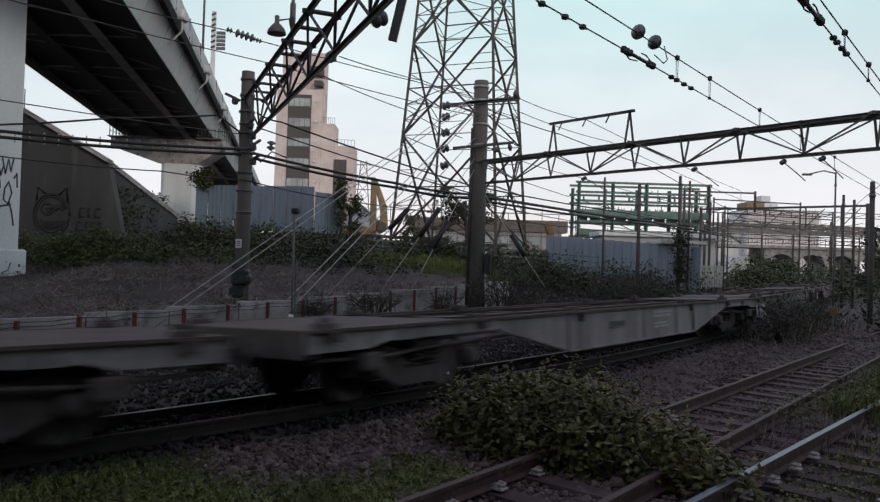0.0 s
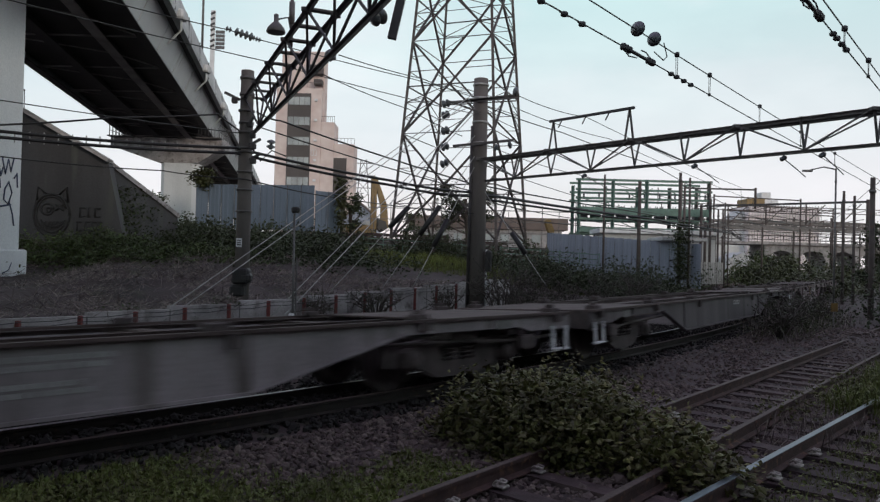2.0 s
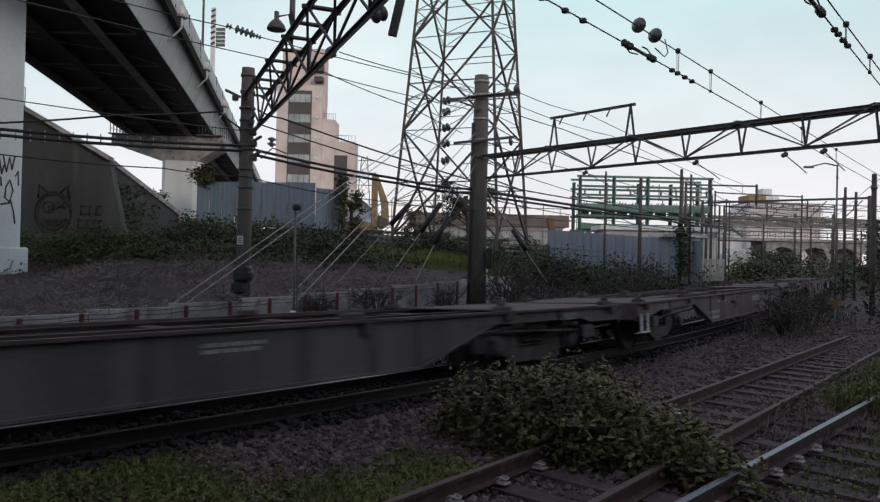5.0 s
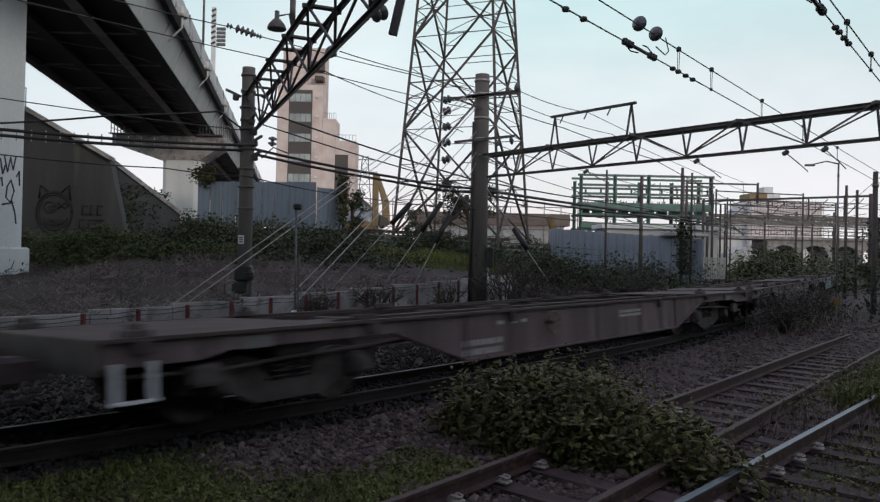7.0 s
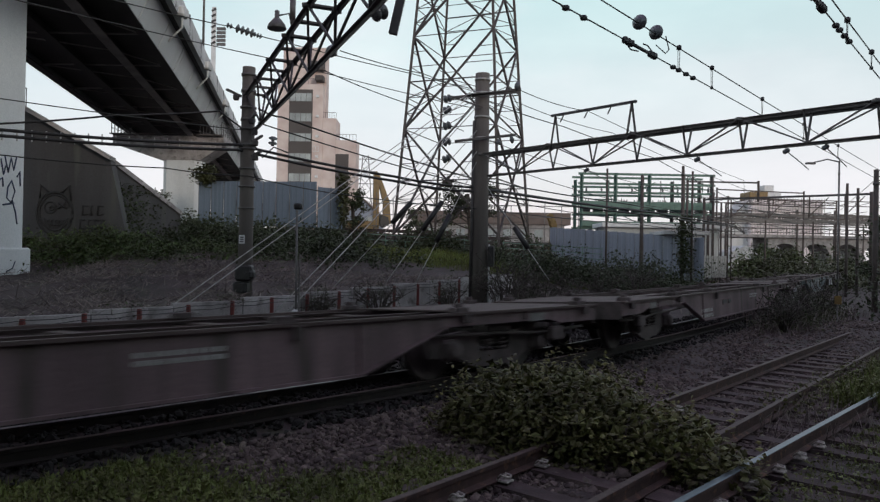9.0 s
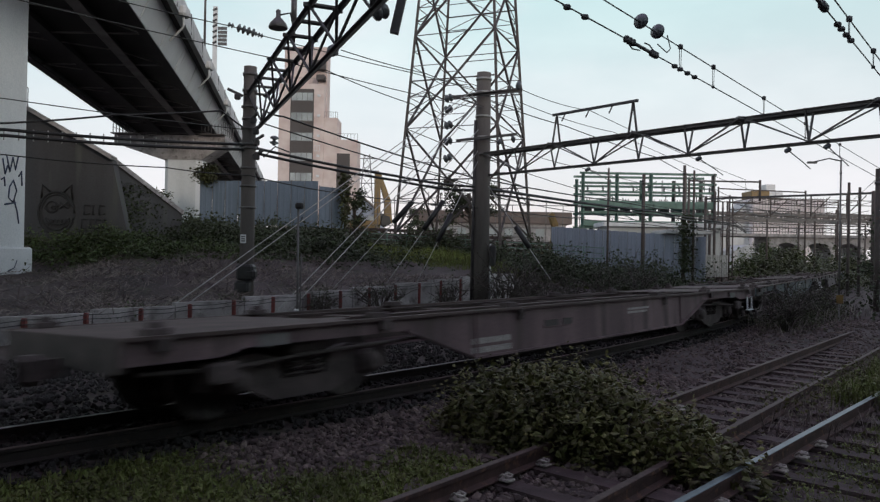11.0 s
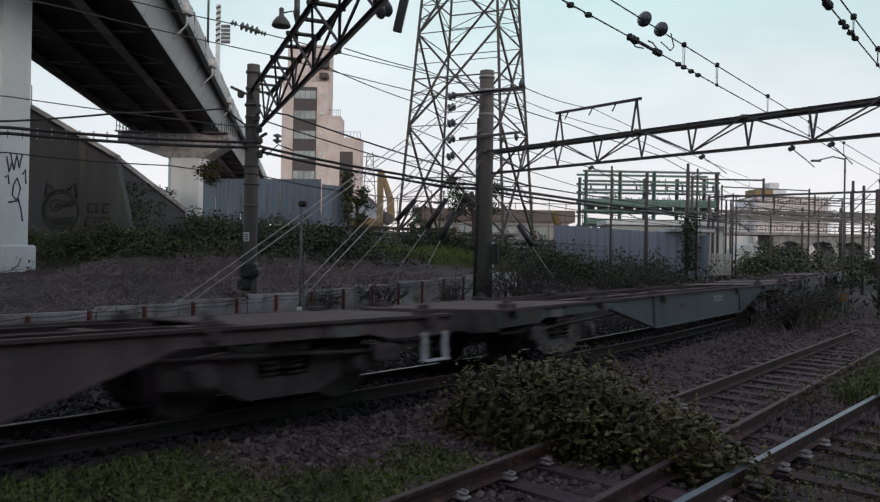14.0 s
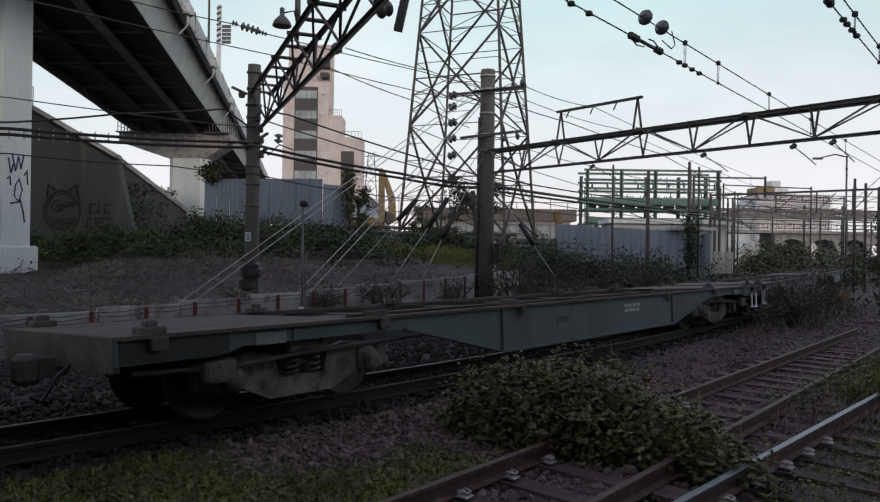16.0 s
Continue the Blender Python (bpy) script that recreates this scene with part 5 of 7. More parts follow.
def bare_shrub(x, y, h, label, n=26):
    g = hz(x, y)
    s = thing("bare_shrub", (x, y, g), label, "shrub", "bare shrubs on the bank")
    bm = bmesh.new()
    tips = []
    for k in range(n):
        a = RNG.uniform(0, 6.28)
        sp = RNG.uniform(0.15, 0.75) * h
        top = Vector((math.cos(a) * sp, math.sin(a) * sp, h * RNG.uniform(0.45, 1.0)))
        mid = top * 0.5 + Vector((0, 0, 0.16 * h))
        path_tube(bm, [Vector((math.cos(a) * 0.05, math.sin(a) * 0.05, -0.05)), mid, top], 0.015, 4)
        for j in range(4):
            t = RNG.uniform(0.4, 1)
            b0 = mid.lerp(top, t)
            e = b0 + Vector(RNG.normal(0, 0.22 * h, 3)) + Vector((0, 0, 0.05))
            path_tube(bm, [b0, b0.lerp(e, 0.5) + Vector((0, 0, 0.03)), e], 0.008, 4)
            tips.append(e)
    part("branchwork", bm, TWIG, s)
    p = np.array([tuple(t) for t in tips for _ in range(4)]) + RNG.normal(0, 0.08, (len(tips) * 4, 3))
    part("leaves", scatter(LEAF_T, LEAF_F, p, RNG.uniform(0.03, 0.07, len(p)), 1.0), LEAF_DK, s)


for x, y, h in ((2.0, 22.8, 1.75), (0.2, 22.6, 0.9), (3.3, 23.6, 1.4), (2.6, 23.4, 1.6), (-1.8, 20.5, 1.0), (4.6, 25.5, 1.3), (6.0, 27.0, 1.4), (-3.2, 19.0, 0.8), (2.6, 21.5, 0.9), (8.0, 29.5, 1.5), (-7.2, 15.75, 0.32), (-6.0, 17.1, 0.35)):
    bare_shrub(x, y, h, "bare twiggy shrub on the bank")

leafbank("shrub_bank", 16000, lambda n: heap_line(n, (-9.0, 47.6), (9.5, 47.6), 0.7, 2.0, 11), 0.17, LEAF_DK, "dark shrubs and brambles along the site fence", "shrub")
leafbank("shrub_bank", 9000, lambda n: heap_line(n, (3.5, 44.5), (9.5, 44.0), 1.2, 1.3, 7), 0.17, LEAF_DK, "dark shrubs below the pylon", "shrub")
grass("green_grass", 12000, field(-9, 4, 40, 47, None), 0.5, GRASS, "tall green grass on the slope below the pylon", 0.3)
leafbank("ivy_curtain", 3200, lambda n: np.stack([-14.75 + RNG.normal(0, 0.18, n), RNG.uniform(31.5, 38.5, n), 1.6 + RNG.uniform(0, 1, n) ** 1.4 * 3.2], 1), 0.16, LEAF_DK, "dark ivy creeping up the ramp wall")

for x, y, h in ((8.9, 18.7, 0.8), (9.4, 19.5, 0.95), (10.2, 20.5, 0.85), (11.6, 22.4, 0.95), (12.6, 24.0, 1.1)):
    bare_shrub(x, y, h, "bare twiggy shrub between the tracks")

grass("green_grass", 6000, lambda n: np.column_stack([lane_points(n, 10.5, 24, 0.9, 2.0, SIDING), np.full(n, -0.21)]), 0.34, GRASS, "bright green grass beside the siding", 0.35)
leafbank("low_weeds", 3500, lambda n: np.column_stack([lane_points(n, 10.5, 22, 0.9, 1.9, SIDING), RNG.uniform(-0.2, 0.15, n)]), 0.06, LEAF_LOW, "leafy weeds beside the siding", "weeds")


# ---- low wall with red posts ----
def low_wall():
    w = thing("wall_low", (0, 0, 0), "low stained concrete wall beside the freight track", "wall", kind="structure")
    for i in range(14):
        s0 = -4 + i * 2.0
        a, b = on_track(s0, -8.35), on_track(s0 + 1.97, -8.35)
        bm = bmesh.new()
        z1 = wall_top(s0 + 1)
        bar(bm, (a[0], a[1], (z1 - 0.5) / 2), (b[0], b[1], (z1 - 0.5) / 2), 0.16, z1 + 0.5)
        part("wall_panel", bm, CONC_WALL, w)
    f = thing("post_and_wire_fence", (0, 0, 0), "faded red posts with sagging wires", "fence")
    for i in range(16):
        s0 = 0.75 + i * 1.25
        x, y, h = on_track(s0, -8.05)
        bm = bmesh.new()
        box(bm, (x, y, (wall_top(s0) - 0.42) / 2), (0.085, 0.085, wall_top(s0) + 0.42), 0.01)
        part("post", bm, REDP, f)
    for z in (-0.12, -0.03):
        bm = bmesh.new()
        path_tube(bm, [(*on_track(0.75 + i * 0.625, -8.0)[:2], wall_top(0.75 + i * 0.625) + z - 0.03 * (i % 2)) for i in range(31)], 0.008, 4)
        part("wire", bm, CABLE, f)
    p = thing("marker_post", (-8.25, 14.11, 0.03), "short yellow marker post", "post")
    bm = bmesh.new()
    box(bm, (0, 0, -0.02), (0.10, 0.10, 0.5), 0.015)
    part("stake", bm, YELLOW, p)


low_wall()


# ---- overhead wires ----
def cable(name, pts, r, m, label, sag=0.0):
    c = thing(name, (0, 0, 0), label, "cable", "overhead wires")
    bm = bmesh.new()
    line = []
    for a, b in zip(pts, pts[1:]):
        s = sagged(a, b, sag, 10)
        line += s if not line else s[1:]
    path_tube(bm, line, r, 5)
    part("strand", bm, m, c)
    return c


def insulator(at, d, label="grey porcelain disc insulator string", r=0.13, n=2):
    """Ribbed discs in a row along d."""
    o = thing("insulator", (0, 0, 0), label, "insulator", "line insulators")
    d = Vector(d).normalized()
    rot = Vector((0, 0, 1)).rotation_difference(d).to_matrix().to_4x4()
    for k in range(n):
        bm = bmesh.new()
        m = Matrix.Translation(Vector(at) + d * k * r * 1.15) @ rot
        lathe(bm, [(0.02, -r * 0.5), (r * 0.4, -r * 0.45), (r, -r * 0.1), (r * 0.96, 0.0), (r * 0.5, r * 0.12), (r * 0.35, r * 0.5), (0.02, r * 0.55)], m, 14)
        part("disc", bm, PORC, o)
    return o


BIG = "thick black cable bundle with white ties"
for dz in (0.0, -0.14):
    cable("cable_bundle", [(-22.0, 13.0, 4.2 + dz), (-10.5, 17.0, 4.50 + dz), (-5.7, 19.8, 4.66 + dz), (-1.54, 22.3, 4.13 + dz), (0.9, 23.8, 3.98 + dz), (10.0, 34.0, 3.9 + dz), (21.0, 52.0, 4.3 + dz), (31, 74.0, 4.6 + dz)], 0.042, CABLE, BIG, 0.05)
for i in range(26):
    t = i / 25
    a, b = Vector((-12.5, 16.1, 4.43)), Vector((-5.7, 19.8, 4.66))
    q = a.lerp(b, t)
    bm = bmesh.new()
    bar(bm, q + Vector((0, 0, 0.06)), q - Vector((0, 0, 0.22)), 0.02, 0.03)
    ob = part("cable_tie", bm, STAY)
    tagged(ob, "white tie on a cable bundle", "cable tie", "cable ties")
THIN = "thin dark overhead wire beside the poles"
cable("wire", [(-22, 13.0, 5.4), (-10.54, 17.0, 5.24), (-5.64, 19.9, 5.09)], 0.014, WIRE, THIN, 0.03)
cable("wire", [(-24, 12.0, 3.6), (-10.52, 17.0, 4.65), (-8.56, 18.5, 5.17), (-6.22, 19.8, 5.58), (-5.64, 19.9, 5.15)], 0.026, CABLE, "black cable looped to the pole", 0.02)
cable("wire", [(-22, 13, 4.0), (-10.49, 17, 3.9), (-7.4, 19, 3.89), (-5.44, 19.8, 3.81), (-3.14, 21.5, 3.49), (1.01, 23.7, 3.27), (9.5, 34, 3.3), (21, 52, 3.6), (31, 74, 4.0)], 0.016, CABLE, THIN, 0.04)
cable("wire", [(-14.0, 12.0, 7.35), (-7.69, 16.0, 7.34), (-5.45, 18.0, 7.36), (-4.35, 18.8, 7.25), (-1.0, 22.0, 7.25), (0.9, 23.9, 7.27)], 0.014, WIRE, THIN, 0.02)
cable("wire", [(-16.0, 10.5, 7.0), (-9.15, 15.0, 6.93), (-4.68, 19.0, 6.85), (-1.03, 22.6, 6.75), (1.0, 23.8, 6.6)], 0.014, WIRE, THIN, 0.02)
cable("wire", [(-2.38, 16.0, 6.24), (-0.6, 20.0, 6.75), (0.9, 23.9, 7.2)], 0.013, WIRE, THIN, 0.03)
cable("wire", [(-3.0, 17.6, 6.2), (-1.0, 20.5, 6.0), (0.6, 23.0, 5.7)], 0.013, WIRE, THIN, 0.04)
cable("wire", [(-5.2, 19.9, 5.7), (-4.62, 20.3, 5.54), (0.89, 23.9, 4.3), (8.5, 33, 4.2), (21, 52, 4.5), (31, 74, 4.9)], 0.026, CABLE, "black braided cable between the poles", 0.05)
cable("wire", [(-5.2, 19.9, 5.3), (0.89, 23.9, 4.05), (9.5, 34, 4.0), (21, 52, 4.2), (31, 74, 4.8)], 0.020, CABLE, "black braided cable between the poles", 0.06)
cable("wire", [(1.47, 24.0, 6.86), (4.27, 26.0, 6.45), (8.72, 30.0, 5.94), (20.0, 48.0, 5.4), (31.5, 74.0, 6.2)], 0.018, CABLE, THIN, 0.04)
cable("wire", [(2.49, 24.0, 7.27), (5.56, 28.0, 7.43), (18.74, 45.0, 6.71), (31.0, 74.0, 7.0)], 0.014, WIRE, THIN, 0.10)
cable("wire", [(2.3, 24.0, 6.9), (6.5, 28.0, 6.6), (20.0, 46.0, 6.0), (31.0, 74.0, 6.5)], 0.013, WIRE, THIN, 0.10)
cable("wire", [(1.45, 24.0, 5.6), (5.5, 29.0, 5.3), (19.0, 46.0, 5.2), (31, 74.0, 5.6)], 0.013, WIRE, THIN, 0.10)
cable("wire", [(1.45, 24.0, 3.7), (7.0, 30.0, 3.4), (20.0, 48.0, 3.6), (31, 74.0, 4.6)], 0.016, CABLE, THIN, 0.06)
cable("wire", [(1.45, 24.0, 4.9), (7.0, 31.0, 4.3), (22.0, 52.0, 4.6), (31, 74.0, 5.2)], 0.014, CABLE, THIN, 0.06)


# contact and messenger wires over the near tracks
def over(lat, th=0.6862):
    def at(s, z):
        return (lat * math.cos(th) + s * math.sin(th), -lat * math.sin(th) + s * math.cos(th), z)
    return at


def catenary(lat, z0, z1, s0, s1, th, drops, label):
    at = over(lat, th)
    cable("contact_wire", [at(s0, z0), at((s0 + s1) / 2, z0), at(s1, z0)], 0.011, WIRE, "contact wire of " + label)
    cable("messenger_wire", [at(s0, z1), at((s0 + s1) / 2, z1), at(s1, z1)], 0.011, WIRE, "messenger wire of " + label, 0.06)
    for s in drops:
        d = thing("dropper", (0, 0, 0), "thin dropper between the overhead wires", "dropper", "droppers")
        bm = bmesh.new()
        for e in (-0.03, 0.03):
            path_tube(bm, [at(s + e, z0), at(s + e * 1.6, z1 - 0.05)], 0.006, 4)
        lathe(bm, [(0.01, -0.05), (0.045, -0.03), (0.045, 0.03), (0.01, 0.05)], Matrix.Translation(at(s, z1 - 0.04)), 8)
        lathe(bm, [(0.01, -0.03), (0.03, -0.02), (0.03, 0.02), (0.01, 0.03)], Matrix.Translation(at(s, z0)), 8)
        part("hanger", bm, STEEL_DARK, d)
    return at


c1 = catenary(-4.9, 5.1, 5.53, 2, 70, 0.6862, (12.5, 14.2, 17.6, 21.5, 26), "the siding")
c2 = catenary(-2.2, 5.1, 5.42, 3, 70, 0.6862, (12.2, 14.3, 17.5, 21.0), "the running line")
for at, s in ((c1, 10.3), (c2, 9.45)):
    d = Vector(at(s + 1, 5)) - Vector(at(s, 5))
    o = thing("turnbuckle", (0, 0, 0), "dark steel wire clamp and section rod", "wire clamp", "wire clamps")
    bm = bmesh.new()
    p0, p1 = Vector(at(s, 5.1)), Vector(at(s + 1.15, 5.1))
    tube(bm, p0, p1, 0.028, n=8)
    path_tube(bm, [p0 + Vector((0, 0, -0.02)), p0.lerp(p1, 0.2) - Vector((0, 0, 0.10)), p0.lerp(p1, 0.45) - Vector((0, 0, 0.06))], 0.012, 5)
    path_tube(bm, [p0.lerp(p1, 0.6) + Vector((0, 0, 0.10)), p0.lerp(p1, 0.75) + Vector((0, 0, 0.11)), p1 + Vector((0, 0, 0.02))], 0.012, 5)
    for t in (0.02, 0.12, 0.22, 0.85, 0.93, 1.0):
        box(bm, p0.lerp(p1, t), (0.09, 0.09, 0.10), 0.02)
    part("rod", bm, STEEL_DARK, o)
    for k in (-1.5, -2.0, -2.6, 1.75, 2.0, 2.35, 2.7):
        bm = bmesh.new()
        q = Vector(at(s + k + 0.2, 5.09))
        box(bm, q, (0.10, 0.07, 0.07), 0.02)
        bar(bm, q - d * 0.12, q + d * 0.12, 0.018, 0.018)
        part("wire_clip", bm, STEEL_DARK, o)
insulator(c1(10.85, 5.51), (0.63, 0.77, 0), n=1, r=0.125)
insulator(c1(11.5, 5.51), (0.63, 0.77, 0), n=1, r=0.125)
insulator(c2(9.55, 5.42), (0.63, 0.77, 0), n=1, r=0.125)
cable("jumper_loop", [c1(11.9, 5.55), c1(12.05, 5.35), c1(11.9, 5.25), c1(11.5, 5.3)], 0.010, CABLE, "looped jumper wire on the catenary", 0.0)

# fittings on the poles
arm = thing("cross_arm", (1.22, 24.0, 0), "steel cross arms with insulators on the thick pole", "cross arm")
bm = bmesh.new()
for z, x0, x1 in ((7.05, -1.1, 1.25), (7.12, -0.5, 1.25), (5.62, -0.9, 1.1)):
    bar(bm, (x0, -0.35, z - 0.15), (x1, -0.35, z + 0.10), 0.08, 0.08)
bar(bm, (-1.05, -0.35, 6.95), (0.0, -0.35, 6.6), 0.05, 0.05)
part("arm", bm, STEEL_DARK, arm)
for z in (6.84, 6.47, 5.95, 5.42, 4.86):
    insulator((0.0, 23.6, z), (0.8, 0.5, 0.35), n=2, r=0.135)
insulator((2.35, 23.6, 7.32), (1, 0.6, -0.1), n=1, r=0.16)
insulator((2.2, 23.6, 5.55), (1, 0.4, 0.3), n=1, r=0.13)
insulator((1.75, 23.6, 5.45), (1, 0.4, -0.3), n=1, r=0.13)
pipe = thing("cable_riser", (1.22, 24.0, 0), "grey riser pipes strapped to the thick pole", "pipe")
bm = bmesh.new()
tube(bm, (-0.30, -0.16, 0.1), (-0.26, -0.12, 6.2), 0.05, n=8)
part("pipe", bm, STEEL_DARK, pipe)
bm = bmesh.new()
tube(bm, (0.31, -0.12, 0.2), (0.31, -0.12, 2.1), 0.03, n=8)
part("pipe", bm, WHITE, pipe, "white plastic conduit")
bm = bmesh.new()
box(bm, (0.38, -0.2, 1.7), (0.22, 0.22, 0.7), 0.05)
part("junction_box", bm, BLACKBOX, pipe)

# rectangular frame standing on the triangular truss
fr = thing("portal_frame", (0, 0, 0), "small steel portal frame on top of the gantry truss", "portal frame")
A, B = Vector((3.3, 21.55, 5.05)), Vector((5.05, 19.5, 5.05))
bm = bmesh.new()
for p in (A, B):
    for e in (-0.12, 0.12):
        bar(bm, p + Vector((e, 0.0, 0)), p + Vector((0.0, 0, 0.92)), 0.05, 0.05)
bar(bm, A + Vector((-0.1, 0.1, 0.92)), B + Vector((0.1, -0.1, 0.92)), 0.07, 0.07)
part("frame", bm, STEEL_DARK, fr)
for t in (0.12, 0.45, 0.75):
    bm = bmesh.new()
    q = A.lerp(B, t) + Vector((0, 0, 0.9))
    bar(bm, q, q + Vector((-0.1, 0.0, -0.22)), 0.035, 0.035)
    part("hanger", bm, STEEL_DARK, fr)

# things hanging on the lattice beam
lamp = thing("yard_lamp", (-3.55, 14.95, 6.15), "grey bell-shaped yard lamp on a bracket", "lamp")
bm = bmesh.new()
lathe(bm, [(0.19, 0.0), (0.20, 0.02), (0.17, 0.10), (0.09, 0.20), (0.05, 0.23), (0.05, 0.38), (0.02, 0.40)], Matrix.Translation((0, 0, 0.22)), 16)
part("shade", bm, STEEL_GREY, lamp)
bm = bmesh.new()
path_tube(bm, [(0, 0, 0.5), (0.25, 0.0, 0.55), (0.35, 0, 0.1), (0.3, 0.1, -0.2)], 0.02, 6)
part("bracket", bm, STEEL_DARK, lamp)
mast = thing("mast_pipe", (-3.15, 14.6, 6.0), "grey pipe mast with a sleeve above the beam", "mast")
bm = bmesh.new()
tube(bm, (0, 0, 0), (0, 0, 1.6), 0.035, n=8)
tube(bm, (0, 0, 0.45), (0, 0, 0.9), 0.06, n=8)
part("pipe", bm, STEEL_GREY, mast)
insulator((-1.28, 12.9, 6.05), (0.5, 0.5, 0.35), n=2, r=0.15)
insulator((-2.55, 15.6, 6.15), (0.6, 0.6, -0.4), n=2, r=0.12)
insulator((-4.6, 19.2, 4.75), (-0.2, 0.5, -1.0), n=2, r=0.12)
insulator((-5.50, 18.0, 7.39), (0.9, 0.0, -0.28), n=2, r=0.07)
insulator((-5.25, 18.0, 7.31), (0.9, 0.0, -0.28), n=4, r=0.11)
insulator((-4.82, 18.0, 7.17), (0.9, 0.0, -0.28), n=3, r=0.065)
post = thing("drop_post", (-0.83, 11.0, 5.1), "dark steel drop post bolted to the gantry", "post")
bm = bmesh.new()
bar(bm, (0, 0, 0), (0.28, 0.0, 1.35), 0.13, 0.10)
part("post", bm, STEEL_DARK, post)

# stay wires with anchors, and the slim white mast
STAYS = [((-6.53, 16.42, 0.2), (0.98, 23.75, 7.25), None), ((-6.18, 16.22, 0.2), (0.98, 23.75, 7.1), None),
         ((-4.13, 17.50, 0.2), (1.0, 23.75, 6.75), None), ((-3.79, 17.28, 0.2), (1.0, 23.75, 6.6), None),
         ((-3.45, 22.5, 0.6), (1.05, 23.7, 5.85), (0.40, 0.53)), ((-1.66, 22.5, 0.98), (1.05, 23.7, 5.15), (0.36, 0.59)),
         ((-0.75, 22.5, 1.02), (1.05, 23.7, 4.8), (0.29, 0.53)), ((3.22, 22.5, 1.17), (1.42, 23.7, 4.0), (0.28, 0.52))]
for a, b, guard in STAYS:
    a, b = Vector(a), Vector(b)
    o = thing("stay_wire", (0, 0, 0), "taut pale stay wire with a black guard sleeve" if guard else "taut pale stay wire to a ground anchor", "stay wire", "stay wires")
    bm = bmesh.new()
    path_tube(bm, sagged(a + (a - b) * 0.06, b, 0.03, 6), 0.014, 5)
    part("strand", bm, STAY, o)
    if guard:
        bm = bmesh.new()
        tube(bm, a.lerp(b, guard[0]), a.lerp(b, guard[1]), 0.085, n=10)
        part("guard_sleeve", bm, BLACKBOX, o, "thick black guard sleeve")
m2 = thing("slim_mast", (-2.84, 14.0, -0.2), "slim white mast with a small black lamp head", "mast")
bm = bmesh.new()
tube(bm, (0, 0, 0), (-0.02, 0, 2.75), 0.022, n=8)
tube(bm, (0.05, 0, 0), (0.05, 0, 1.9), 0.015, n=6)
part("pole", bm, STEEL_GREY, m2)
bm = bmesh.new()
box(bm, (0.0, 0, 2.82), (0.16, 0.13, 0.12), 0.03)
part("lamp_head", bm, BLACKBOX, m2)
bm = bmesh.new()
box(bm, (-0.02, -0.02, 0.75), (0.10, 0.10, 0.12), 0.02)
part("box", bm, WHITE, m2)


# ---- plain long block, unseen, added behind the viewpoint to close and shade the yard ----
def shade_block():
    w = thing("shade_wall_behind", (0, 0, 0), "long plain dark block, unseen, added behind the tracks to shade them", "building", kind="structure")
    bm = bmesh.new()
    a, b = Vector((-70, -58, 0)), Vector((66, 20, 0))
    d = (b - a).normalized()
    n = Vector((d.y, -d.x, 0)) * 7
    bar(bm, a + n + Vector((0, 0, 6.5)), b + n + Vector((0, 0, 6.5)), 6.0, 14.0)
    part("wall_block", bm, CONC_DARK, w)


shade_block()


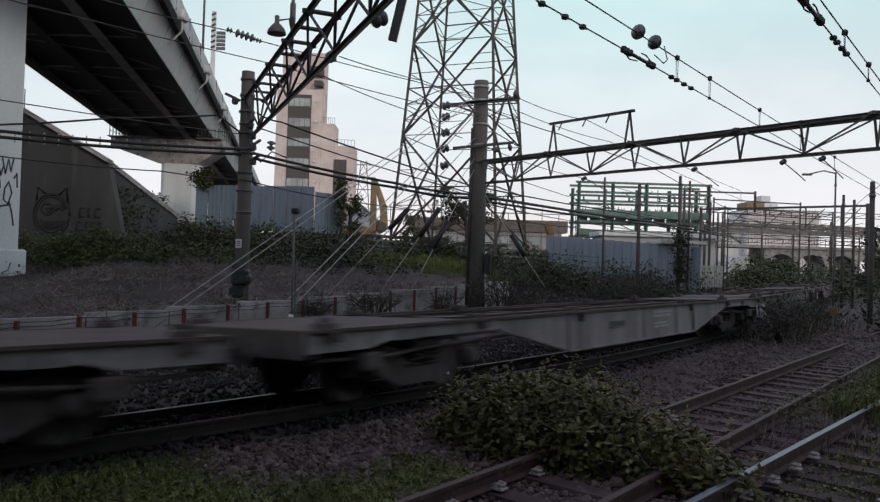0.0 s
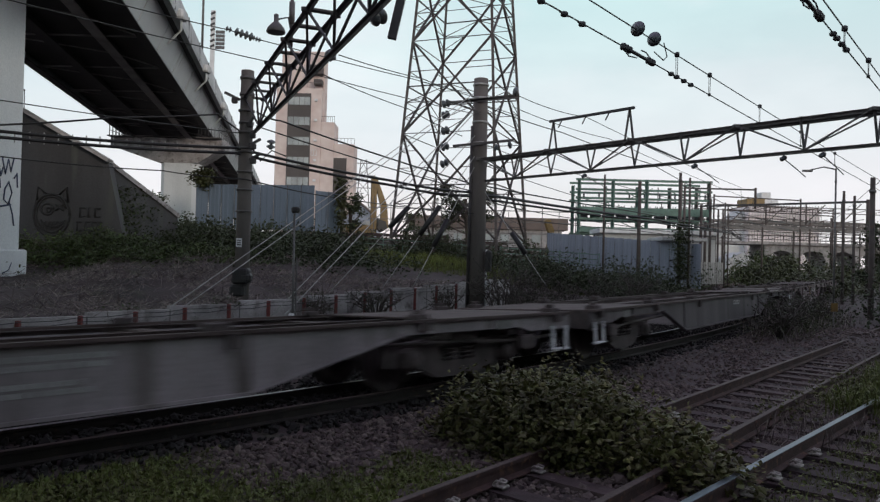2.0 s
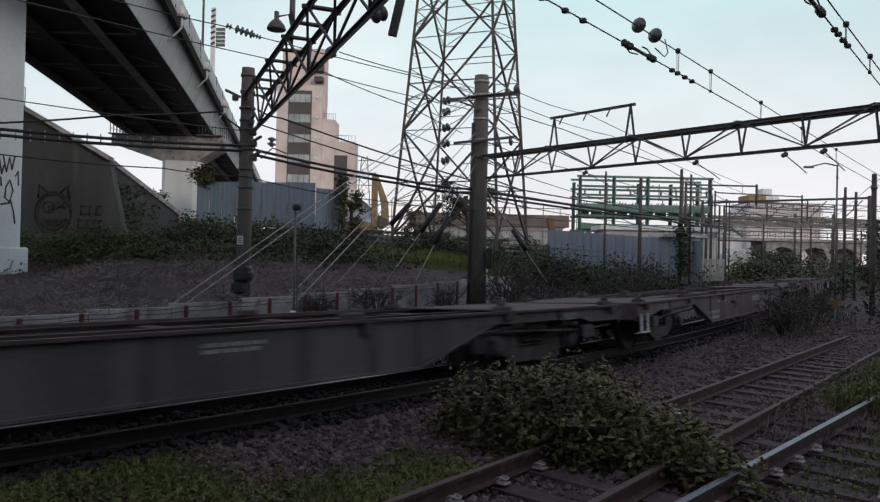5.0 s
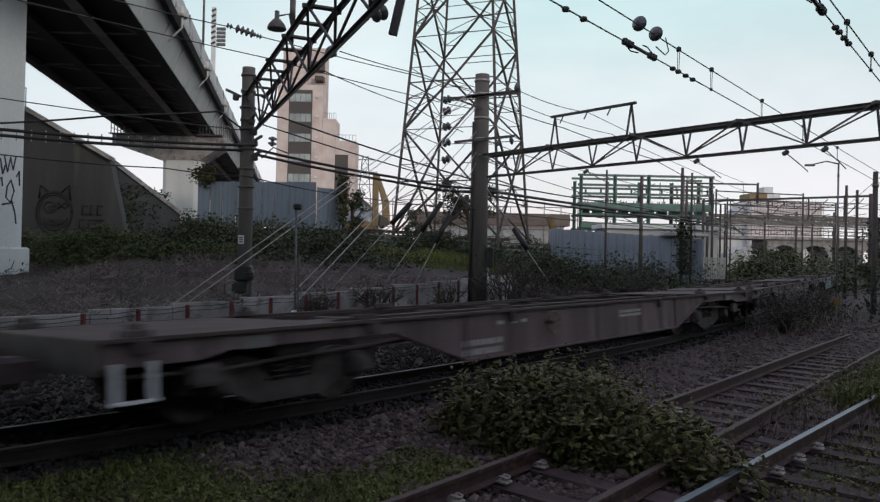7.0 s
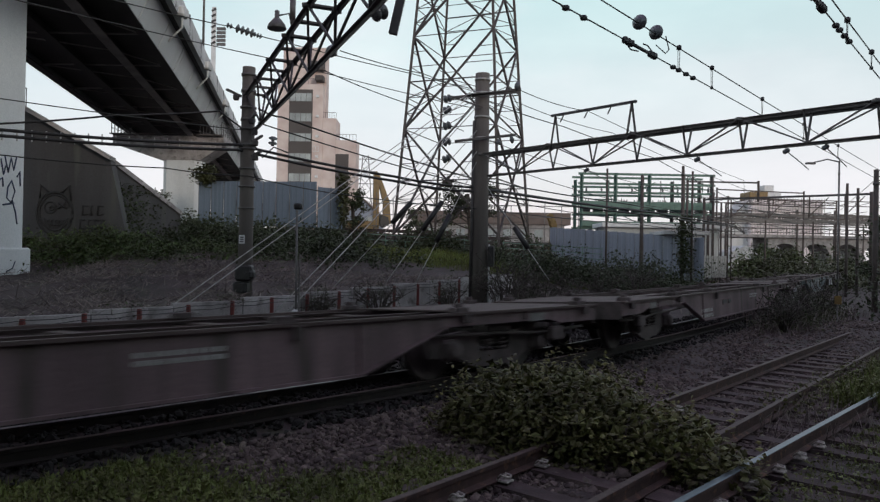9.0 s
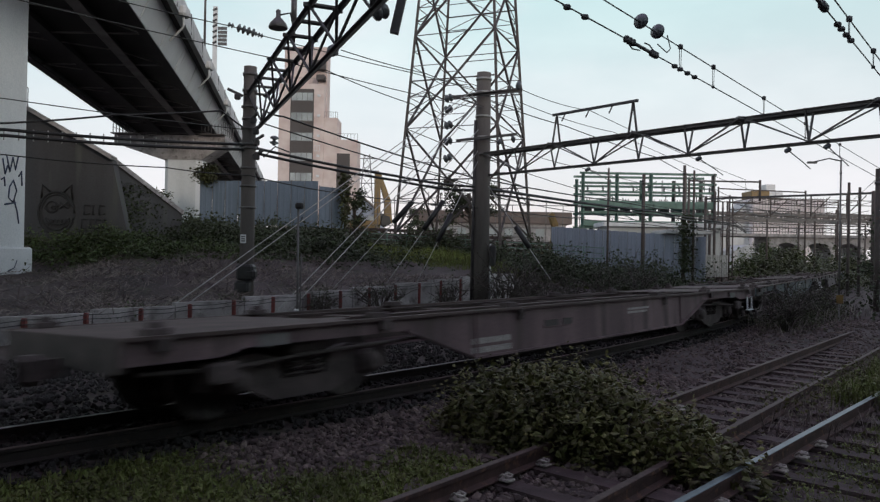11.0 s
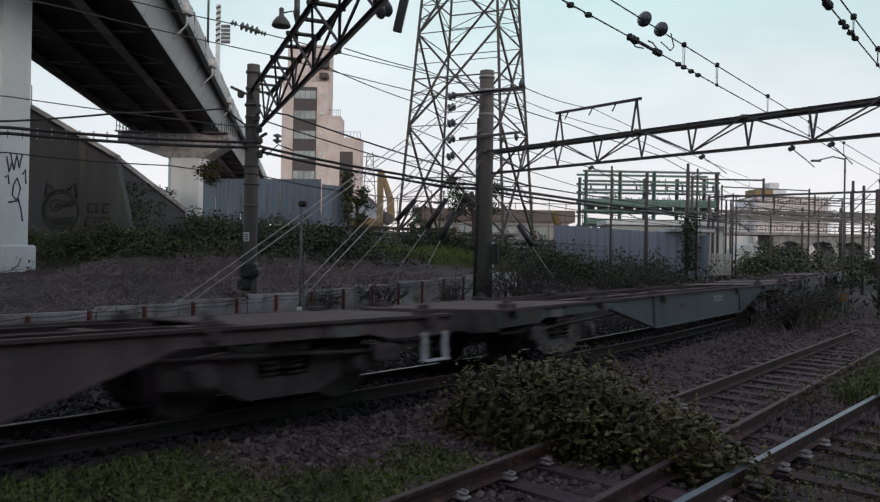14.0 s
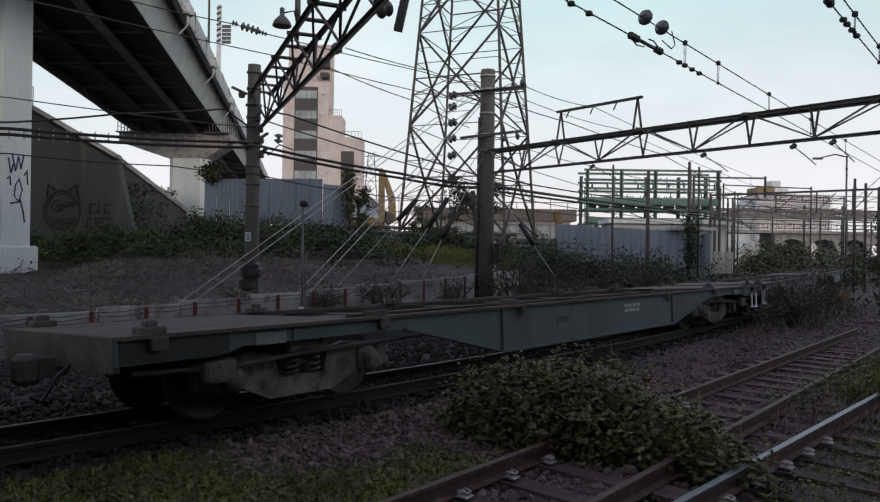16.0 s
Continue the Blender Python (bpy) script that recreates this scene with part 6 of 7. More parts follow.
# ---- substation ----
def substation():
    s = thing("substation", (12.6, 66.0, 1.2), "green steel switchgear frames of a substation", "substation")
    xs = [0, 3.1, 6.2, 9.3, 11.9]
    for y in (0, 3.2):
        for i, x in enumerate(xs):
            bm = bmesh.new()
            angle_bar(bm, (x, y, 0), (x, y, 8.3 - 0.35 * (y > 0)), 0.26, 0.10)
            part("column", bm, GREEN if i < 3 else STEEL_GREY, s)
        for z in (3.3, 4.6, 5.6, 6.5, 7.3, 8.2):
            bm = bmesh.new()
            bar(bm, (-0.3, y - 0.1, z), (12.2, y - 0.1, z), 0.16, 0.20)
            part("crossbeam", bm, GREEN, s)
    for z in (3.6, 5.25):
        bm = bmesh.new()
        box(bm, (5.9, -0.35, z), (11.8, 0.35, 0.5), 0.03)
        for k in range(12):
            box(bm, (0.3 + k * 1.02, -0.54, z), (0.10, 0.04, 0.42), 0.01)
        part("main_girder", bm, GREEN, s, "green plate girder")
    for k in range(10):
        x = 0.6 + k * 1.2
        bm = bmesh.new()
        box(bm, (x, 1.2, 4.95 + 0.25 * (k % 2)), (0.85, 0.9, 0.9), 0.08)
        for j in range(3):
            lathe(bm, [(0.05, 0), (0.14, 0.05), (0.07, 0.12), (0.14, 0.2), (0.06, 0.3), (0.04, 0.5)], Matrix.Translation((x - 0.25 + j * 0.25, 1.0, 5.45)), 8)
        part("switch_unit", bm, GREEN if k % 3 else STEEL_GREY, s)
    for k in range(12):
        bm = bmesh.new()
        x = RNG.uniform(0, 11)
        z = (3.4, 4.6, 6.5, 7.3)[k % 4]
        bar(bm, (x, -0.2, z), (x + RNG.uniform(1, 2.4), -0.1, z + RNG.choice([-1.0, 1.0])), 0.07, 0.07)
        part("brace", bm, GREEN, s)
    for k in range(9):
        bm = bmesh.new()
        x = 0.5 + k * 1.4
        lathe(bm, [(0.03, 0), (0.12, 0.05), (0.05, 0.12), (0.12, 0.2), (0.05, 0.3), (0.12, 0.36), (0.03, 0.5)], Matrix.Translation((x, 0.2, 6.6)), 8)
        part("post_insulator", bm, PORC, s)
    for k in range(26):
        bm = bmesh.new()
        x, z = RNG.uniform(0, 11.5), RNG.uniform(3.2, 7.6)
        if k % 2:
            bar(bm, (x, 0.4, z), (x, 0.4, z + RNG.uniform(0.6, 1.6)), 0.07, 0.07)
        else:
            bar(bm, (x, 0.6, z), (min(12, x + RNG.uniform(1.0, 3.0)), 0.6, z), 0.08, 0.10)
        part("busbar", bm, GREEN if k % 3 else STEEL_GREY, s)
    for z in (2.2, 3.0):
        bm = bmesh.new()
        for k in range(16):
            box(bm, (0.5 + k * 0.75, 2.0, z), (0.35, 0.5, 0.45), 0.05)
        bar(bm, (0, 2.0, z - 0.3), (12, 2.0, z - 0.3), 0.2, 0.15)
        part("busbar_row", bm, STEEL_GREY, s)
    h = thing("substation_shed", (16.75, 48.6, 0.6), "small white flat-roofed concrete shed", "shed")
    bm = bmesh.new()
    box(bm, (0.0, 1.5, 1.35), (1.5, 3.0, 2.9), 0.03)
    part("wall", bm, WHITE, h)
    bm = bmesh.new()
    box(bm, (-0.4, 1.4, 2.9), (3.0, 3.6, 0.25), 0.03)
    part("roof", bm, CONC, h)
    bm = bmesh.new()
    box(bm, (0.2, -0.02, 1.0), (0.7, 0.06, 1.9), 0.01)
    part("door", bm, STEEL_GREY, h)
    h = thing("long_low_building", (15.0, 57.0, 1.0), "long low pale building behind the hoarding", "building")
    bm = bmesh.new()
    box(bm, (2.5, 2.0, 1.5), (9.0, 3.0, 3.4), 0.03)
    part("wall", bm, CONC, h)
    bm = bmesh.new()
    box(bm, (2.5, 2.0, 3.35), (9.8, 3.8, 0.35), 0.03)
    part("roof", bm, WHITE, h)
    f = thing("picket_fence", (17.6, 48.5, 0.5), "pale upright picket fence by the shed", "fence")
    for k in range(14):
        bm = bmesh.new()
        box(bm, (k * 0.16, k * 0.12, 0.75), (0.09, 0.03, 1.5), 0.01)
        part("picket", bm, STAY, f)


substation()


def steel_pole(x, y, z0, z1, r, m, label, name="line_pole"):
    p = thing(name, (x, y, z0), label, "pole", "line poles")
    bm = bmesh.new()
    tube(bm, (0, 0, -1.0), (0, 0, z1 - z0), r * 0.85, r * 0.7, 10)
    part("shaft", bm, m, p)
    bm = bmesh.new()
    tube(bm, (0, 0, z1 - z0 - 0.6), (0, 0, z1 - z0 - 0.5), r * 0.95, n=10)
    part("band", bm, STEEL_GREY, p)
    return p


CP = "dark rusty line pole beside the tracks"
for x, y, z0, z1, r in ((12.4, 45.0, 0.4, 6.95, 0.15), (10.2, 45.0, 0.6, 7.3, 0.09), (15.6, 47.0, 0.5, 7.8, 0.14), (16.3, 47.2, 0.5, 7.5, 0.10),
                        (20.6, 55.0, 0, 6.9, 0.13), (21.6, 56.0, 0, 6.2, 0.10), (30.6, 78, 0, 8.0, 0.15), (22.4, 40.0, 0, 6.1, 0.10), (23.0, 40.0, 0, 5.85, 0.10), (16.8, 28.0, 0, 5.35, 0.13),
                        (38.0, 74.0, 0, 6.6, 0.12), (44.0, 80.0, 0, 7.0, 0.12), (34.0, 76.0, 0, 6.6, 0.12)):
    steel_pole(x, y, z0, z1, r, POLE_RUST, CP)
v = steel_pole(16.45, 30.0, 0, 5.95, 0.05, STEEL_GREY, "slim galvanised lamp pole", "lamp_pole")
bm = bmesh.new()
path_tube(bm, [(0, 0, 5.9), (-0.5, 0, 6.0), (-1.1, 0, 5.85)], 0.03, 6)
box(bm, (-1.2, 0, 5.82), (0.4, 0.14, 0.08), 0.02)
part("lamp_arm", bm, STEEL_GREY, v)
leafbank("vine_column", 1800, lambda n: np.stack([RNG.normal(15.7, 0.28, n), RNG.normal(46.8, 0.2, n), RNG.uniform(0.8, 4.6, n)], 1), 0.16, LEAF_DK, "dark vine climbing a line pole")


def portal(x0, y0, x1, y1, z, h, r, m, label, foot=-0.6):
    """A far gantry: a trussed beam between two poles."""
    g = thing("far_gantry", (0, 0, 0), label, "gantry", "far gantries")
    a, b = Vector((x0, y0, z)), Vector((x1, y1, z))
    n = max(4, int((b - a).length / 2.2))
    bm = bmesh.new()
    bar(bm, a, b, r, r)
    part("chord", bm, m, g)
    if h:
        bm = bmesh.new()
        bar(bm, a + Vector((0, 0, h)), b + Vector((0, 0, h)), r, r)
        part("chord", bm, m, g)
        for i in range(n):
            p, q = a.lerp(b, i / n), a.lerp(b, (i + 1) / n)
            bm = bmesh.new()
            bar(bm, p, q + Vector((0, 0, h)), r * 0.7, r * 0.7)
            bar(bm, q, q + Vector((0, 0, h)), r * 0.7, r * 0.7)
            part("web", bm, m, g)
    for p, low in ((a, -0.6), (b, foot)):
        bm = bmesh.new()
        tube(bm, (p.x, p.y, low), (p.x, p.y, z + h + 0.15), r * 0.8, n=8)
        part("pole", bm, POLE_RUST, g)
    return g


FG = "grey steel catenary gantry further along"
portal(19.9, 55.0, 28.5, 48.0, 6.3, 0, 0.14, STEEL_DARK, FG)
for u in (0.18, 0.42, 0.66, 0.86):
    c = thing("cantilever_arm", (19.9 + 8.6 * u, 55.0 - 7.0 * u, 6.3), "rusty cantilever arm hung from the far gantry", "registration arm", "far arms")
    bm = bmesh.new()
    bar(bm, (0, 0, 0), (0, 0, -1.5), 0.07, 0.07)
    part("post", bm, POLE_RUST, c)
    bm = bmesh.new()
    bar(bm, (0, 0, -1.4), (1.5, 0.3, -0.05), 0.05, 0.05)
    part("stay", bm, POLE_RUST, c)
    bm = bmesh.new()
    bar(bm, (0, 0, -1.4), (1.7, 0.35, -1.1), 0.04, 0.04)
    part("steady_arm", bm, STEEL_GREY, c)
portal(20.6, 56.0, 40.0, 60.0, 5.0, 0, 0.14, STEEL_GREY, FG)
portal(20.3, 60.0, 26.2, 60.0, 8.2, 0, 0.13, STEEL_DARK, FG, 6.6)
portal(30.0, 80.0, 56.0, 84.0, 6.0, 0.7, 0.16, STEEL_GREY, FG)
portal(32.0, 90.0, 66.0, 96.0, 6.8, 0.8, 0.18, STEEL_GREY, FG)
portal(38.0, 104.0, 78.0, 108.0, 7.6, 0.9, 0.2, STEEL_GREY, FG)
portal(44.0, 118.0, 92.0, 122.0, 8.2, 1.0, 0.22, STEEL_GREY, FG)
for x0, y0, x1, y1, z, h in ((24.5, 62, 36.0, 66, 6.6, 0.5), (26.0, 68, 42.0, 72, 5.2, 0), (28.0, 70, 46.0, 76, 6.1, 0.5), (22.0, 58, 30.0, 60, 7.4, 0), (34.0, 98, 70.0, 102, 5.6, 0.6), (30.0, 86, 60.0, 90, 8.6, 0.6)):
    portal(x0, y0, x1, y1, z, h, 0.09, POLE_RUST, FG)
for i, (x, y) in enumerate(((46.5, 78.0), (52.5, 88.0), (57.5, 92.0), (64.0, 100.0), (55.0, 112.0), (63.0, 116.0), (72.0, 116.0))):
    steel_pole(x, y, 0, 8.5 + 0.3 * i, 0.2, POLE_RUST, CP)
for k in range(7):
    cable("wire", [(21 + k * 0.9, 55 + k * 0.3, 5.2 + 0.35 * (k % 3)), (60 + k * 3.5, 118, 6.5 + 0.5 * (k % 3))], 0.03, WIRE, THIN, 0.1)
cable("wire", [(9.3, 13.5, 4.35), (16.4, 27.6, 4.8), (40, 74, 6.4)], 0.012, WIRE, THIN, 0.02)
for x, y in ((4.05, 20.7), (6.3, 18.05), (7.75, 16.4), (8.3, 15.75), (9.6, 14.2)):
    insulator((x, y, 4.22), (0.6, 0.4, 0.3), n=3, r=0.055)
    d = thing("pull_off_arm", (x, y, 4.24), "thin steel pull-off arm under the gantry", "registration arm", "pull-off arms")
    bm = bmesh.new()
    path_tube(bm, [(0, 0, 0.15), (0.1, 0.1, 0.0), (0.7, 0.65, -0.18), (1.0, 0.9, -0.30)], 0.013, 5)
    part("rod", bm, STEEL_GREY, d)


# ---- distant blocks ----
def far_blocks():
    b = thing("sheeted_building", (77, 180, 0), "pale building wrapped in pinkish scaffold sheeting", "building")
    bm = bmesh.new()
    box(bm, (8.9, 6, 8.5), (18.0, 12, 17.0), 0.1)
    part("wall", bm, SCAF, b)
    bm = bmesh.new()
    prism(bm, [(-8.5, 0), (0, 0), (0, 16.5), (-3.5, 13.5), (-8.5, 11.5)], 2, 10)
    part("side_wing", bm, CONC, b)
    for k in range(26):
        bm = bmesh.new()
        tube(bm, (k * 0.72, -0.4, 0), (k * 0.72, -0.4, 17.4), 0.07, n=5)
        part("scaffold_tube", bm, STAY, b)
    for z in (6, 8.2, 10.4, 12.6, 14.8):
        bm = bmesh.new()
        bar(bm, (0, -0.5, z), (18, -0.5, z), 0.3, 0.10)
        part("scaffold_deck", bm, STAY, b)
    bm = bmesh.new()
    box(bm, (2.2, 4, 18.0), (4.6, 6, 2.0), 0.1)
    part("roof_house", bm, YELLOW, b, "yellow-brown roof house")
    bm = bmesh.new()
    box(bm, (5.2, 4, 19.3), (2.4, 4, 3.0), 0.1)
    box(bm, (7.4, 4, 18.2), (1.8, 4, 1.4), 0.1)
    part("roof_house", bm, WHITE, b)
    v = thing("concrete_viaduct", (52, 122, 0), "old concrete railway viaduct with arched openings", "viaduct")
    for k in range(5):
        bm = bmesh.new()
        x0 = 3.0 + k * 5.2
        pts = [(x0, 0), (x0 + 0.7, 0), (x0 + 0.7, 3.0)]
        pts += [(x0 + 2.95 - 2.25 * math.cos(radians(a)), 3.0 + 1.7 * math.sin(radians(a))) for a in range(0, 181, 20)]
        pts += [(x0 + 5.2, 3.0), (x0 + 5.2, 5.6), (x0, 5.6)]
        prism(bm, pts[::-1], 0, 6)
        part("arch", bm, CONC_WALL, v)
    bm = bmesh.new()
    box(bm, (10, 3, 5.85), (40, 7, 0.45), 0.05)
    part("deck_edge", bm, CONC_WALL, v)
    for z, d in ((6.5, 0), (7.1, 0)):
        bm = bmesh.new()
        bar(bm, (-10, -0.4, z), (30, -0.4, z), 0.07, 0.07)
        part("parapet_rail", bm, STEEL_GREY, v)
    for k in range(28):
        bm = bmesh.new()
        tube(bm, (-10 + k * 1.45, -0.4, 6.0), (-10 + k * 1.45, -0.4, 7.4), 0.06, n=5)
        part("rail_post", bm, STEEL_GREY, v)
    h = thing("distant_house", (45, 112, 0), "small white house beyond the tracks", "house")
    bm = bmesh.new()
    prism(bm, [(0, 0), (4.5, 0), (4.5, 3.0), (2.2, 4.0), (0, 3.0)][::-1], 0, 6)
    part("wall", bm, CONC, h)
    for k in range(2):
        bm = bmesh.new()
        box(bm, (1.2 + k * 2.0, -0.03, 2.2), (1.2, 0.08, 1.2), 0)
        part("window", bm, GLASSY, h)
    t = thing("white_truck", (57.0, 132, 0), "white box truck parked beyond the tracks", "truck")
    bm = bmesh.new()
    box(bm, (2.8, 1, 2.2), (4.2, 2.2, 2.6), 0.06)
    part("cargo_box", bm, WHITE, t)
    bm = bmesh.new()
    box(bm, (0.1, 1, 1.6), (1.2, 2.1, 1.9), 0.15)
    part("cab", bm, WHITE, t)
    for x in (0.1, 3.8):
        bm = bmesh.new()
        lathe(bm, [(0.1, -0.12), (0.42, -0.1), (0.45, 0), (0.42, 0.1), (0.1, 0.12)], Matrix.Translation((x, 0, 0.42)) @ Matrix.Rotation(math.pi / 2, 4, "X"), 14)
        part("wheel", bm, BLACKBOX, t)
    # sheds behind the pylon
    w = thing("long_warehouse", (-2.0, 92, 3.0), "long warehouse with brown roof and pale wall", "warehouse")
    bm = bmesh.new()
    box(bm, (8.0, 4, -0.6), (19.0, 8, 6.8), 0.05)
    part("wall", bm, CONC_WALL, w)
    for k in range(9):
        bm = bmesh.new()
        box(bm, (0.2 + k * 2.0, -0.03, 1.6), (1.1, 0.08, 1.0), 0)
        part("window", bm, GLASSY, w)
    bm = bmesh.new()
    prism(bm, [(-2.0, 2.8), (18.2, 2.8), (18.2, 4.3), (-2.0, 4.3)][::-1], -0.4, 8.4)
    part("roof", bm, ROOF, w)
    w = thing("pale_house", (-12.6, 92, 3.4), "pale blue house with gable roof", "house")
    bm = bmesh.new()
    prism(bm, [(0, -3.6), (4.4, -3.6), (4.4, 3.2), (2.2, 5.2), (0, 3.2)][::-1], 0, 6)
    part("wall", bm, HOARD2, w)
    bm = bmesh.new()
    bar(bm, (-0.2, 3, 3.1), (2.2, 3, 5.3), 6.6, 0.18)
    bar(bm, (2.2, 3, 5.3), (4.6, 3, 3.1), 6.6, 0.18)
    part("roof", bm, ROOF, w)


far_blocks()


def excavator(x, y, z, k, label, upright=False):
    e = thing("excavator", pose(x, y, z, 0, 0, 20), label, "excavator", "site machines")
    for sy in (-1, 1):
        bm = bmesh.new()
        prism(bm, [(-1.6, 0.2), (-1.3, 0), (1.3, 0), (1.6, 0.2), (1.6, 0.6), (1.3, 0.8), (-1.3, 0.8), (-1.6, 0.6)][::-1], sy * 1.0 - 0.25, sy * 1.0 + 0.25)
        part("crawler", bm, BLACKBOX, e)
    bm = bmesh.new()
    box(bm, (-0.5, 0, 1.5), (2.6, 2.3, 1.2), 0.15)
    part("engine_housing", bm, YELLOW, e)
    bm = bmesh.new()
    box(bm, (0.9, 0.6, 1.8), (1.2, 1.0, 1.7), 0.15)
    part("cab", bm, GLASSY, e)
    bm = bmesh.new()
    if upright:
        boom = [(0.95, 1.4), (1.55, 1.4), (1.5, 6.7), (1.25, 7.35), (0.95, 7.0)]
        stick = [(1.15, 7.25), (1.55, 7.0), (2.65, 4.3), (2.85, 1.9), (2.0, 1.9), (2.0, 4.1)]
    else:
        boom = [(1.2, 1.4), (1.5, 1.2), (1.4 + k, 5.2), (0.9 + k * 0.9, 6.4), (0.6 + k * 0.8, 6.2), (1.0 + k * 0.8, 4.6)]
        stick = [(0.7 + k * 0.9, 6.5), (0.4 + k * 0.8, 6.2), (1.6 + k, 2.6), (1.9 + k, 2.7)]
    prism(bm, boom, -0.22, 0.22)
    part("boom", bm, YELLOW, e)
    bm = bmesh.new()
    prism(bm, stick, -0.18, 0.18)
    part("stick", bm, YELLOW, e)
    bm = bmesh.new()
    prism(bm, [(1.4 + k, 2.8), (2.1 + k, 2.6), (2.3 + k, 1.9), (1.7 + k, 1.5), (1.2 + k, 1.9)], -0.5, 0.5)
    part("bucket", bm, BLACKBOX, e)


excavator(-8.2, 74.0, 2.9, 0.35, "yellow excavator with raised boom on the site", True)
excavator(10.2, 78.0, 0.0, 0.9, "yellow excavator behind the green fence")


def far_pylon(x, y, z, h, w, label):
    p = thing("far_pylon", (x, y, z), label, "pylon", "far pylons")
    for sx in (-1, 1):
        bm = bmesh.new()
        bar(bm, (sx * w, 0, 0), (sx * w * 0.25, 0, h), 0.35, 0.35)
        part("leg", bm, STEEL_GREY, p)
    n = 9
    for i in range(n):
        a, b = i / n, (i + 1) / n
        wa, wb = w * (1 - 0.75 * a), w * (1 - 0.75 * b)
        bm = bmesh.new()
        bar(bm, (-wa, 0, a * h), (wb, 0, b * h), 0.2, 0.2)
        bar(bm, (wa, 0, a * h), (-wb, 0, b * h), 0.2, 0.2)
        part("brace", bm, STEEL_GREY, p)
    for t in (0.72, 0.84, 0.96):
        bm = bmesh.new()
        bar(bm, (-w * 0.95, 0, t * h), (w * 0.95, 0, t * h), 0.3, 0.3)
        part("cross_arm", bm, STEEL_GREY, p)


far_pylon(-33.0, 300, -0.3, 43, 4.5, "distant grey lattice pylon on the skyline")
far_pylon(-3.0, 320, -0.3, 28, 3.5, "distant grey lattice pylon on the skyline")

# green site fence and scaffold rails by the pylon
gf = thing("mesh_fence", (0, 0, 0), "green site fence with rail and posts below the pylon", "fence")
for k in range(16):
    x = -9.0 + k * 1.3
    bm = bmesh.new()
    tube(bm, (x, 47.5, 1.6), (x, 47.5, 3.3 - 0.06 * k), 0.03, n=6)
    part("post", bm, GREEN, gf)
for dz in (0.0, 0.35, 0.7):
    bm = bmesh.new()
    bar(bm, (-9.0, 47.5, 3.2 - dz), (10.5, 47.5, 2.3 - dz), 0.04, 0.05)
    part("rail", bm, GREEN, gf)
sf = thing("site_scaffold", (0, 0, 0), "grey tube scaffold on the building site", "scaffold")
for k in range(13):
    x = -6.0 + k * 1.5
    bm = bmesh.new()
    tube(bm, (x, 64, 2.5), (x, 64, 7.2 - (k % 3) * 0.5), 0.035, n=5)
    part("standard", bm, STEEL_GREY, sf)
for z in (4.2, 5.2, 6.2):
    bm = bmesh.new()
    tube(bm, (-6.5, 64, z), (12.5, 64, z), 0.035, n=5)
    part("ledger", bm, STEEL_GREY, sf)


def material_stack(x, y, z, rows, ln, label):
    """Long planks and beams piled crosswise on bearers."""
    t = thing("material_stack", pose(x, y, z, 0, 0, RNG.uniform(-6, 6)), label, "stacked timber", "stacks on the site")
    for r in range(rows):
        for k in range(5):
            bm = bmesh.new()
            l = ln * RNG.uniform(0.85, 1.0)
            box(bm, (RNG.uniform(-0.2, 0.2), -0.8 + k * 0.4, 0.28 + r * 0.34), (l, 0.3, 0.22), 0.02)
            part("beam", bm, (POLE_RUST, SLEEPER, STEEL_DARK)[(r + k) % 3], t)
        for u in (-0.35, 0.0, 0.35):
            bm = bmesh.new()
            box(bm, (u * ln, 0, 0.11 + r * 0.34), (0.12, 2.0, 0.115), 0.01)
            part("bearer", bm, SLEEPER, t)


for x, y, z, rows, ln in ((-6.2, 57.0, 1.9, 5, 4.0), (-1.6, 58.5, 1.9, 5, 4.6), (3.4, 59.0, 1.5, 5, 4.4), (7.4, 60.5, 0.8, 6, 3.2)):
    material_stack(x, y, z, rows, ln, "dark stacked beams on the building site")


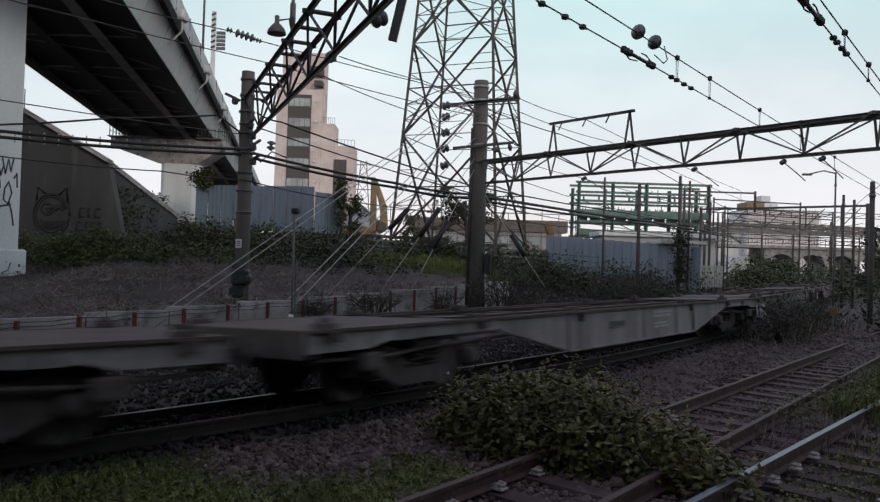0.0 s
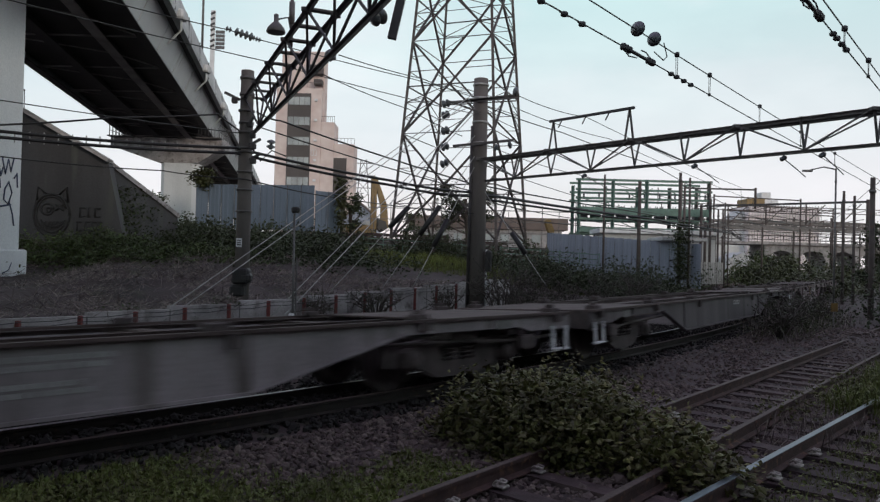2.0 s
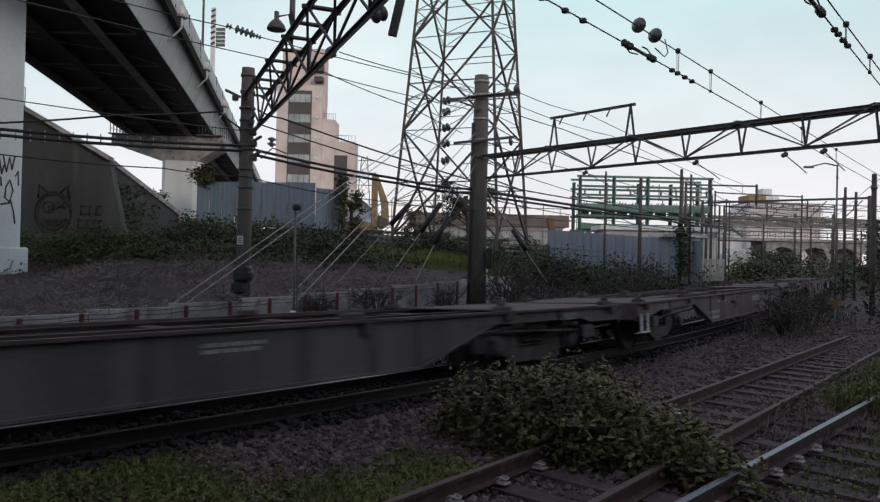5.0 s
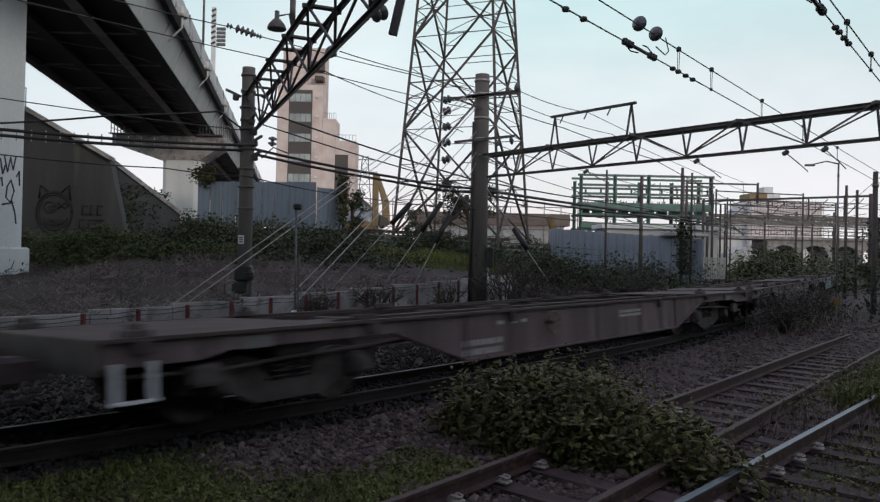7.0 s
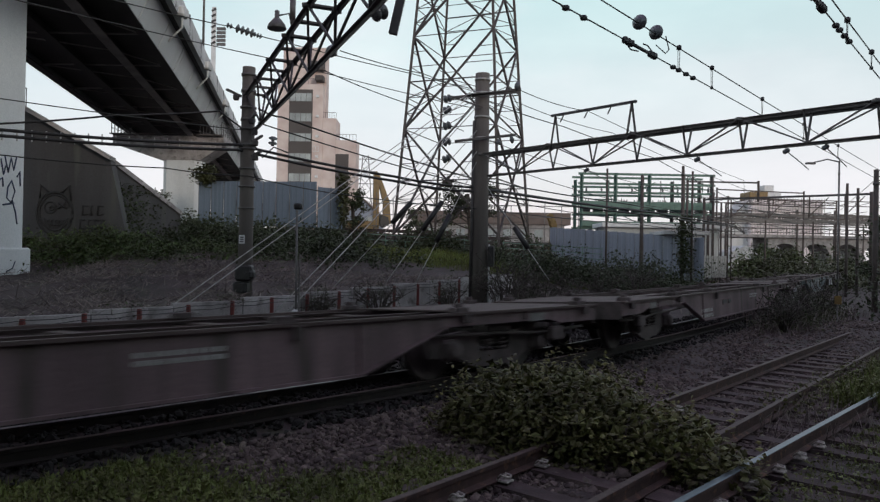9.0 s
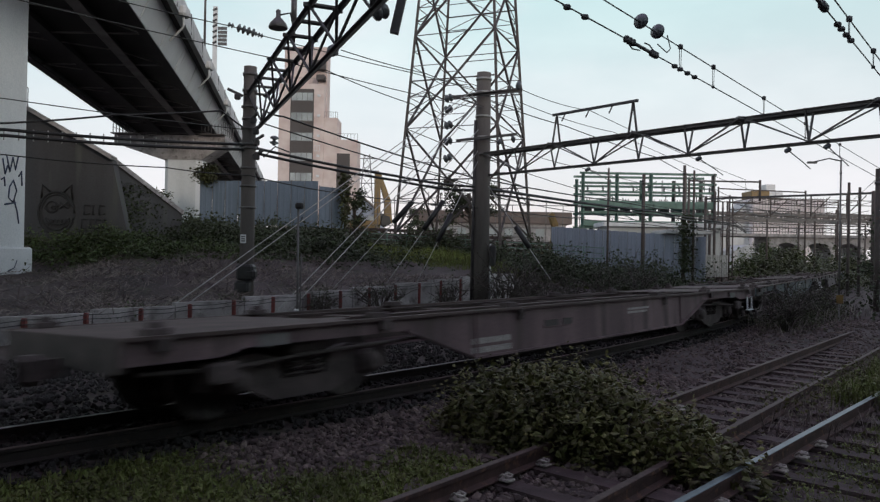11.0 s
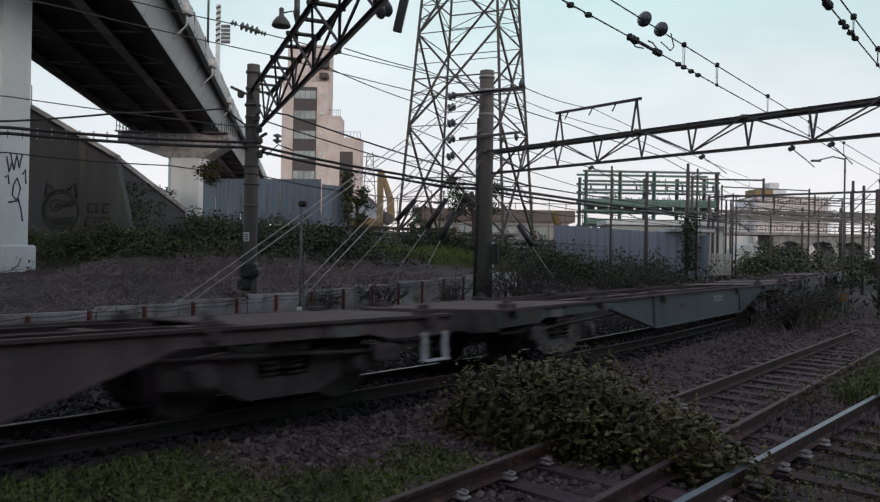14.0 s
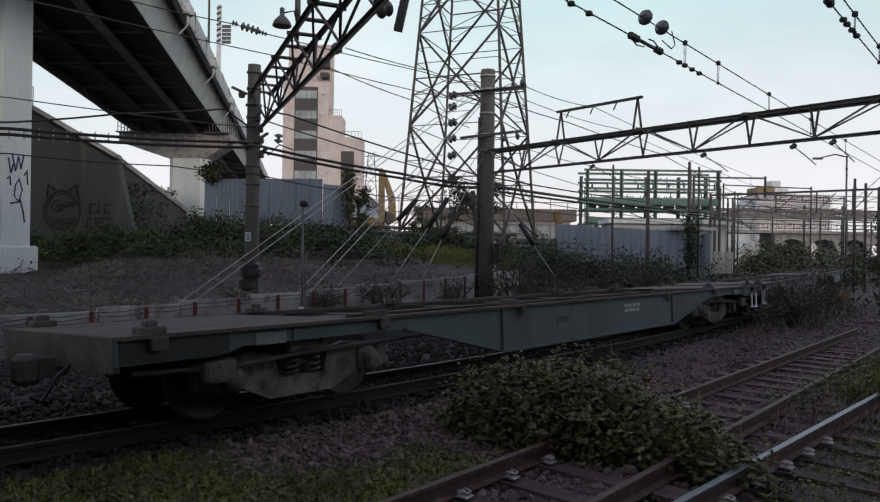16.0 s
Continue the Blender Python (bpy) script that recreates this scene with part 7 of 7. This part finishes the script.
# ---- trees ----
def tree(x, y, h, r, n, size, m, label):
    g = hz(x, y)
    t = thing("tree", (x, y, g), label, "tree")
    bm = bmesh.new()
    path_tube(bm, [(0, 0, -0.2), (0.05 * h, 0, h * 0.3), (0.02 * h, 0.03 * h, h * 0.6), (0, 0, h * 0.9)], 0.03 * h, 8)
    tips = []
    for k in range(14):
        a, z0 = RNG.uniform(0, 6.28), RNG.uniform(0.25, 0.8) * h
        e = Vector((math.cos(a) * r * RNG.uniform(0.4, 0.9), math.sin(a) * r * RNG.uniform(0.4, 0.9), z0 + RNG.uniform(0.1, 0.3) * h))
        path_tube(bm, [(0.02 * h, 0, z0), e * 0.5 + Vector((0, 0, z0 * 0.5)), e], 0.010 * h, 5)
        tips.append(tuple(e))
    part("trunk", bm, TWIG, t)
    p = np.concatenate([blob_points(n // 14, e, (r * 0.42, r * 0.42, r * 0.34), 0.2) for e in tips])
    part("crown", scatter(LEAF_T, LEAF_F, p, RNG.uniform(0.6, 1.3, len(p)) * size, 1.0), m, t)


tree(-6.0, 47.0, 3.6, 1.0, 1500, 0.16, LEAF_DK, "small dark tree beside the hoarding")
tree(1.9, 58.0, 5.2, 2.2, 3200, 0.22, LEAF_DK, "dark tree behind the pylon")
tree(-3.0, 78.0, 4.6, 1.3, 1200, 0.24, LEAF_DK, "dark round tree on the site")
tree(19.5, 31.0, 3.4, 1.5, 2400, 0.15, LEAF_DK, "dark leafy young tree by the line")
tree(17.0, 25.5, 2.6, 1.2, 2400, 0.12, LEAF_DK, "dark leafy young tree by the line")
tree(45.0, 100.0, 3.6, 2.2, 1600, 0.35, LEAF_DK, "dark tree before the viaduct")
tree(29.5, 64.0, 2.6, 1.7, 1500, 0.24, LEAF_MID, "green tree between the far tracks")
# orange marker between the tracks
o = thing("track_marker", (11.25, 20.5, -0.2), "small orange marker post among the weeds", "marker")
bm = bmesh.new()
box(bm, (0, 0, 0.45), (0.03, 0.03, 0.9), 0.005)
part("stake", bm, PLATE, o)
bm = bmesh.new()
box(bm, (0, -0.03, 0.85), (0.20, 0.03, 0.24), 0.01)
part("plate", bm, YELLOW, o)

motions()
